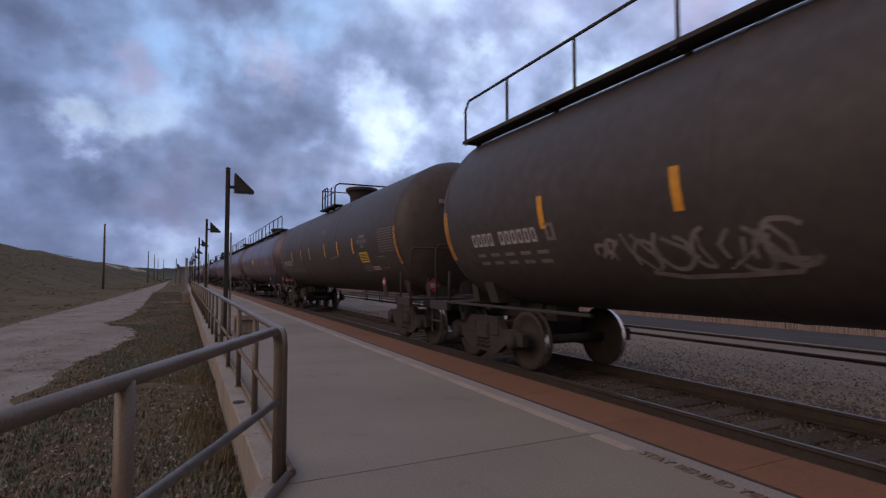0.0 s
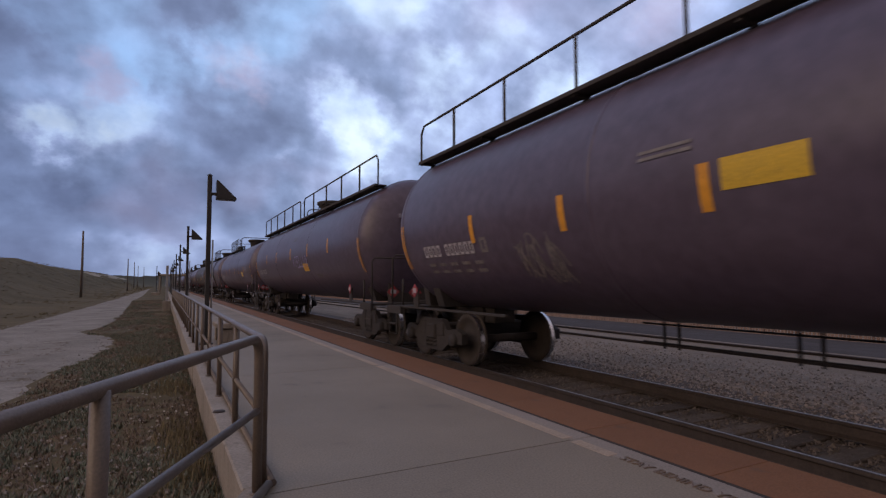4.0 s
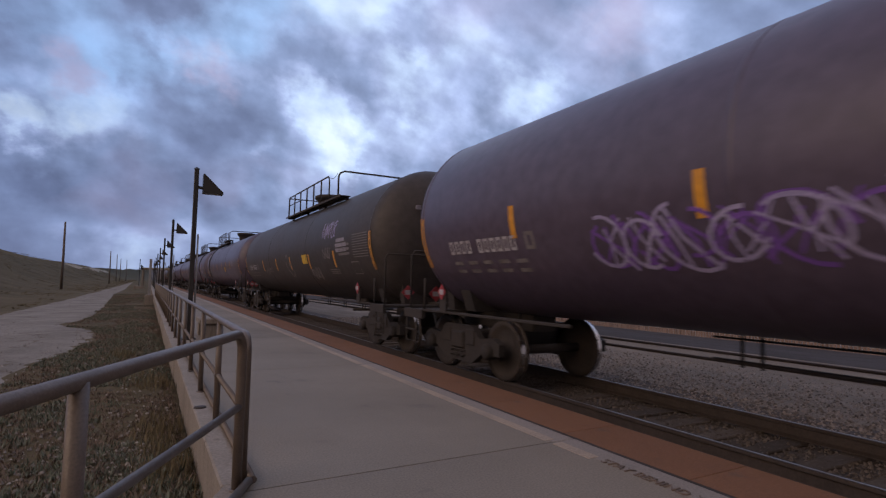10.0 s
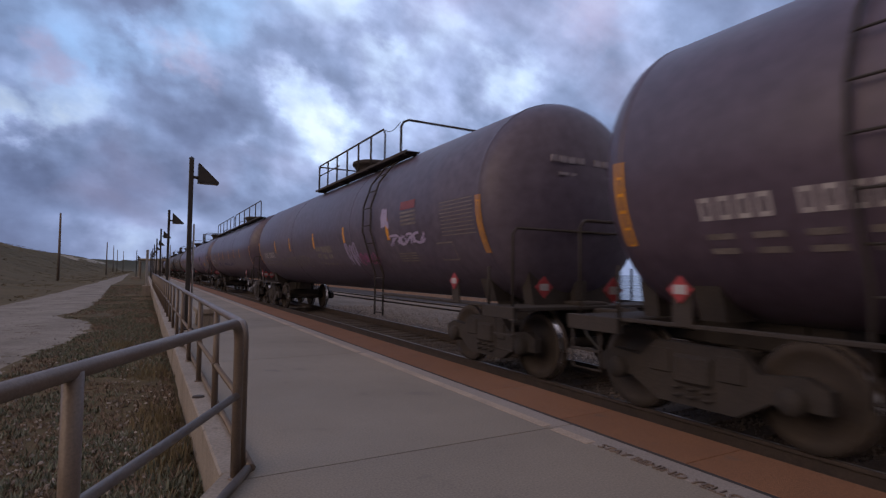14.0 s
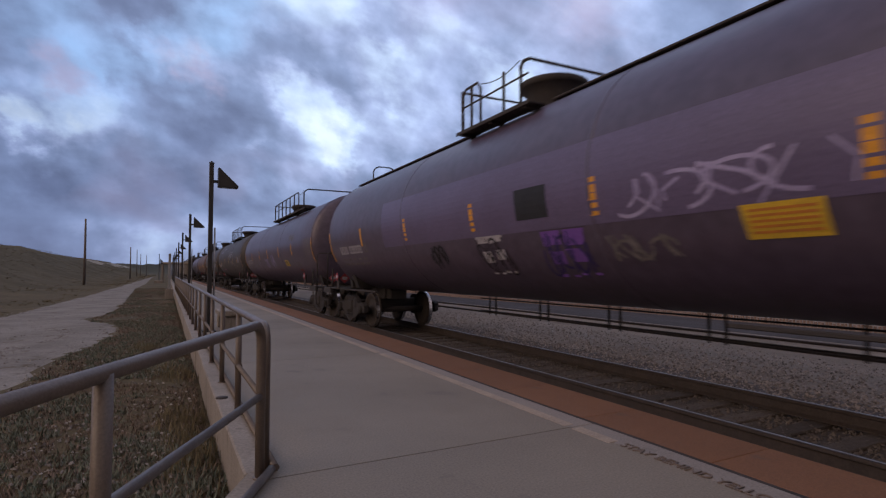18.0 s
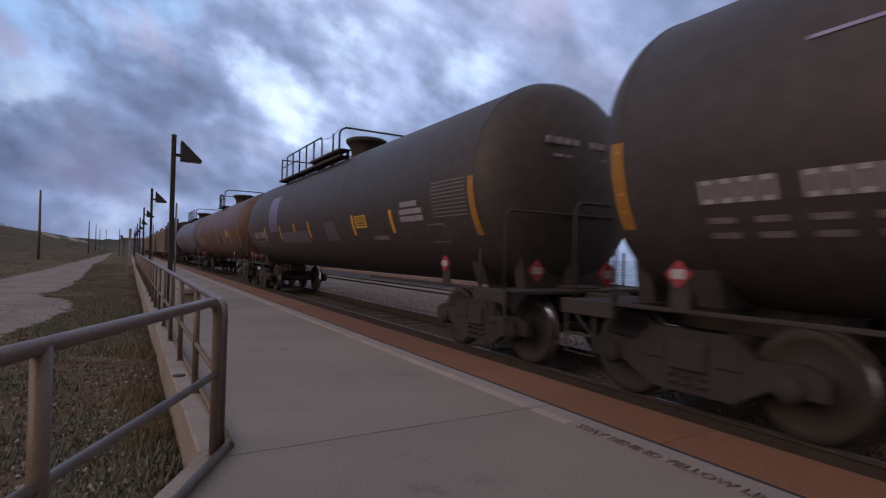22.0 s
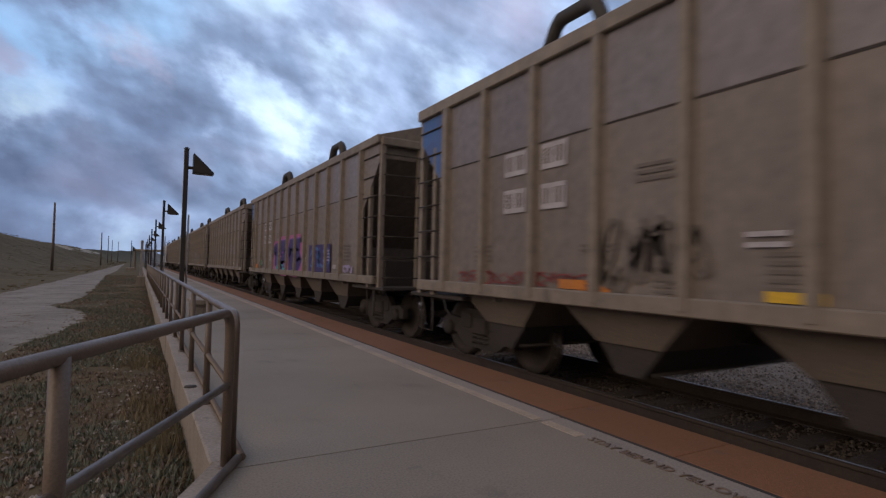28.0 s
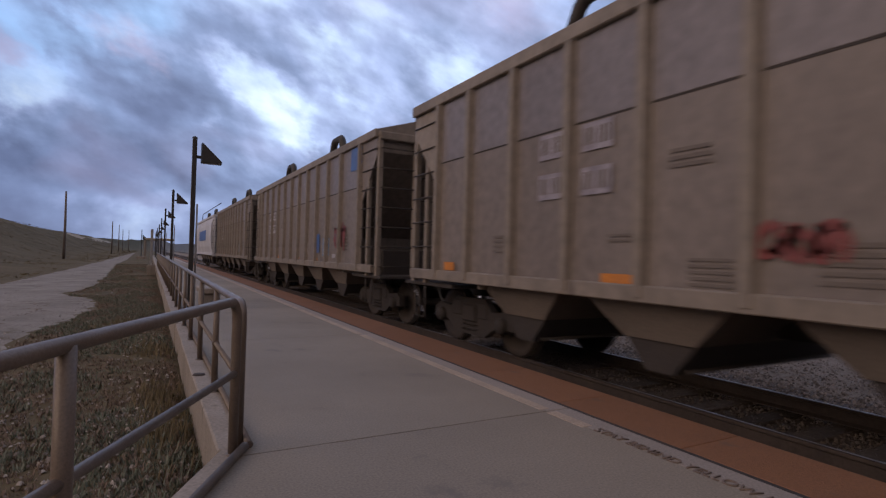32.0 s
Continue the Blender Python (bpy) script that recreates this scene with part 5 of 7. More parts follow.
        if kind_top == "far":
            walk_strip(near_y, near_y + 2.6, "upper_walkway", 0.16, False)
        for x in (-1.08, 1.08):
            upright("rail_post", x, far_y, wz, zt)
            bar("knee_rail", [(x, far_y, zt - 0.3), (x, far_y - 1.9, zt - 0.3)], 0.016)
            hi = far_y - (0.65 if kind_top == "far" else 0.02)
            bar("platform_rail", [(x, hi, wz), (x, hi, zt - 0.1), (x, hi - 0.1, zt), (x, rail_end + 0.1, zt), (x, rail_end, zt - 0.12), (x, rail_end, wz)])
            k = {"near": 5, "far": 4, "short": 1}[kind_top]
            for i in range(1, k + 1):
                upright("rail_post", x, hi + (rail_end - hi) * i / (k + 1), wz, zt)
        if "strip" in style:
            for y0, y1 in ((-a + 0.1, near_y - 0.02), (far_y + 0.14, a - 0.1)):
                part("roof_walk", shared(("roof_walk", y0, y1), "roof_walk", "iron", lambda g: g.box(-0.74, -0.40, y0, y1, ZC + 1.405, ZC + 1.435, 0.006)), car, label="narrow grated roof walk")
            for y in (a - 0.25, -a + 0.25):
                cross_hoop(y, top + 0.45, top - 0.08, 0.34, 0.02)
        bar("end_rail", [(-1.08, far_y, zt - 0.02), (1.08, far_y, zt - 0.02)], 0.02)
        chain(-1.08, rail_end, hoop_y, zt - 0.05)
        cross_hoop(hoop_y, zt + (0.16 if "tall" in style else 0.02))
        if kind_top != "near":
            upright("rail_post", -1.08, hoop_y + 0.42, wz, zt - 0.08)
    # ladder on the near side
    if "ladder" in style:
        yl = 5.9 if "ladder_rear" in style else -4.0

        def ladder_side(g):
            zs = [4.0, 3.7, 3.3, 2.8, 2.3, 1.8, 1.4, 0.55]
            g.tube([(skin(z, 0.07) if z > 1.45 else -1.30, 0, z) for z in zs], 0.02, 5)

        for dy in (-0.22, 0.22):
            part("ladder_stile", shared("ladder_stile", "ladder_stile", "iron", ladder_side), car, pose(0, yl + dy, 0))
        for i in range(10):
            z = 0.6 + 0.36 * i
            part("ladder_rung", shared("ladder_rung", "ladder_rung", "iron", lambda g: g.tube([(0, -0.22, 0), (0, 0.22, 0)], 0.012, 5)), car, pose(skin(z, 0.07) if z > 1.45 else -1.30, yl, z))
    # placards at both ends
    if "placards" in style:
        for y in (half - 1.95, -half + 1.95):
            part("placard_holder", shared("holder", "placard_holder", "iron", lambda g: g.box(-1.50, -1.47, -0.10, 0.10, 1.00, 1.36, 0.005)), car, pose(0, y, 0))
            part("placard", shared("placard", "placard", "red", lambda g: diamond(g, -1.525, 0, 1.33, 0.125)), car, pose(0, y, 0), "red and white diamond placard")
            part("placard_mark", shared("placard_field", "placard_mark", "white", lambda g: g.box(-1.530, -1.522, -0.066, 0.066, 1.288, 1.372, 0.002)), car, pose(0, y, 0), "white placard field")
            ye = math.copysign(half - 0.61, y)
            part("placard", shared("placard_end", "placard", "red", lambda g: g.prism([(-0.9, 1.12), (-0.75, 1.27), (-0.9, 1.42), (-1.05, 1.27)], -0.006, 0.006, "y")), car, pose(0, ye, 0), "red and white diamond placard")
            part("placard_mark", shared("placard_end_field", "placard_mark", "white", lambda g: g.box(-0.975, -0.825, -0.009, 0.009, 1.225, 1.315, 0.002)), car, pose(0, ye, 0), "white placard field")
    # reflective strips and stencilled marks
    lo = -0.24 if "low" in style else 0.26 if "high" in style else 0.0
    strip = shared(("strip", lo), "reflective_strip", "yellow", lambda g: patch(g, -0.055, 0.055, 2.07 + lo, 2.49 + lo))
    for y in strips:
        part("reflective_strip", strip, car, pose(0, y, 0), "yellow reflective strip")
    endstrip = shared("endstrip", "reflective_strip", "yellow", lambda g: patch(g, -0.055, 0.055, 1.74, 2.56, k=7))
    for y in (a, -a):
        part("reflective_strip", endstrip, car, pose(0, y, 0), "yellow reflective strip")
    layer = 0
    xs = lambda z: skin(z, 0.005 + 0.0006 * layer)
    f = -a

    def stencil(name, material, label, fill, tag):
        ob = part(name, shared((tag, key), name, material, fill), car, label=label)
        ob["kind"] = "stuff"

    stencil("lettering", "white", "white stencilled marks", lambda g: (letter_boxes(g, a - 2.55, a - 1.60, 1.92, 2.11, xs, 6), letter_boxes(g, a - 1.45, a - 0.80, 1.92, 2.11, xs, 4)), "marks")

    def small_marks(g):
        for z, n in ((1.76, 5), (1.64, 5)):
            letter_bars(g, a - 2.75, a - 0.75, z, z + 0.05, xs, n)
        letter_boxes(g, a - 2.95, a - 2.70, 1.92, 2.14, xs, 1)

    stencil("lettering", "dim", "dirty white stencil lines", small_marks, "small")
    if "table" in style:
        stencil("test_table", "dim", "white ruled test table", lambda g: [ribbon(g, [(f + 0.15, 2.04 + 0.057 * i), (f + 1.12, 2.04 + 0.057 * i)], 0.016, xs) for i in range(10)], "table")
        stencil("card_holder", "dim", "pale outlined card holder", lambda g: ribbon(g, [(f + 0.9, 1.66), (f + 1.4, 1.66), (f + 1.4, 1.93), (f + 0.9, 1.93), (f + 0.9, 1.66)], 0.025, xs), "card")
    if "rust" in style:
        stencil("lettering", "redpanel", "faded red stencil patch", lambda g: patch(g, f + 1.45, f + 1.95, 1.40, 1.66, 0.005), "rustp")
    part("end_lettering", shared(("endmark", key), "end_lettering", "pale", lambda g: [g.box(-0.75 + 0.16 * j, -0.63 + 0.16 * j, -0.004, 0.02, 3.02, 3.11) for j in range(10) if j != 4] + [g.box(-0.62 + 0.22 * j, -0.44 + 0.22 * j, -0.004, 0.004, 2.84, 2.88) for j in range(6)]), car, pose(0, -a - head + 0.035, 0))
    for layer, d in enumerate(decals):
        kind, material = d[:2]
        y0, y1, z0, z1 = d[2:6] if kind not in ("stroke", "tag", "words") else (0, 0, 0, 0)
        extra = d[6] if len(d) > 6 else 0
        g = Geo()
        if kind == "stroke":
            ribbon(g, d[3], d[2], xs)
        elif kind == "tag":
            spray_letters(g, d[3], *d[4:8], d[2], xs)
        elif kind == "words":
            words_on(g, *d[2:7], xs)
        elif kind == "patch":
            patch(g, y0, y1, z0, z1, 0.004 + 0.0006 * layer)
        elif kind == "scrawl":
            scrawl(g, y0, y1, z0, z1, extra[0], xs, extra[1], extra[2])
        elif kind == "bubble":
            blocky(g, y0, y1, z0, z1, xs, extra[0], extra[1])
        elif kind == "lines":
            for i in range(extra):
                z = z0 + (z1 - z0) * (i + 0.5) / extra
                ribbon(g, [(y0, z), (y1, z)], (z1 - z0) / extra * 0.5, lambda q: skin(q, 0.006 + 0.0006 * layer))
        name = {"words": "lettering", "stroke": "graffiti", "tag": "graffiti", "patch": "label_plate", "scrawl": "graffiti", "bubble": "graffiti", "lines": "lettering"}[kind]
        ob = part(name, g.mesh(name, material), car)
        if kind != "patch":
            ob["kind"] = "stuff"
    return car


def build_hopper(pitch, paint, label, decals, style=""):
    car = thing("hopper_car", label, "hopper car", group="cars of the freight train")
    half = pitch / 2
    top, sill, X = 3.92, 1.12, 1.60
    ht, hb = half - 0.92, half - 1.70           # half lengths along the roof and along the sill
    key = (round(pitch, 2), paint)
    rounded = "round" in style
    sheet, upper = {"hop_grey": ("hop_sheet", "hop_upper")}.get(paint, (paint, paint))

    def sides(g):
        poly = [(-hb, sill), (hb, sill), (hb, top - 1.35), (ht, top - 0.48), (ht, top), (-ht, top), (-ht, top - 0.48), (-hb, top - 1.35)]
        for s in (-1, 1):
            g.prism(poly, s * X - 0.012, s * X + 0.012, "x")

    part("side_sheet", shared(("sides", key), "side_sheet", sheet, sides), car)

    def roof(g):
        g.prism([(-X - 0.05, top - 0.02), (-X - 0.05, top + 0.06), (-0.75, top + 0.34), (0.75, top + 0.34), (X + 0.05, top + 0.06), (X + 0.05, top - 0.02)], -ht - 0.05, ht + 0.05, "y")

    part("roof", shared(("roof", key), "roof", paint, roof), car)
    for s in (-1, 1):
        part("roof_rail", shared(("roofrail", key), "roof_rail", paint, lambda g: g.box(-0.05, 0.05, -ht - 0.06, ht + 0.06, top - 0.10, top + 0.07, 0.012)), car, pose(s * (X + 0.03), 0, 0))
        part("side_sill", shared(("sill", key), "side_sill", paint, lambda g: g.box(-0.06, 0.06, -half + 0.95, half - 0.95, sill - 0.05, sill + 0.11, 0.012)), car, pose(s * (X + 0.02), 0, 0))
    if not rounded:
        mids = (4.65, 3.75, 2.85, 1.93, 1.0, 0.1, -0.8, -1.7, -2.6, -3.5, -4.4) if "dense" in style else (5.1, 4.06, 3.04, 2.04, 1.03, 0.05, -0.93, -1.91, -2.91, -3.91, -4.95)
        z1 = top - 0.1
        # thin upper sheets whose bluish colour carries the reflected sky
        part("upper_panel", shared(("upper", key), "upper_panel", upper, lambda g: g.box(-X - 0.0155, -X - 0.0125, -hb + 0.02, hb - 0.02, 2.915, top - 0.11).box(X + 0.0125, X + 0.0155, -hb + 0.02, hb - 0.02, 2.915, top - 0.11)), car)
        mids = [y + (0.33 if "ahead" in style else 0.14) for y in mids]
        for y in (hb - 0.1, *mids, -hb + 0.1):
            for s in (-1, 1):
                part("side_post", shared(("post", paint), "side_post", paint, lambda g: g.prism([(-0.075, 0), (-0.045, -0.085), (0.045, -0.085), (0.075, 0)], sill, z1, "z")), car, pose(s * (X + 0.012), y, 0, 0, 0, -90 if s < 0 else 90))
        # horizontal weld seam of the side sheets
        part("seam", shared(("seam", key), "seam", "iron", lambda g: g.box(-X - 0.017, -X - 0.011, -hb, hb, 2.89, 2.91)), car)
    else:
        part("bulge", shared(("bulge", key), "bulge", paint, lambda g: g.prism([(-X, sill), (-X - 0.12, 1.7), (-X - 0.16, 2.5), (-X - 0.12, 3.3), (-X, top)], -hb, hb, "y")), car)
    # hopper bays and slopes
    bays = 5
    for i in range(bays):
        y = -3.98 + 2.06 * i

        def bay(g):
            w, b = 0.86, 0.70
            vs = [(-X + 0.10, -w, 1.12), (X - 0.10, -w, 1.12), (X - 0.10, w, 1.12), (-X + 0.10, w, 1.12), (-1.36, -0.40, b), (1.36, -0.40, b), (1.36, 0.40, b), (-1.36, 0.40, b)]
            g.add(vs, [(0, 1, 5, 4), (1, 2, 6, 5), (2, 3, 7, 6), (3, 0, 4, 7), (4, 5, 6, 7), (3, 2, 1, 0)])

        # the bay's colour holds the shade below the car body as well as grime
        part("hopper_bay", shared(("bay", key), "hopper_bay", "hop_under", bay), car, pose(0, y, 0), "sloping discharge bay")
        part("outlet_gate", shared("gate", "outlet_gate", "iron", lambda g: g.prism([(-0.395, 0.70), (0.395, 0.70), (0.20, 0.46), (0.16, 0.40), (-0.16, 0.40), (-0.20, 0.46)], -1.33, 1.33, "x").tube([(-1.25, -0.24, 0.44), (1.25, -0.24, 0.44)], 0.022, 6)), car, pose(0, y, 0))
    part("centre_sill", shared(("csill", key), "centre_sill", "iron", lambda g: g.box(-0.24, 0.24, -half + 0.6, half - 0.6, 0.74, 1.05, 0.02)), car)
    ty = half - 1.95
    for s in (-1, 1):
        turn = 0 if s > 0 else 180
        add_truck(car, s * ty)
        def slope(g):
            line = [(ht, top - 0.10), (ht, top - 0.38), (hb - 1.25, 1.85), (hb - 1.25, 1.0), (hb - 1.30, 1.0), (hb - 1.30, 1.87), (ht - 0.05, top - 0.41), (ht - 0.05, top - 0.10)]
            g.prism(line, -X + 0.02, X - 0.02, "x")

        part("end_slope", shared(("slope", key), "end_slope", paint, slope), car, pose(0, 0, 0, 0, 0, turn), "sloping end sheet")
        part("end_deck", shared(("hdeck", paint), "end_deck", "iron", lambda g: g.box(-X, X, -1.2, 0.45, 0.96, 1.02, 0.01)), car, pose(0, s * (half - 1.05), 0, 0, 0, turn))
        for x in (-X + 0.05, -0.75, 0.25, 0.75, X - 0.05):
            part("end_post", shared(("epost", paint), "end_post", paint, lambda g: g.box(-0.05, 0.05, -0.05, 0.05, 1.0, top - 0.10, 0.01)), car, pose(x, s * (half - 0.88), 0))
        for x in (-X + 0.02, X - 0.02):
            part("corner_strut", shared(("strut", paint), "corner_strut", paint, lambda g: g.box(-0.04, 0.04, -0.045, 0.045, 1.0, top - 0.60, 0.01)), car, pose(x, s * (half - 1.36), 0))
        part("end_header", shared(("ehead", paint), "end_header", paint, lambda g: g.box(-X, X, -0.06, 0.06, top - 0.14, top + 0.02, 0.015)), car, pose(0, s * (half - 0.86), 0))
        part("lower_bulkhead", shared(("bulk", paint), "lower_bulkhead", "iron", lambda g: g.box(-1.2, 1.2, -0.05, 0.05, 1.0, 1.55, 0.02)), car, pose(0, s * (half - 1.5), 0))
        for i in range(7):
            z = 1.2 + 0.40 * i
            part("side_rung", shared("side_rung", "side_rung", "iron", lambda g: g.tube([(0, -0.80, 0), (0, 0.0, 0)], 0.013, 5)), car, pose(-X - 0.03, s * (half - 0.88), z, 0, 0, turn))
            part("end_rung", shared("end_rung", "end_rung", "iron", lambda g: g.tube([(-X + 0.05, 0, 0), (-0.75, 0, 0)], 0.013, 5)), car, pose(0, s * (half - 0.80), z))
        for x in (-X, X):
            part("step", shared("hstep", "step", "iron", lambda g: g.tube([(0, -0.18, 0.95), (0, -0.18, 0.45), (0, 0.18, 0.45), (0, 0.18, 0.95)], 0.018, 5)), car, pose(x, s * (half - 1.2), 0))
        part("air_tank", shared("air_tank", "air_tank", "iron", lambda g: g.tube([(-0.6, 0, 1.28), (0.6, 0, 1.28)], 0.2, 12)), car, pose(0, s * (half - 1.7), 0))
    rim_glints(car, (-ty, ty))
    add_coupler(car, half)
    # roof hatches and their hoops
    part("hatch", shared(("hatch", key), "hatch", paint, lambda g: g.box(-0.32, 0.32, -ht + 0.6, ht - 0.6, top + 0.33, top + 0.44, 0.03)), car)
    for y in (3.4, -2.25):
        def hoop(g):
            g.tube([(0, 0.62, top + 0.14), (0, 0.34, top + 0.66), (0, 0.24, top + 0.74), (0, -0.28, top + 0.74), (0, -0.38, top + 0.66), (0, -0.62, top + 0.14)], 0.10, 6)

        for x in (-1.0, 1.0):
            part("hatch_hoop", shared("hoop", "hatch_hoop", "hop_dark", hoop), car, pose(x, y, 0), "dark hatch locking hoop")
    if "railing" in style:
        def rr(g):
            z0, z1 = top + 0.05, top + 0.62
            g.tube([(-X, -ht, z0), (-X, -ht, z1), (-X, 4.4, z1), (-X, 4.5, z1 - 0.1), (-X, 4.5, z0)], 0.04, 6)
            for i in range(1, 6):
                y = -ht + (4.5 + ht) * i / 6
                g.tube([(-X, y, z0), (-X, y, z1)], 0.022, 6)

        part("roof_railing", shared(("rrail", key), "roof_railing", "iron", rr), car)
    if rounded:
        part("end_hoop", Geo().tube([(-1.2, ht, top), (-1.2, ht + 0.05, top + 0.7), (-1.2, ht - 0.5, top + 0.9), (-1.2, -ht, top + 0.9)], 0.03, 6).mesh("end_hoop", "iron"), car)
    x_side = -X - (0.018 if not rounded else 0.17)
    layer = 0
    xs = lambda z: x_side - 0.0006 * layer
    for layer, d in enumerate(decals):
        kind, material = d[:2]
        y0, y1, z0, z1 = d[2:6] if kind not in ("stroke", "tag", "words") else (0, 0, 0, 0)
        extra = d[6] if len(d) > 6 else 0
        g = Geo()
        if kind == "stroke":
            ribbon(g, d[3], d[2], xs)
        elif kind == "tag":
            spray_letters(g, d[3], *d[4:8], d[2], xs)
        elif kind == "patch":
            flat(g, y0, y1, z0, z1, x_side - 0.0006 * layer)
        elif kind == "tri":
            g.add([(x_side, ht - 0.02, top - 0.12), (x_side, hb - 0.02, top - 0.12), (x_side, hb - 0.02, top - 1.32), (x_side, ht - 0.02, top - 0.50)], [(0, 1, 2, 3)])
        elif kind == "scrawl":
            scrawl(g, y0, y1, z0, z1, extra[0], xs, extra[1], extra[2])
        elif kind == "bubble":
            blocky(g, y0, y1, z0, z1, xs, extra[0], extra[1])
        elif kind == "bars":
            letter_bars(g, y0, y1, z0, z1, lambda z: x_side - 0.0006 * layer, extra)
        elif kind == "lines":
            for i in range(extra):
                z = z0 + (z1 - z0) * (i + 0.5) / extra
                ribbon(g, [(y0, z), (y1, z)], (z1 - z0) / extra * 0.5, lambda q: x_side - 0.0006 * layer)
        name = {"stroke": "graffiti", "tag": "graffiti", "patch": "panel_mark", "tri": "painted_corner", "scrawl": "graffiti", "bubble": "graffiti", "bars": "lettering", "lines": "lettering"}[kind]
        ob = part(name, g.mesh(name, material), car)
        if kind not in ("patch", "tri"):
            ob["kind"] = "stuff"
    return car


# rear edge of each car along the track when the clip starts
REAR = {'A': 8.47, 'B': 26.08, 'C': 44.42, 'D': 62.81, 'E': 81.92, 'F': 101.14, 'G': 119.88, 'H': 138.67, 'I': 157.56, 'J': 175.99, 'K': 194.12, 'L': 212.22, 'M': 230.45, 'N': 248.58, 'O': 266.44, 'P': 284.66, 'Q': 300.09, 'R': 314.46, 'S': 329.65, 'T': 345.0, 'U': 360.54, 'V': 376.46, 'W': 391.91, 'X': 407.36, 'Y': 424.16}
# way run by the train, second by second
RUN = [-0.0, 8.26, 16.81, 25.6, 34.61, 43.84, 53.27, 62.91, 72.74, 82.73, 92.88, 103.16, 113.57, 124.11, 134.79, 145.62, 156.59, 167.74, 179.11, 190.72, 202.54, 214.54, 226.75, 239.19, 251.96, 265.12, 278.71, 292.75, 307.26, 322.2, 337.24, 353.26, 369.36]
STRIPES = {"A": (5.1, 3.0, 1.0, -1.1, -3.1, -5.0), "B": (4.7, 2.77, 1.25, -1.1, -2.7, -4.28), "C": (5.15, 3.08, 1.2, -1.1, -3.1, -5.1), "D": (4.87, 2.6, -0.17, -2.75, -5.2), "E": (4.3, 1.85, -1.1, -3.1, -5.5), "F": (5.8, 3.1, 0.4, -2.45, -4.9), "G": (4.0, 1.5, -0.7, -3.07, -5.48), "H": (4.0, 1.54, -1.0, -3.06, -4.74), "I": (5.26, 3.1, 0.3, -2.3, -4.9), "J": (5.25, 3.25, 1.3, -1.1, -3.05, -5.0), "K": (5.12, 2.48, -0.09, -2.7, -5.3), "L": (5.37, 2.8, 0.47, -2.28, -4.9), "M": (5.46, 2.5, -0.37, -3.1, -5.54), "N": (5.2, 3.1, 1.43, 0.03, -3.18, -5.1), "O": (5.94, 4.74, 3.83, 1.47, -1.43, -3.31, -5.3), "P": (5.0, 3.0, 1.0, -1.2, -3.2, -5.0)}
# kind of roof walkway and where its rails begin
DECKS = {"A": ("long", 0), "B": ("short", 1.14), "C": ("long", 0), "D": ("long", 0), "E": ("far", 4.9), "F": ("near", 1.14), "G": ("near", 1.5), "H": ("far", 5.15), "I": ("near", 1.38), "J": ("long", 0), "K": ("short", 0.95), "L": ("near", 0.95), "M": ("near", 1.65), "N": ("far", 4.7), "O": ("short", 1.12), "P": ("near", 1.4)}
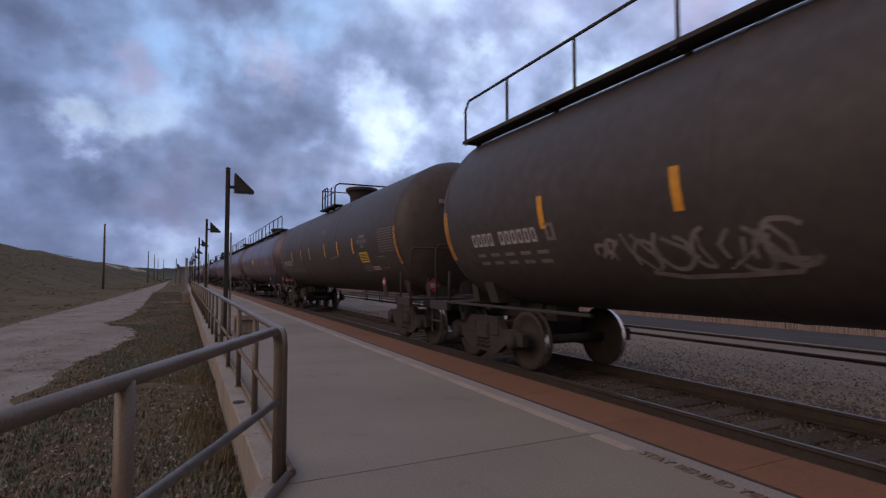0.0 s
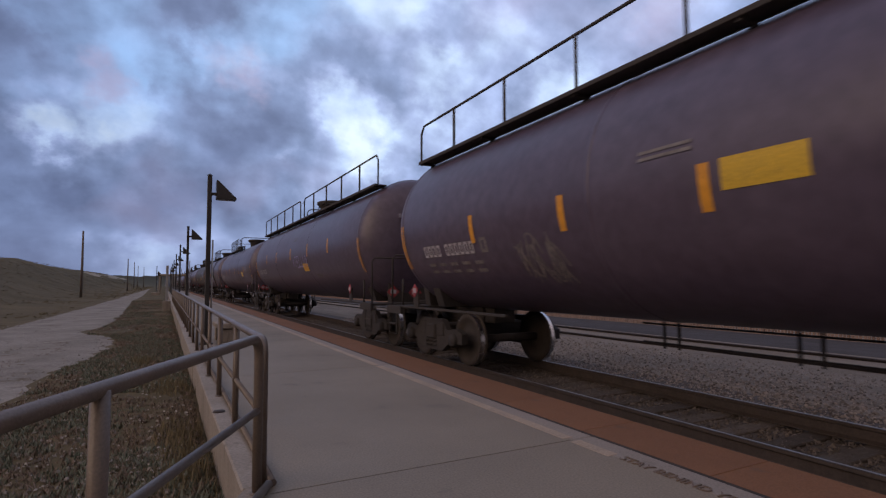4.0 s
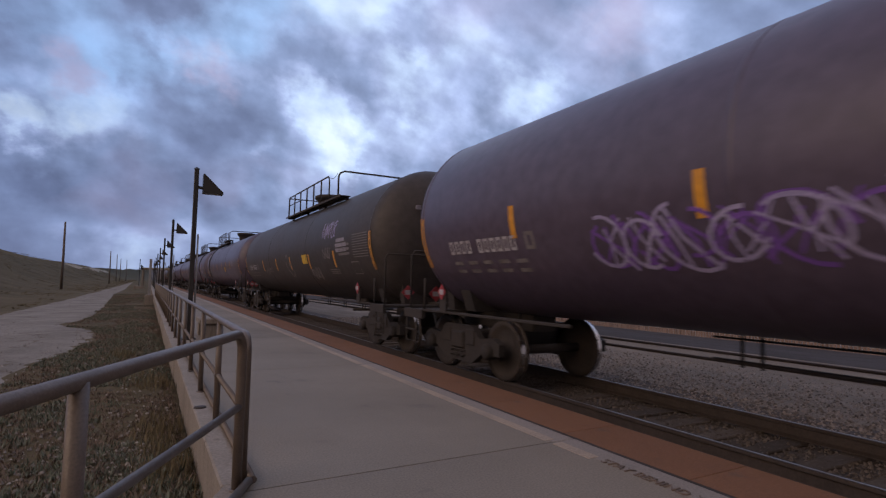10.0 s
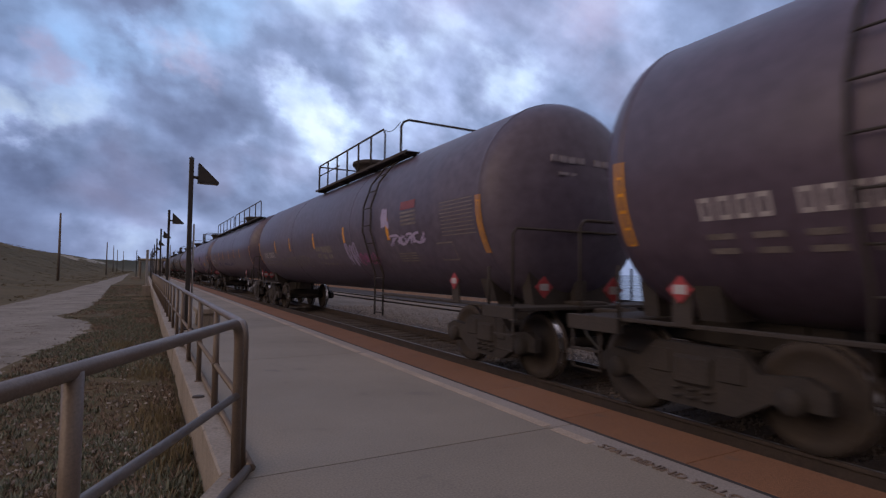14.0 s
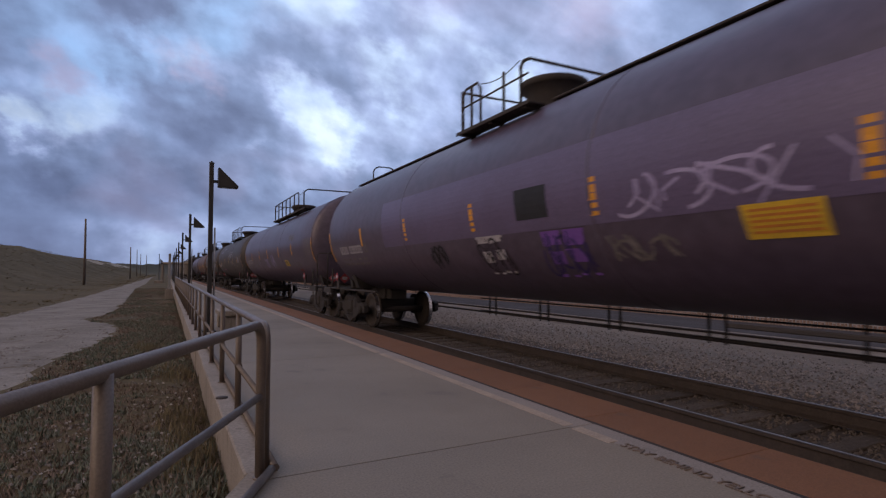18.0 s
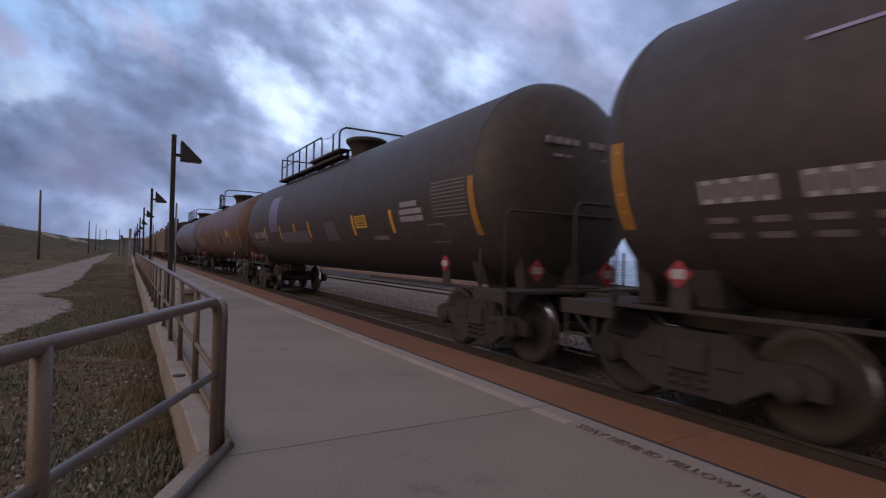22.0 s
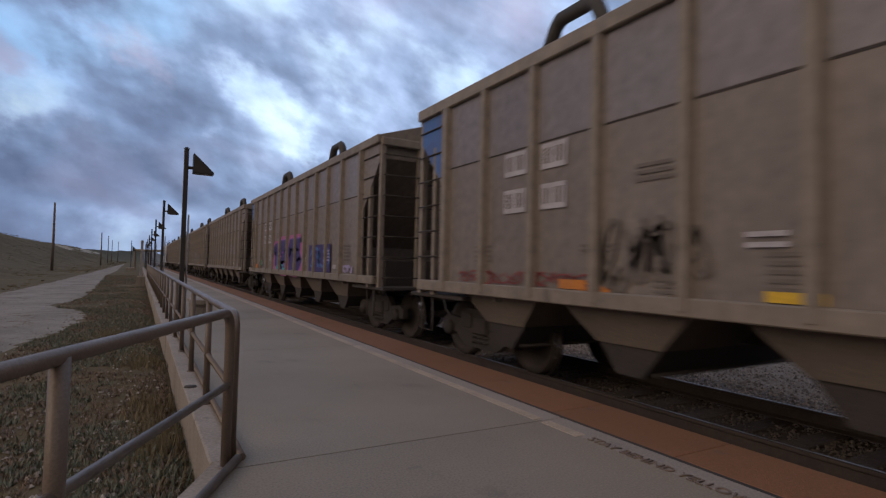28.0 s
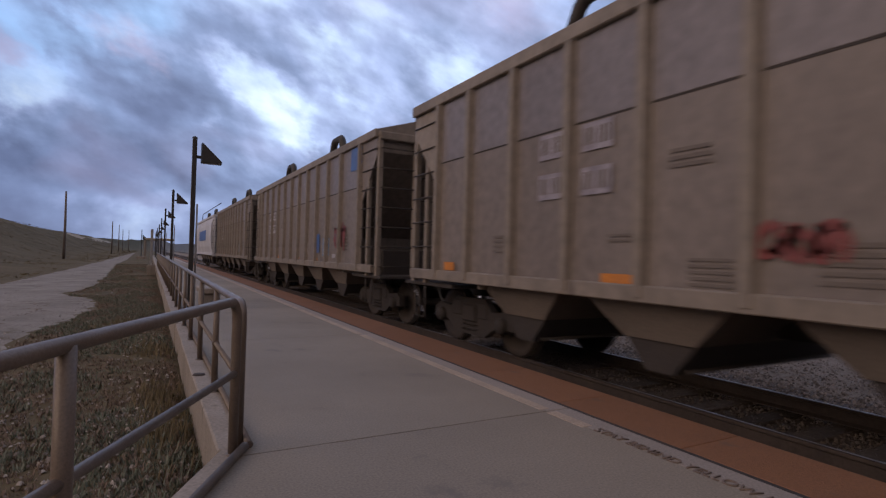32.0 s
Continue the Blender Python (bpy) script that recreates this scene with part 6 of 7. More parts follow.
# rear end and height of the three pale stencil bars
BARS = {"C": (-6.15, 0.0), "E": (-6.75, 0.02), "F": (-6.9, 0.3), "G": (-6.55, 0.12), "H": (-6.03, 0.13), "M": (-6.66, 0.0), "N": (-6.31, -0.07)}
TANKS = {
    "A": ("tank_black", "long table", "black tank car with a long roof walkway and pale looping graffiti", [
        ("scrawl", "dim", 3.9, 4.25, 1.62, 1.86, (0.06, 3, 2)), ("scrawl", "dim", 1.9, 3.75, 1.50, 1.92, (0.06, 31, 5)), ("stroke", "dim", 0.045, [(3.6, 1.50), (3.2, 1.45), (2.6, 1.47), (2.1, 1.50), (1.95, 1.6), (2.3, 1.6)])]),
    "B": ("tank_black", "short rails placards table", "plain black tank car with yellow reflective strips", [
        ("words", "pale", "LIQUEFIED", -4.82, -5.45, 2.43, 2.52), ("words", "pale", "PETROLEUM", -4.76, -5.50, 2.31, 2.40), ("words", "pale", "GAS", -5.02, -5.27, 2.19, 2.28), ("lines", "dim", -0.78, -1.1, 2.81, 2.97, 3), ("scrawl", "dim", 2.6, 5.0, 1.6, 1.76, (0.025, 4, 8)), ("patch", "label", -5.44, -4.77, 1.82, 2.08), ("lines", "black", -5.38, -4.83, 1.85, 2.05, 5), ("lines", "dim", -5.4, -4.76, 1.58, 1.76, 4), ("patch", "white", -5.98, -5.45, 1.62, 1.71), ("lines", "red", -5.94, -5.49, 1.635, 1.695, 2), ("stroke", "dim", 0.03, [(-1.7, 2.02), (-2.75, 2.06)])]),
    "C": ("tank_dark", "long rails placards table", "faded black tank car with a long roof walkway and yellow label", [
        ("patch", "label", 0.34, 1.04, 2.23, 2.50), ("scrawl", "dim", -1.3, -0.4, 1.82, 2.13, (0.045, 5, 4)), ("scrawl", "dim", -2.75, -1.7, 1.63, 1.95, (0.05, 6, 4)), ("scrawl", "dim", -4.2, -3.3, 1.6, 1.95, (0.05, 7, 3)), ("scrawl", "dim", 3.2, 4.2, 1.45, 2.1, (0.035, 8, 5)), ("lines", "dim", 1.3, 1.9, 2.62, 2.75, 2), ("stroke", "dim", 0.035, [(-1.9, 2.15), (-3.2, 2.2)])]),
    "D": ("tank_dark", "long high placards", "purple-black tank car with white spray tag over a yellow label", [
        ("patch", "label", -2.65, -1.99, 1.88, 2.13), ("lines", "orange", -2.6, -2.05, 1.90, 2.11, 6), ("tag", "lilac", 0.035, "*TELLUX", -0.48, -2.76, 2.03, 2.40), ("lines", "dim", -3.95, -3.3, 1.64, 1.78, 3), ("lines", "dim", -1.0, -0.6, 2.95, 3.1, 3)]),
    "E": ("tank_dark", "table placards", "purple-black tank car with a long service platform", [
        ("patch", "label", -5.0, -4.46, 1.91, 2.18), ("scrawl", "dim", -4.2, 0.5, 1.60, 1.85, (0.02, 9, 9)), ("lines", "dim", -7.0, -6.2, 2.08, 2.18, 1)]),
    "F": ("tank_dark", "rails placards table ladder rust", "faded black tank car with lilac graffiti along its flank", [
        ("scrawl", "violet", 0.2, 4.4, 1.64, 2.2, (0.05, 12, 9)), ("scrawl", "lilac", 0.2, 4.5, 1.62, 2.24, (0.05, 10, 9)), ("scrawl", "lilac", -1.95, -0.8, 1.58, 2.05, (0.045, 11, 4)), ("scrawl", "green", -3.9, -3.1, 1.98, 2.3, (0.10, 13, 3)), ("patch", "label", -3.52, -3.04, 1.68, 1.95), ("lines", "black", -3.48, -3.08, 1.71, 1.92, 5), ("patch", "dim", -7.05, -6.24, 1.90, 2.01), ("lines", "dim", -5.55, -5.05, 1.70, 1.86, 3), ("lines", "dim", -6.65, -5.85, 1.68, 1.85, 4)]),
    "G": ("tank_black", "low placards table rails outlet4.9", "black tank car with looping graffiti and a yellow label", [
        ("patch", "label", -2.87, -2.31, 1.98, 2.25), ("stroke", "dim", 0.07, [(-0.1, 2.0), (-0.15, 2.3), (-0.35, 2.3), (-0.55, 1.95), (-0.7, 1.65), (-0.5, 1.6), (-0.25, 1.8), (-0.1, 2.0)]), ("stroke", "dim", 0.06, [(-0.5, 2.05), (-0.7, 2.0), (-0.85, 1.7), (-0.7, 1.6)]), ("scrawl", "dim", -3.9, -3.05, 1.52, 1.85, (0.06, 14, 4)), ("scrawl", "lilac", -5.7, -4.55, 2.58, 3.05, (0.05, 15, 5)), ("scrawl", "dim", -5.25, -4.6, 2.05, 2.36, (0.05, 16, 3)), ("lines", "dim", -6.75, -5.95, 2.08, 2.42, 3), ("lines", "dim", -5.65, -4.9, 1.66, 1.80, 3), ("scrawl", "dim", 2.3, 3.6, 1.7, 1.95, (0.04, 17, 4))]),
    "H": ("tank_dark", "placards table ladder_rear", "purple-black tank car with a yellow warning label", [
        ("patch", "label", -2.72, -2.14, 1.93, 2.20), ("lines", "orange", -2.66, -2.2, 1.96, 2.17, 5), ("stroke", "dim", 0.035, [(-3.45, 2.18), (-5.4, 2.2)]), ("scrawl", "dim", 2.6, 4.0, 1.45, 1.75, (0.035, 18, 5))]),
    "I": ("tank_grey", "placards table ladder", "dusty grey tank car with faded graffiti and a white notice", [
        ("bubble", "dim", -1.2, 0.25, 1.60, 2.10, (19, 3)), ("scrawl", "lilac", -2.96, -2.3, 1.58, 2.10, (0.06, 20, 4)), ("scrawl", "pink", -4.05, -3.0, 1.6, 1.88, (0.03, 21, 5)), ("scrawl", "lilac", -4.95, -4.64, 2.28, 2.70, (0.09, 22, 3)), ("patch", "redpanel", -6.15, -5.55, 2.58, 2.73), ("lines", "dim", -6.17, -5.55, 2.28, 2.56, 4), ("scrawl", "lilac", -6.4, -5.0, 1.95, 2.14, (0.06, 23, 4)), ("lines", "dim", -5.9, -5.15, 1.64, 1.82, 4), ("scrawl", "dim", 1.0, 5.0, 1.55, 1.9, (0.04, 24, 9))]),
    "J": ("tank_dark", "long rails placards", "dark tank car with a roof walkway and bright yellow strips", [
        ("scrawl", "navy", 2.7, 4.25, 1.68, 1.90, (0.05, 25, 5)), ("scrawl", "navy", -2.0, 1.5, 1.70, 1.85, (0.04, 26, 4)), ("lines", "dim", 4.7, 7.1, 1.70, 1.86, 2)]),
    "K": ("tank_dark", "short strip placards table rails", "faded purple-black tank car with white and violet bubble graffiti", [
        ("patch", "tank_patch", -6.0, 3.7, 1.98, 2.92), ("bubble", "white", -0.77, -0.08, 1.36, 1.98, (27, 2)), ("scrawl", "black", -0.77, -0.08, 1.36, 1.98, (0.03, 60, 3)), ("bubble", "violet", -2.42, -1.62, 1.38, 1.96, (28, 2)), ("scrawl", "navy", -2.4, -1.6, 1.38, 1.96, (0.04, 61, 3)), ("scrawl", "lilac", -5.1, -3.0, 2.0, 2.42, (0.05, 29, 4)), ("patch", "label", -4.97, -4.33, 1.72, 2.0), ("lines", "orange", -4.92, -4.38, 1.75, 1.97, 5), ("patch", "black", -1.91, -1.25, 2.13, 2.53), ("scrawl", "black", 1.0, 1.6, 1.5, 1.9, (0.05, 30, 3)), ("scrawl", "dim", -3.6, -2.8, 1.55, 1.85, (0.04, 32, 3))]),
    "L": ("tank_dark", "placards table rails", "purple-black tank car with white spray tags and a yellow label", [
        ("scrawl", "dim", 3.75, 4.35, 1.63, 2.08, (0.04, 33, 4)), ("scrawl", "lilac", 0.6, 1.3, 1.62, 2.10, (0.045, 34, 5)), ("scrawl", "lilac", -1.0, -0.35, 1.64, 2.22, (0.05, 35, 4)), ("patch", "label", -3.86, -3.22, 1.70, 1.92), ("lines", "black", -3.8, -3.27, 1.72, 1.90, 5), ("scrawl", "dim", -5.3, -4.6, 2.62, 2.85, (0.05, 36, 4)), ("lines", "dim", -5.9, -5.2, 1.68, 1.84, 3), ("patch", "redpanel", -5.65, -5.16, 1.48, 1.57)]),
    "M": ("tank_black", "placards table rails legs4.5", "black tank car with a white looping spray tag", [
        ("scrawl", "white", -2.95, -0.45, 2.45, 2.98, (0.035, 37, 7)), ("stroke", "white", 0.035, [(-1.1, 2.45), (-1.35, 2.38), (-1.3, 2.25), (-1.6, 2.2), (-1.85, 2.02), (-1.95, 2.18)]), ("patch", "dim", -2.73, -2.1, 1.97, 2.25), ("patch", "dim", -3.74, -3.37, 1.89, 2.10), ("lines", "dim", -4.1, -3.5, 1.74, 1.84, 2), ("patch", "dim", -5.21, -4.75, 1.81, 1.93), ("scrawl", "pink", 3.3, 4.8, 1.60, 1.74, (0.03, 38, 8)), ("stroke", "lilac", 0.03, [(6.2, 3.05), (4.6, 3.08), (4.2, 3.2), (2.6, 3.3)])]),
    "N": ("tank_black", "low placards table", "black tank car with a purple repaint patch and yellow label", [
        ("patch", "tank_patch", 3.3, 4.4, 2.08, 3.2), ("patch", "label", -3.92, -3.33, 1.97, 2.22), ("lines", "black", -3.87, -3.38, 2.0, 2.2, 5), ("patch", "tank_grey", -2.06, -1.29, 1.74, 2.16), ("patch", "tank_grey", 0.2, 3.0, 1.72, 2.02), ("patch", "dim", -4.78, -4.07, 1.72, 1.80)]),
    "O": ("tank_brown", "short tall low placards rails outlet4.1", "rust brown tank car with yellow strips and label", [
        ("patch", "label", -4.89, -4.23, 2.11, 2.38), ("lines", "orange", -4.84, -4.28, 2.13, 2.36, 7), ("patch", "tank_black", -2.46, -1.9, 1.76, 2.1), ("lines", "dim", -4.08, -3.47, 1.98, 2.18, 5), ("scrawl", "dim", 2.2, 3.6, 1.55, 1.75, (0.02, 39, 6)), ("stroke", "dim", 0.02, [(-0.3, 2.75), (-0.8, 2.8)])]),
    "P": ("tank_grey", "placards table", "grey-black tank car covered in pale graffiti", [
        ("scrawl", "dim", -3.0, 5.0, 1.6, 2.2, (0.05, 40, 12)), ("patch", "dim", -5.2, -4.2, 1.9, 2.55), ("scrawl", "violet", -3.5, -1.5, 1.7, 2.1, (0.06, 41, 3))]),
}
COMMON = [("patch", "teal_blue", -3.72, -3.16, 1.38, 1.83), ("lines", "white", -3.68, -3.20, 1.40, 1.81, 8), ("patch", "white", -1.69, -1.28, 1.42, 1.72), ("patch", "hop_grey", -1.66, -1.31, 1.445, 1.695), ("patch", "hop_dark", -1.63, -1.34, 1.56, 1.68), ("lines", "white", -1.63, -1.34, 1.46, 1.54, 2), ("patch", "white", -0.65, -0.37, 1.59, 1.70), ("patch", "white", -4.26, -4.02, 1.33, 1.43), ("patch", "orange", -0.70, -0.22, 1.19, 1.31), ("patch", "orange", -2.68, -2.25, 1.19, 1.30), ("patch", "orange", 2.2, 2.68, 1.2, 1.32),
          ("lines", "faint", 0.3, 0.7, 1.30, 1.62, 5), ("lines", "faint", 1.3, 1.7, 1.24, 1.5, 5), ("lines", "faint", 4.2, 4.6, 1.5, 1.75, 4), ("lines", "faint", 2.1, 2.6, 1.62, 1.72, 2), ("lines", "faint", 1.5, 1.9, 2.25, 2.45, 3), ("lines", "faint", -3.5, -3.0, 1.24, 1.34, 2), ("lines", "faint", -5.2, -4.8, 1.5, 1.9, 5)]


def plates(material, rows, shift=0.0):
    out = []
    for z in rows:
        for y in (3.52, 2.82):
            out += [("patch", material, y + shift, y + shift + 0.42, z, z + 0.29), ("bars", "faint", y + shift + 0.03, y + shift + 0.20, z + 0.06, z + 0.24, 3), ("bars", "faint", y + shift + 0.24, y + shift + 0.40, z + 0.06, z + 0.24, 3)]
    return out


HOPPERS = {
    "Q": ("hop_black", "railing dense", "black covered hopper car with white block marks and lilac graffiti", [
        ("patch", "redpanel", -6.15, -5.55, 2.72, 3.75), ("bars", "white", -2.76, -2.23, 2.85, 3.42, 1), ("bars", "white", -3.63, -3.08, 2.85, 3.42, 1), ("bars", "white", -4.45, -3.95, 2.85, 3.42, 1), ("bars", "white", -5.32, -4.82, 2.85, 3.42, 1),
        ("patch", "wash", -0.6, 4.45, 1.24, 2.16), ("stroke", "violet", 0.10, [(4.4, 1.28), (3.2, 1.26), (2.0, 1.28), (1.0, 1.26), (-0.5, 1.28)]), ("tag", "hop_black", 0.06, "RKEX", 4.35, -0.4, 1.34, 2.10), ("tag", "violet", 0.05, "EBXK", 4.2, -0.3, 1.40, 2.02), ("scrawl", "hop_black", -0.4, 4.3, 1.3, 2.12, (0.03, 43, 7)), ("patch", "hop_black", 3.62, 3.86, 1.24, 1.60), ("patch", "hop_black", 1.75, 1.9, 1.50, 2.16), ("scrawl", "lilac", 5.75, 6.1, 2.5, 3.3, (0.06, 44, 2)), ("scrawl", "violet", 4.6, 5.0, 1.85, 2.2, (0.08, 45, 2)),
        ("tag", "wash", 0.07, "BUORO", -0.75, -4.2, 1.28, 2.15), ("scrawl", "violet", -5.0, -0.9, 1.5, 2.0, (0.07, 47, 5)), ("stroke", "white", 0.03, [(-4.35, 1.45), (-4.4, 1.80), (-5.3, 1.80), (-5.3, 1.45), (-4.35, 1.45)]), ("patch", "orange", 4.62, 5.0, 1.27, 1.42), ("patch", "orange", 2.93, 3.38, 1.24, 1.34), ("patch", "orange", 1.16, 1.6, 1.24, 1.34), ("patch", "orange", -1.1, -0.6, 1.26, 1.4), ("patch", "orange", -4.8, -4.2, 1.26, 1.5), ("bars", "white", 3.85, 4.3, 2.68, 2.84, 2), ("bars", "white", 3.15, 3.55, 2.68, 2.84, 2), ("bars", "white", 3.15, 3.5, 2.30, 2.45, 2)]),
    "R": ("hop_grey", "ahead", "dusty grey covered hopper car with blue corner and dark smears", COMMON + plates("white", (2.58, 2.12)) + [("tri", "blue", 0, 0, 0, 0), ("scrawl", "faint", 1.2, 2.3, 1.25, 1.95, (0.10, 48, 5)), ("scrawl", "redpanel", 2.4, 5.0, 1.24, 1.42, (0.025, 49, 9)), ("patch", "orange", 2.5, 2.9, 1.24, 1.34), ("lines", "white", 0.55, 0.85, 1.62, 1.78, 2), ("patch", "label", 0.3, 0.7, 1.24, 1.32)]),
    "S": ("hop_grey", "ahead", "dusty grey covered hopper car with pink and navy number graffiti", COMMON + plates("white", (2.58, 2.12)) + [("tri", "blue", 0, 0, 0, 0), ("patch", "pink", -1.5, 2.3, 1.25, 2.02), ("tag", "pink", 0.62, "1", 2.42, 1.38, 1.34, 1.98), ("tag", "pink", 0.62, "2", 1.52, 0.32, 1.34, 1.98), ("tag", "pink", 0.62, "5", 0.42, -1.4, 1.34, 1.98), ("stroke", "pink", 0.30, [(2.6, 1.30), (2.2, 1.28), (0.5, 1.26), (-1.4, 1.28)]), ("tag", "violet", 0.42, "1", 2.42, 1.38, 1.34, 1.98), ("tag", "violet", 0.42, "2", 1.52, 0.32, 1.34, 1.98), ("tag", "violet", 0.42, "5", 0.42, -1.4, 1.34, 1.98), ("tag", "navy", 0.35, "1", 2.42, 1.38, 1.34, 1.98), ("tag", "navy", 0.35, "2", 1.52, 0.32, 1.34, 1.98), ("tag", "navy", 0.35, "5", 0.42, -1.4, 1.34, 1.98), ("stroke", "blue", 0.13, [(1.75, 1.3), (1.78, 1.5), (1.76, 1.75)]), ("patch", "violet", 0.55, 0.85, 1.3, 1.45), ("stroke", "teal", 0.09, [(1.9, 1.28), (1.7, 1.30), (1.5, 1.26)]), ("stroke", "teal", 0.07, [(1.1, 1.37), (0.9, 1.36)]), ("stroke", "teal", 0.09, [(1.0, 1.26), (0.7, 1.25)]), ("patch", "navy", -3.9, -2.05, 1.24, 1.93), ("scrawl", "blue", -3.8, -2.15, 1.32, 1.85, (0.10, 51, 4)), ("lines", "lilac", -3.83, -3.44, 1.5, 1.8, 4), ("scrawl", "white", 2.45, 2.95, 1.42, 1.92, (0.045, 52, 5)), ("patch", "green", 4.15, 4.4, 1.34, 1.52), ("patch", "white", 4.1, 4.16, 1.36, 1.45), ("patch", "orange", 5.0, 5.5, 1.24, 1.38), ("scrawl", "lilac", -5.45, -4.9, 1.26, 1.42, (0.06, 53, 3))]),
    "T": ("hop_grey", "", "dusty grey covered hopper car with large lilac spray letters", COMMON + plates("dim", (2.52, 2.10), 0.2) + [("tri", "hop_grey", 0, 0, 0, 0),
        ("stroke", "lilac_thin", 0.05, [(4.85, 2.0), (4.73, 1.85), (4.69, 1.65), (4.81, 1.50), (4.62, 1.58), (4.45, 1.60)]),
        ("stroke", "lilac_thin", 0.05, [(3.65, 2.05), (3.79, 1.98), (3.87, 1.8), (3.79, 1.58), (3.63, 1.50), (3.45, 1.58), (3.35, 1.78), (3.41, 1.97), (3.57, 2.06), (3.75, 2.03)]), ("stroke", "lilac_thin", 0.06, [(3.63, 2.28), (3.62, 2.05), (3.64, 1.82)]),
        ("stroke", "lilac_thin", 0.05, [(2.87, 2.05), (2.79, 1.75), (2.62, 1.57), (2.45, 1.61), (2.33, 1.66), (2.41, 1.85), (2.47, 2.06), (2.67, 2.04), (2.87, 2.03)]), ("stroke", "lilac_thin", 0.06, [(2.65, 1.92), (2.63, 1.75), (2.60, 1.58)]),
        ("stroke", "lilac_thin", 0.05, [(1.47, 2.0), (1.57, 2.02), (1.69, 2.09), (1.81, 2.06), (1.91, 1.93), (1.91, 1.78), (1.81, 1.70), (1.72, 1.72), (1.61, 1.84), (1.53, 1.86), (1.65, 1.72), (1.81, 1.55), (1.67, 1.58), (1.47, 1.68), (1.25, 1.71)]),
        ("stroke", "lilac_thin", 0.08, [(0.85, 2.1), (0.83, 1.98), (0.72, 1.82), (0.65, 1.70), (0.53, 1.84), (0.39, 2.0), (0.41, 2.1), (0.57, 2.1), (0.77, 2.02)]), ("stroke", "lilac_thin", 0.06, [(0.69, 1.70), (0.52, 1.68), (0.29, 1.58)]), ("tag", "lilac_thin", 0.06, "B", -0.19, -0.75, 1.68, 2.24), ("tag", "lilac_thin", 0.06, "L", -1.2, -1.7, 1.75, 2.25), ("tag", "lilac_thin", 0.06, "U", -2.18, -2.62, 1.66, 2.22), ("tag", "lilac_thin", 0.06, "R", -3.08, -3.56, 1.8, 2.25), ("tag", "lilac_thin", 0.06, "L", -4.0, -4.2, 1.85, 2.2), ("tag", "lilac_thin", 0.06, "Y", -4.25, -4.6, 1.5, 2.1),
        ("patch", "orange", 5.26, 5.67, 1.24, 1.36), ("stroke", "hop_dark", 0.06, [(-2.15, 1.45), (-2.3, 1.58), (-2.42, 1.45), (-2.3, 1.36), (-2.15, 1.45)]), ("tag", "hop_dark", 0.05, "T", -2.5, -2.85, 1.36, 1.6)]),
    "U": ("hop_grey", "", "dusty grey covered hopper car with white and green bubble graffiti", COMMON + plates("dim", (2.52,), 0.3) + [("tri", "blue", 0, 0, 0, 0), ("scrawl", "green", -1.9, -0.2, 1.24, 1.6, (0.16, 55, 4)), ("stroke", "green", 0.2, [(2.9, 1.9), (2.0, 1.5), (1.3, 2.0), (0.8, 2.1), (0.4, 1.6), (-0.2, 1.4), (-0.8, 1.35)]), ("tag", "black", 0.42, "KRT", 3.25, -0.75, 1.26, 2.02), ("tag", "wash_white", 0.30, "KRT", 3.25, -0.75, 1.26, 2.02), ("patch", "white", -1.22, -0.81, 1.42, 1.68), ("patch", "hop_black", -1.19, -0.84, 1.47, 1.65), ("lines", "blue", -2.4, -1.62, 1.55, 1.86, 4), ("patch", "orange", -2.16, -1.77, 1.23, 1.33), ("patch", "blue", -1.35, -1.25, 1.52, 1.70), ("patch", "violet", -2.9, -2.7, 2.35, 2.50), ("patch", "blue", 4.1, 4.24, 1.72, 1.92), ("patch", "blue", 4.3, 4.44, 1.28, 1.5), ("patch", "blue", 3.75, 3.88, 1.26, 1.4), ("patch", "orange", 5.44, 5.8, 1.24, 1.40)]),
    "V": ("hop_grey", "", "dusty grey covered hopper car with a red spray smear", COMMON + plates("pale", (2.58, 2.12), -0.26) + [("tri", "hop_grey", 0, 0, 0, 0), ("scrawl", "redpanel", 0.55, 1.1, 1.46, 1.76, (0.10, 56, 3)), ("patch", "orange", 5.6, 5.9, 1.24, 1.36), ("scrawl", "violet", -2.4, -1.85, 1.6, 2.06, (0.10, 58, 3)), ("scrawl", "blue", -2.6, -2.3, 1.5, 2.3, (0.05, 59, 3))]),
    "W": ("hop_grey", "ahead", "dusty grey covered hopper car with blue and red marks", COMMON + plates("white", (2.58, 2.12)) + [("patch", "blue", -2.9, -2.4, 1.45, 1.95), ("scrawl", "redpanel", -5.0, -4.2, 1.5, 2.2, (0.10, 57, 3)), ("tri", "hop_grey", 0, 0, 0, 0), ("patch", "blue", -6.0, -5.3, 3.3, 3.8)]),
    "X": ("hop_grey", "ahead", "dusty grey covered hopper car near the end of the train", COMMON + plates("white", (2.58, 2.12))),
    "Y": ("hop_white", "round", "white rounded covered hopper car at the end of the train", [("patch", "blue", -3.0, 3.0, 2.2, 3.0)]),
}


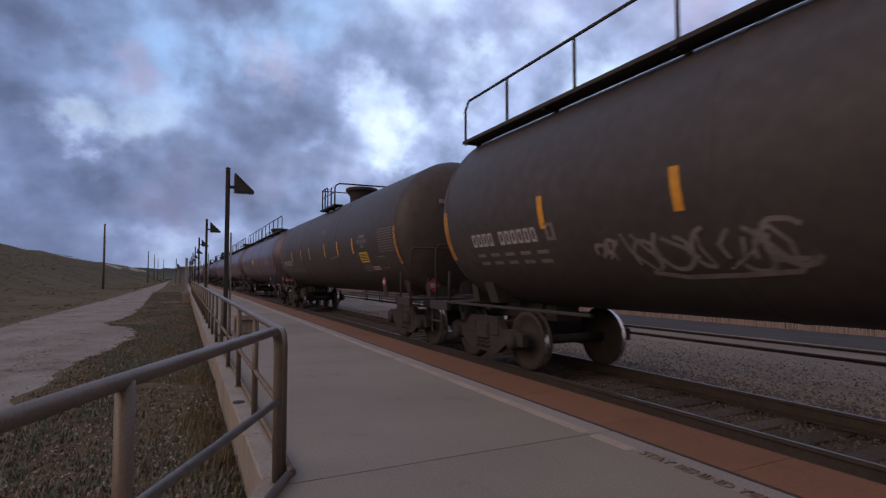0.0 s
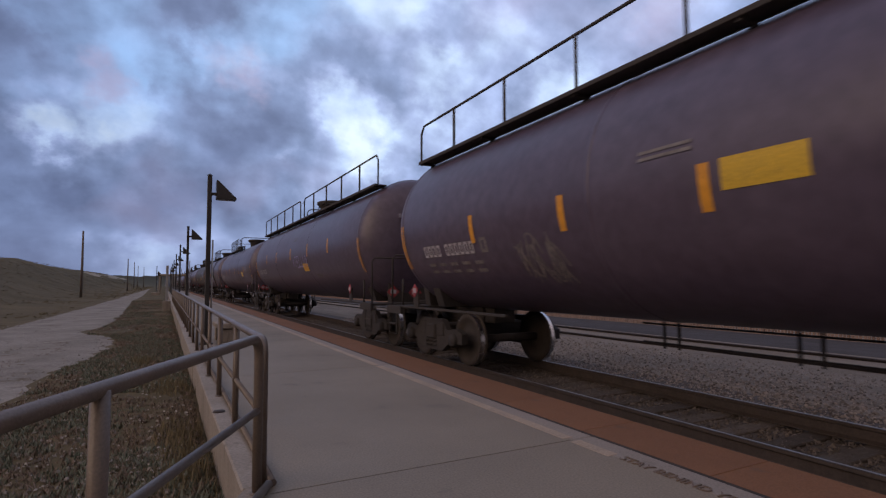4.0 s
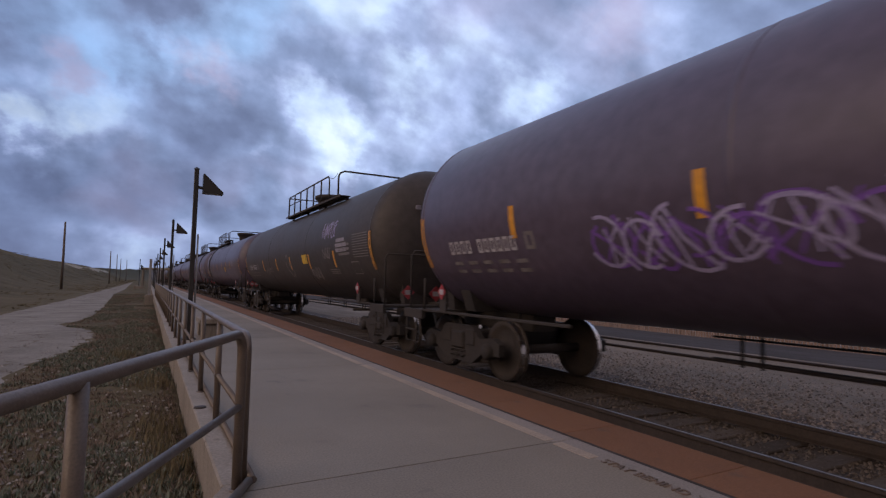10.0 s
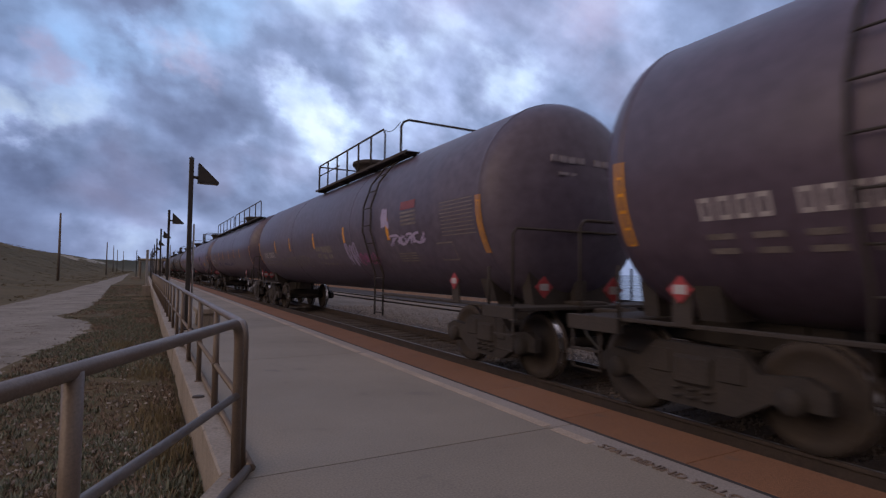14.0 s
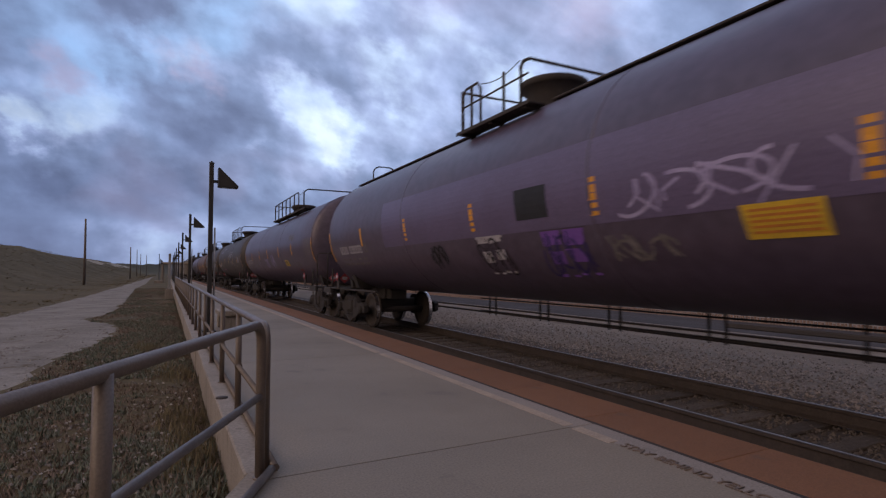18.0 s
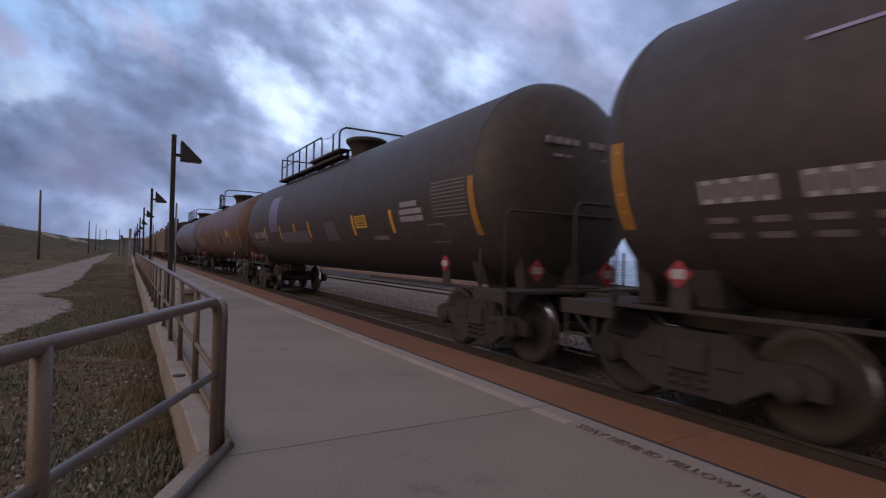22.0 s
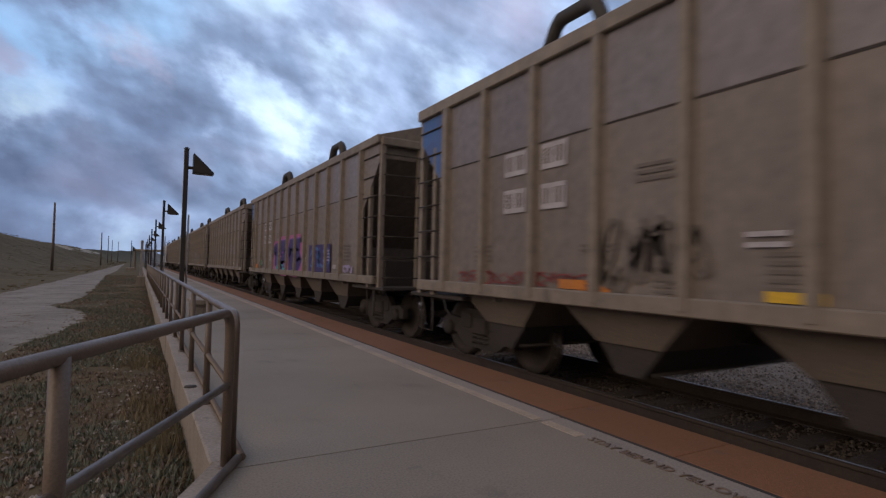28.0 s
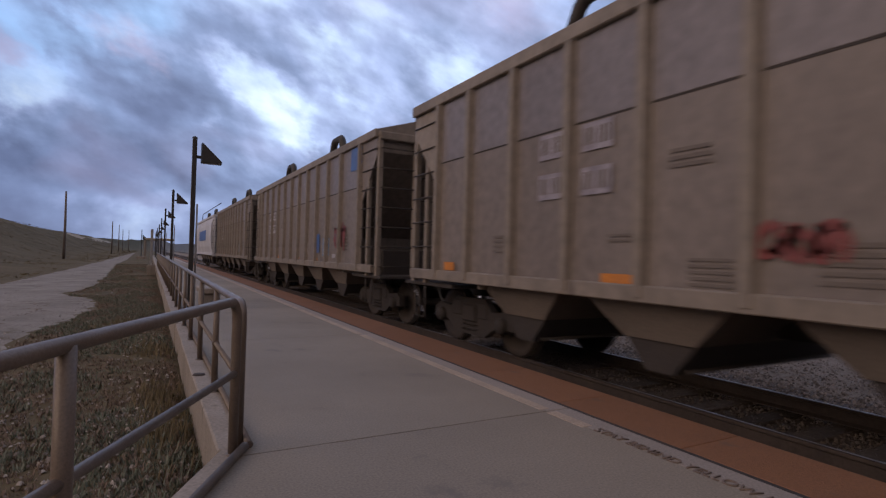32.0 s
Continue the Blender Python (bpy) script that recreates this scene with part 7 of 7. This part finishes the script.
def build_train():
    global R, ZC
    joins, cars = {}, []
    front = REAR["A"] + 1.16 - 18.2
    for key in REAR:
        tank = key in TANKS
        back = REAR[key] + (1.16 if tank else 1.50)
        pitch, mid = back - front, (back + front) / 2
        R, ZC = {"E": (1.53, 2.48), "G": (1.53, 2.48), "H": (1.54, 2.51), "L": (1.54, 2.51)}.get(key, (1.55, 2.53))
        if tank:
            paint, style, label, decals = TANKS[key]
            if key in BARS:
                y, up = BARS[key]
                decals = decals + [("patch", "pale", y + d, y + 0.82 - d / 2, z + up, z + up + 0.088) for z, d in ((2.08, 0.0), (2.20, 0.0), (2.325, 0.14))]
            car = build_tank(round(pitch, 2), paint, style, label, decals, STRIPES[key], DECKS[key], HEADS.get(key, 0.68))
        else:
            paint, style, label, decals = HOPPERS[key]
            car = build_hopper(round(pitch, 2), paint, label, decals, style)
        cars.append((car, mid))
        front = back
    return cars


CARS = build_train()


# ------------------------------------------------------------------ far things
def build_far():
    for x, y, z0, h in ((-8.95, 78, 0.2, 7.7), (-8.0, 152, 0.6, 7.0), (-9.4, 216, 1.2, 8.0), (-10.0, 262, 1.6, 7.6), (-8.2, 275, 0.5, 8.5)):
        p = thing("utility_pole", "weathered bare wooden utility pole on the dune", "utility pole", pose(x, y, ground_z(x, y) - 0.1), group="utility poles")
        hh = h + z0 - ground_z(x, y)
        part("shaft", Geo().tube([(0, 0, 0), (0.02, 0, hh * 0.5), (0.0, 0, hh)], [0.16, 0.135, 0.10], 9).mesh("shaft", "wood"), p)
    w = thing("white_post", "pale grey steel post on a concrete base", "post", pose(0.14, 36.0, -0.35))
    part("shaft", Geo().box(-0.07, 0.07, -0.07, 0.07, 0.5, 2.72, 0.01).mesh("shaft", "galv"), w)
    part("base", Geo().box(-0.22, 0.22, -0.25, 0.25, 0.0, 0.62, 0.03).mesh("base", "curb"), w)
    b = thing("lamp_plinth", "concrete plinth under the far lamp", "plinth", pose(-1.0, 88.0, -0.36))
    part("block", Geo().box(-0.6, 0.6, -0.8, 0.8, 0.0, 0.45, 0.03).mesh("block", "curb"), b)
    s = thing("platform_shelter", "small shelter with a flat tan roof at the platform's end", "shelter", pose(1.15, 98.0, 0.0))
    part("roof", Geo().box(-2.1, 2.3, -2.2, 2.2, 2.55, 2.85, 0.04).mesh("roof", "roof"), s)
    for x in (-1.8, 0.2, 2.0):
        for y in (-1.9, 1.9):
            part("column", shared("shelter_col", "column", "curb", lambda g: g.box(-0.12, 0.12, -0.12, 0.12, 0.0, 2.55, 0.02)), s, pose(x, y, 0))
    part("back_wall", Geo().box(-1.7, -1.55, -1.8, 1.8, 0.0, 2.3, 0.02).mesh("back_wall", "curb"), s)
    bl = thing("concrete_bench", "pale concrete bench block on the platform", "bench", pose(1.22, 12.9, 0.0))
    part("seat", Geo().box(-0.22, 0.22, -0.55, 0.55, 0.30, 0.42, 0.02).mesh("seat", "curb"), bl)
    for y in (-0.4, 0.4):
        part("leg", shared("bench_leg", "leg", "curb", lambda g: g.box(-0.18, 0.18, -0.08, 0.08, 0.0, 0.30, 0.02)), bl, pose(0, y, 0))


build_far()


def motions():
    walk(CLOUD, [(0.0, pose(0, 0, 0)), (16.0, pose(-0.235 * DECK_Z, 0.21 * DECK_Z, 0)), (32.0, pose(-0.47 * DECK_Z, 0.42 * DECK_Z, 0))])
    for car, mid in CARS:
        walk(car, [(t, pose(TRACK_X, mid - RUN[t], RAIL_Z)) for t in range(32)] + [(31.6, pose(TRACK_X, mid - 362.85, RAIL_Z)), (32.0, pose(TRACK_X, mid - 368.75, RAIL_Z))])


motions()
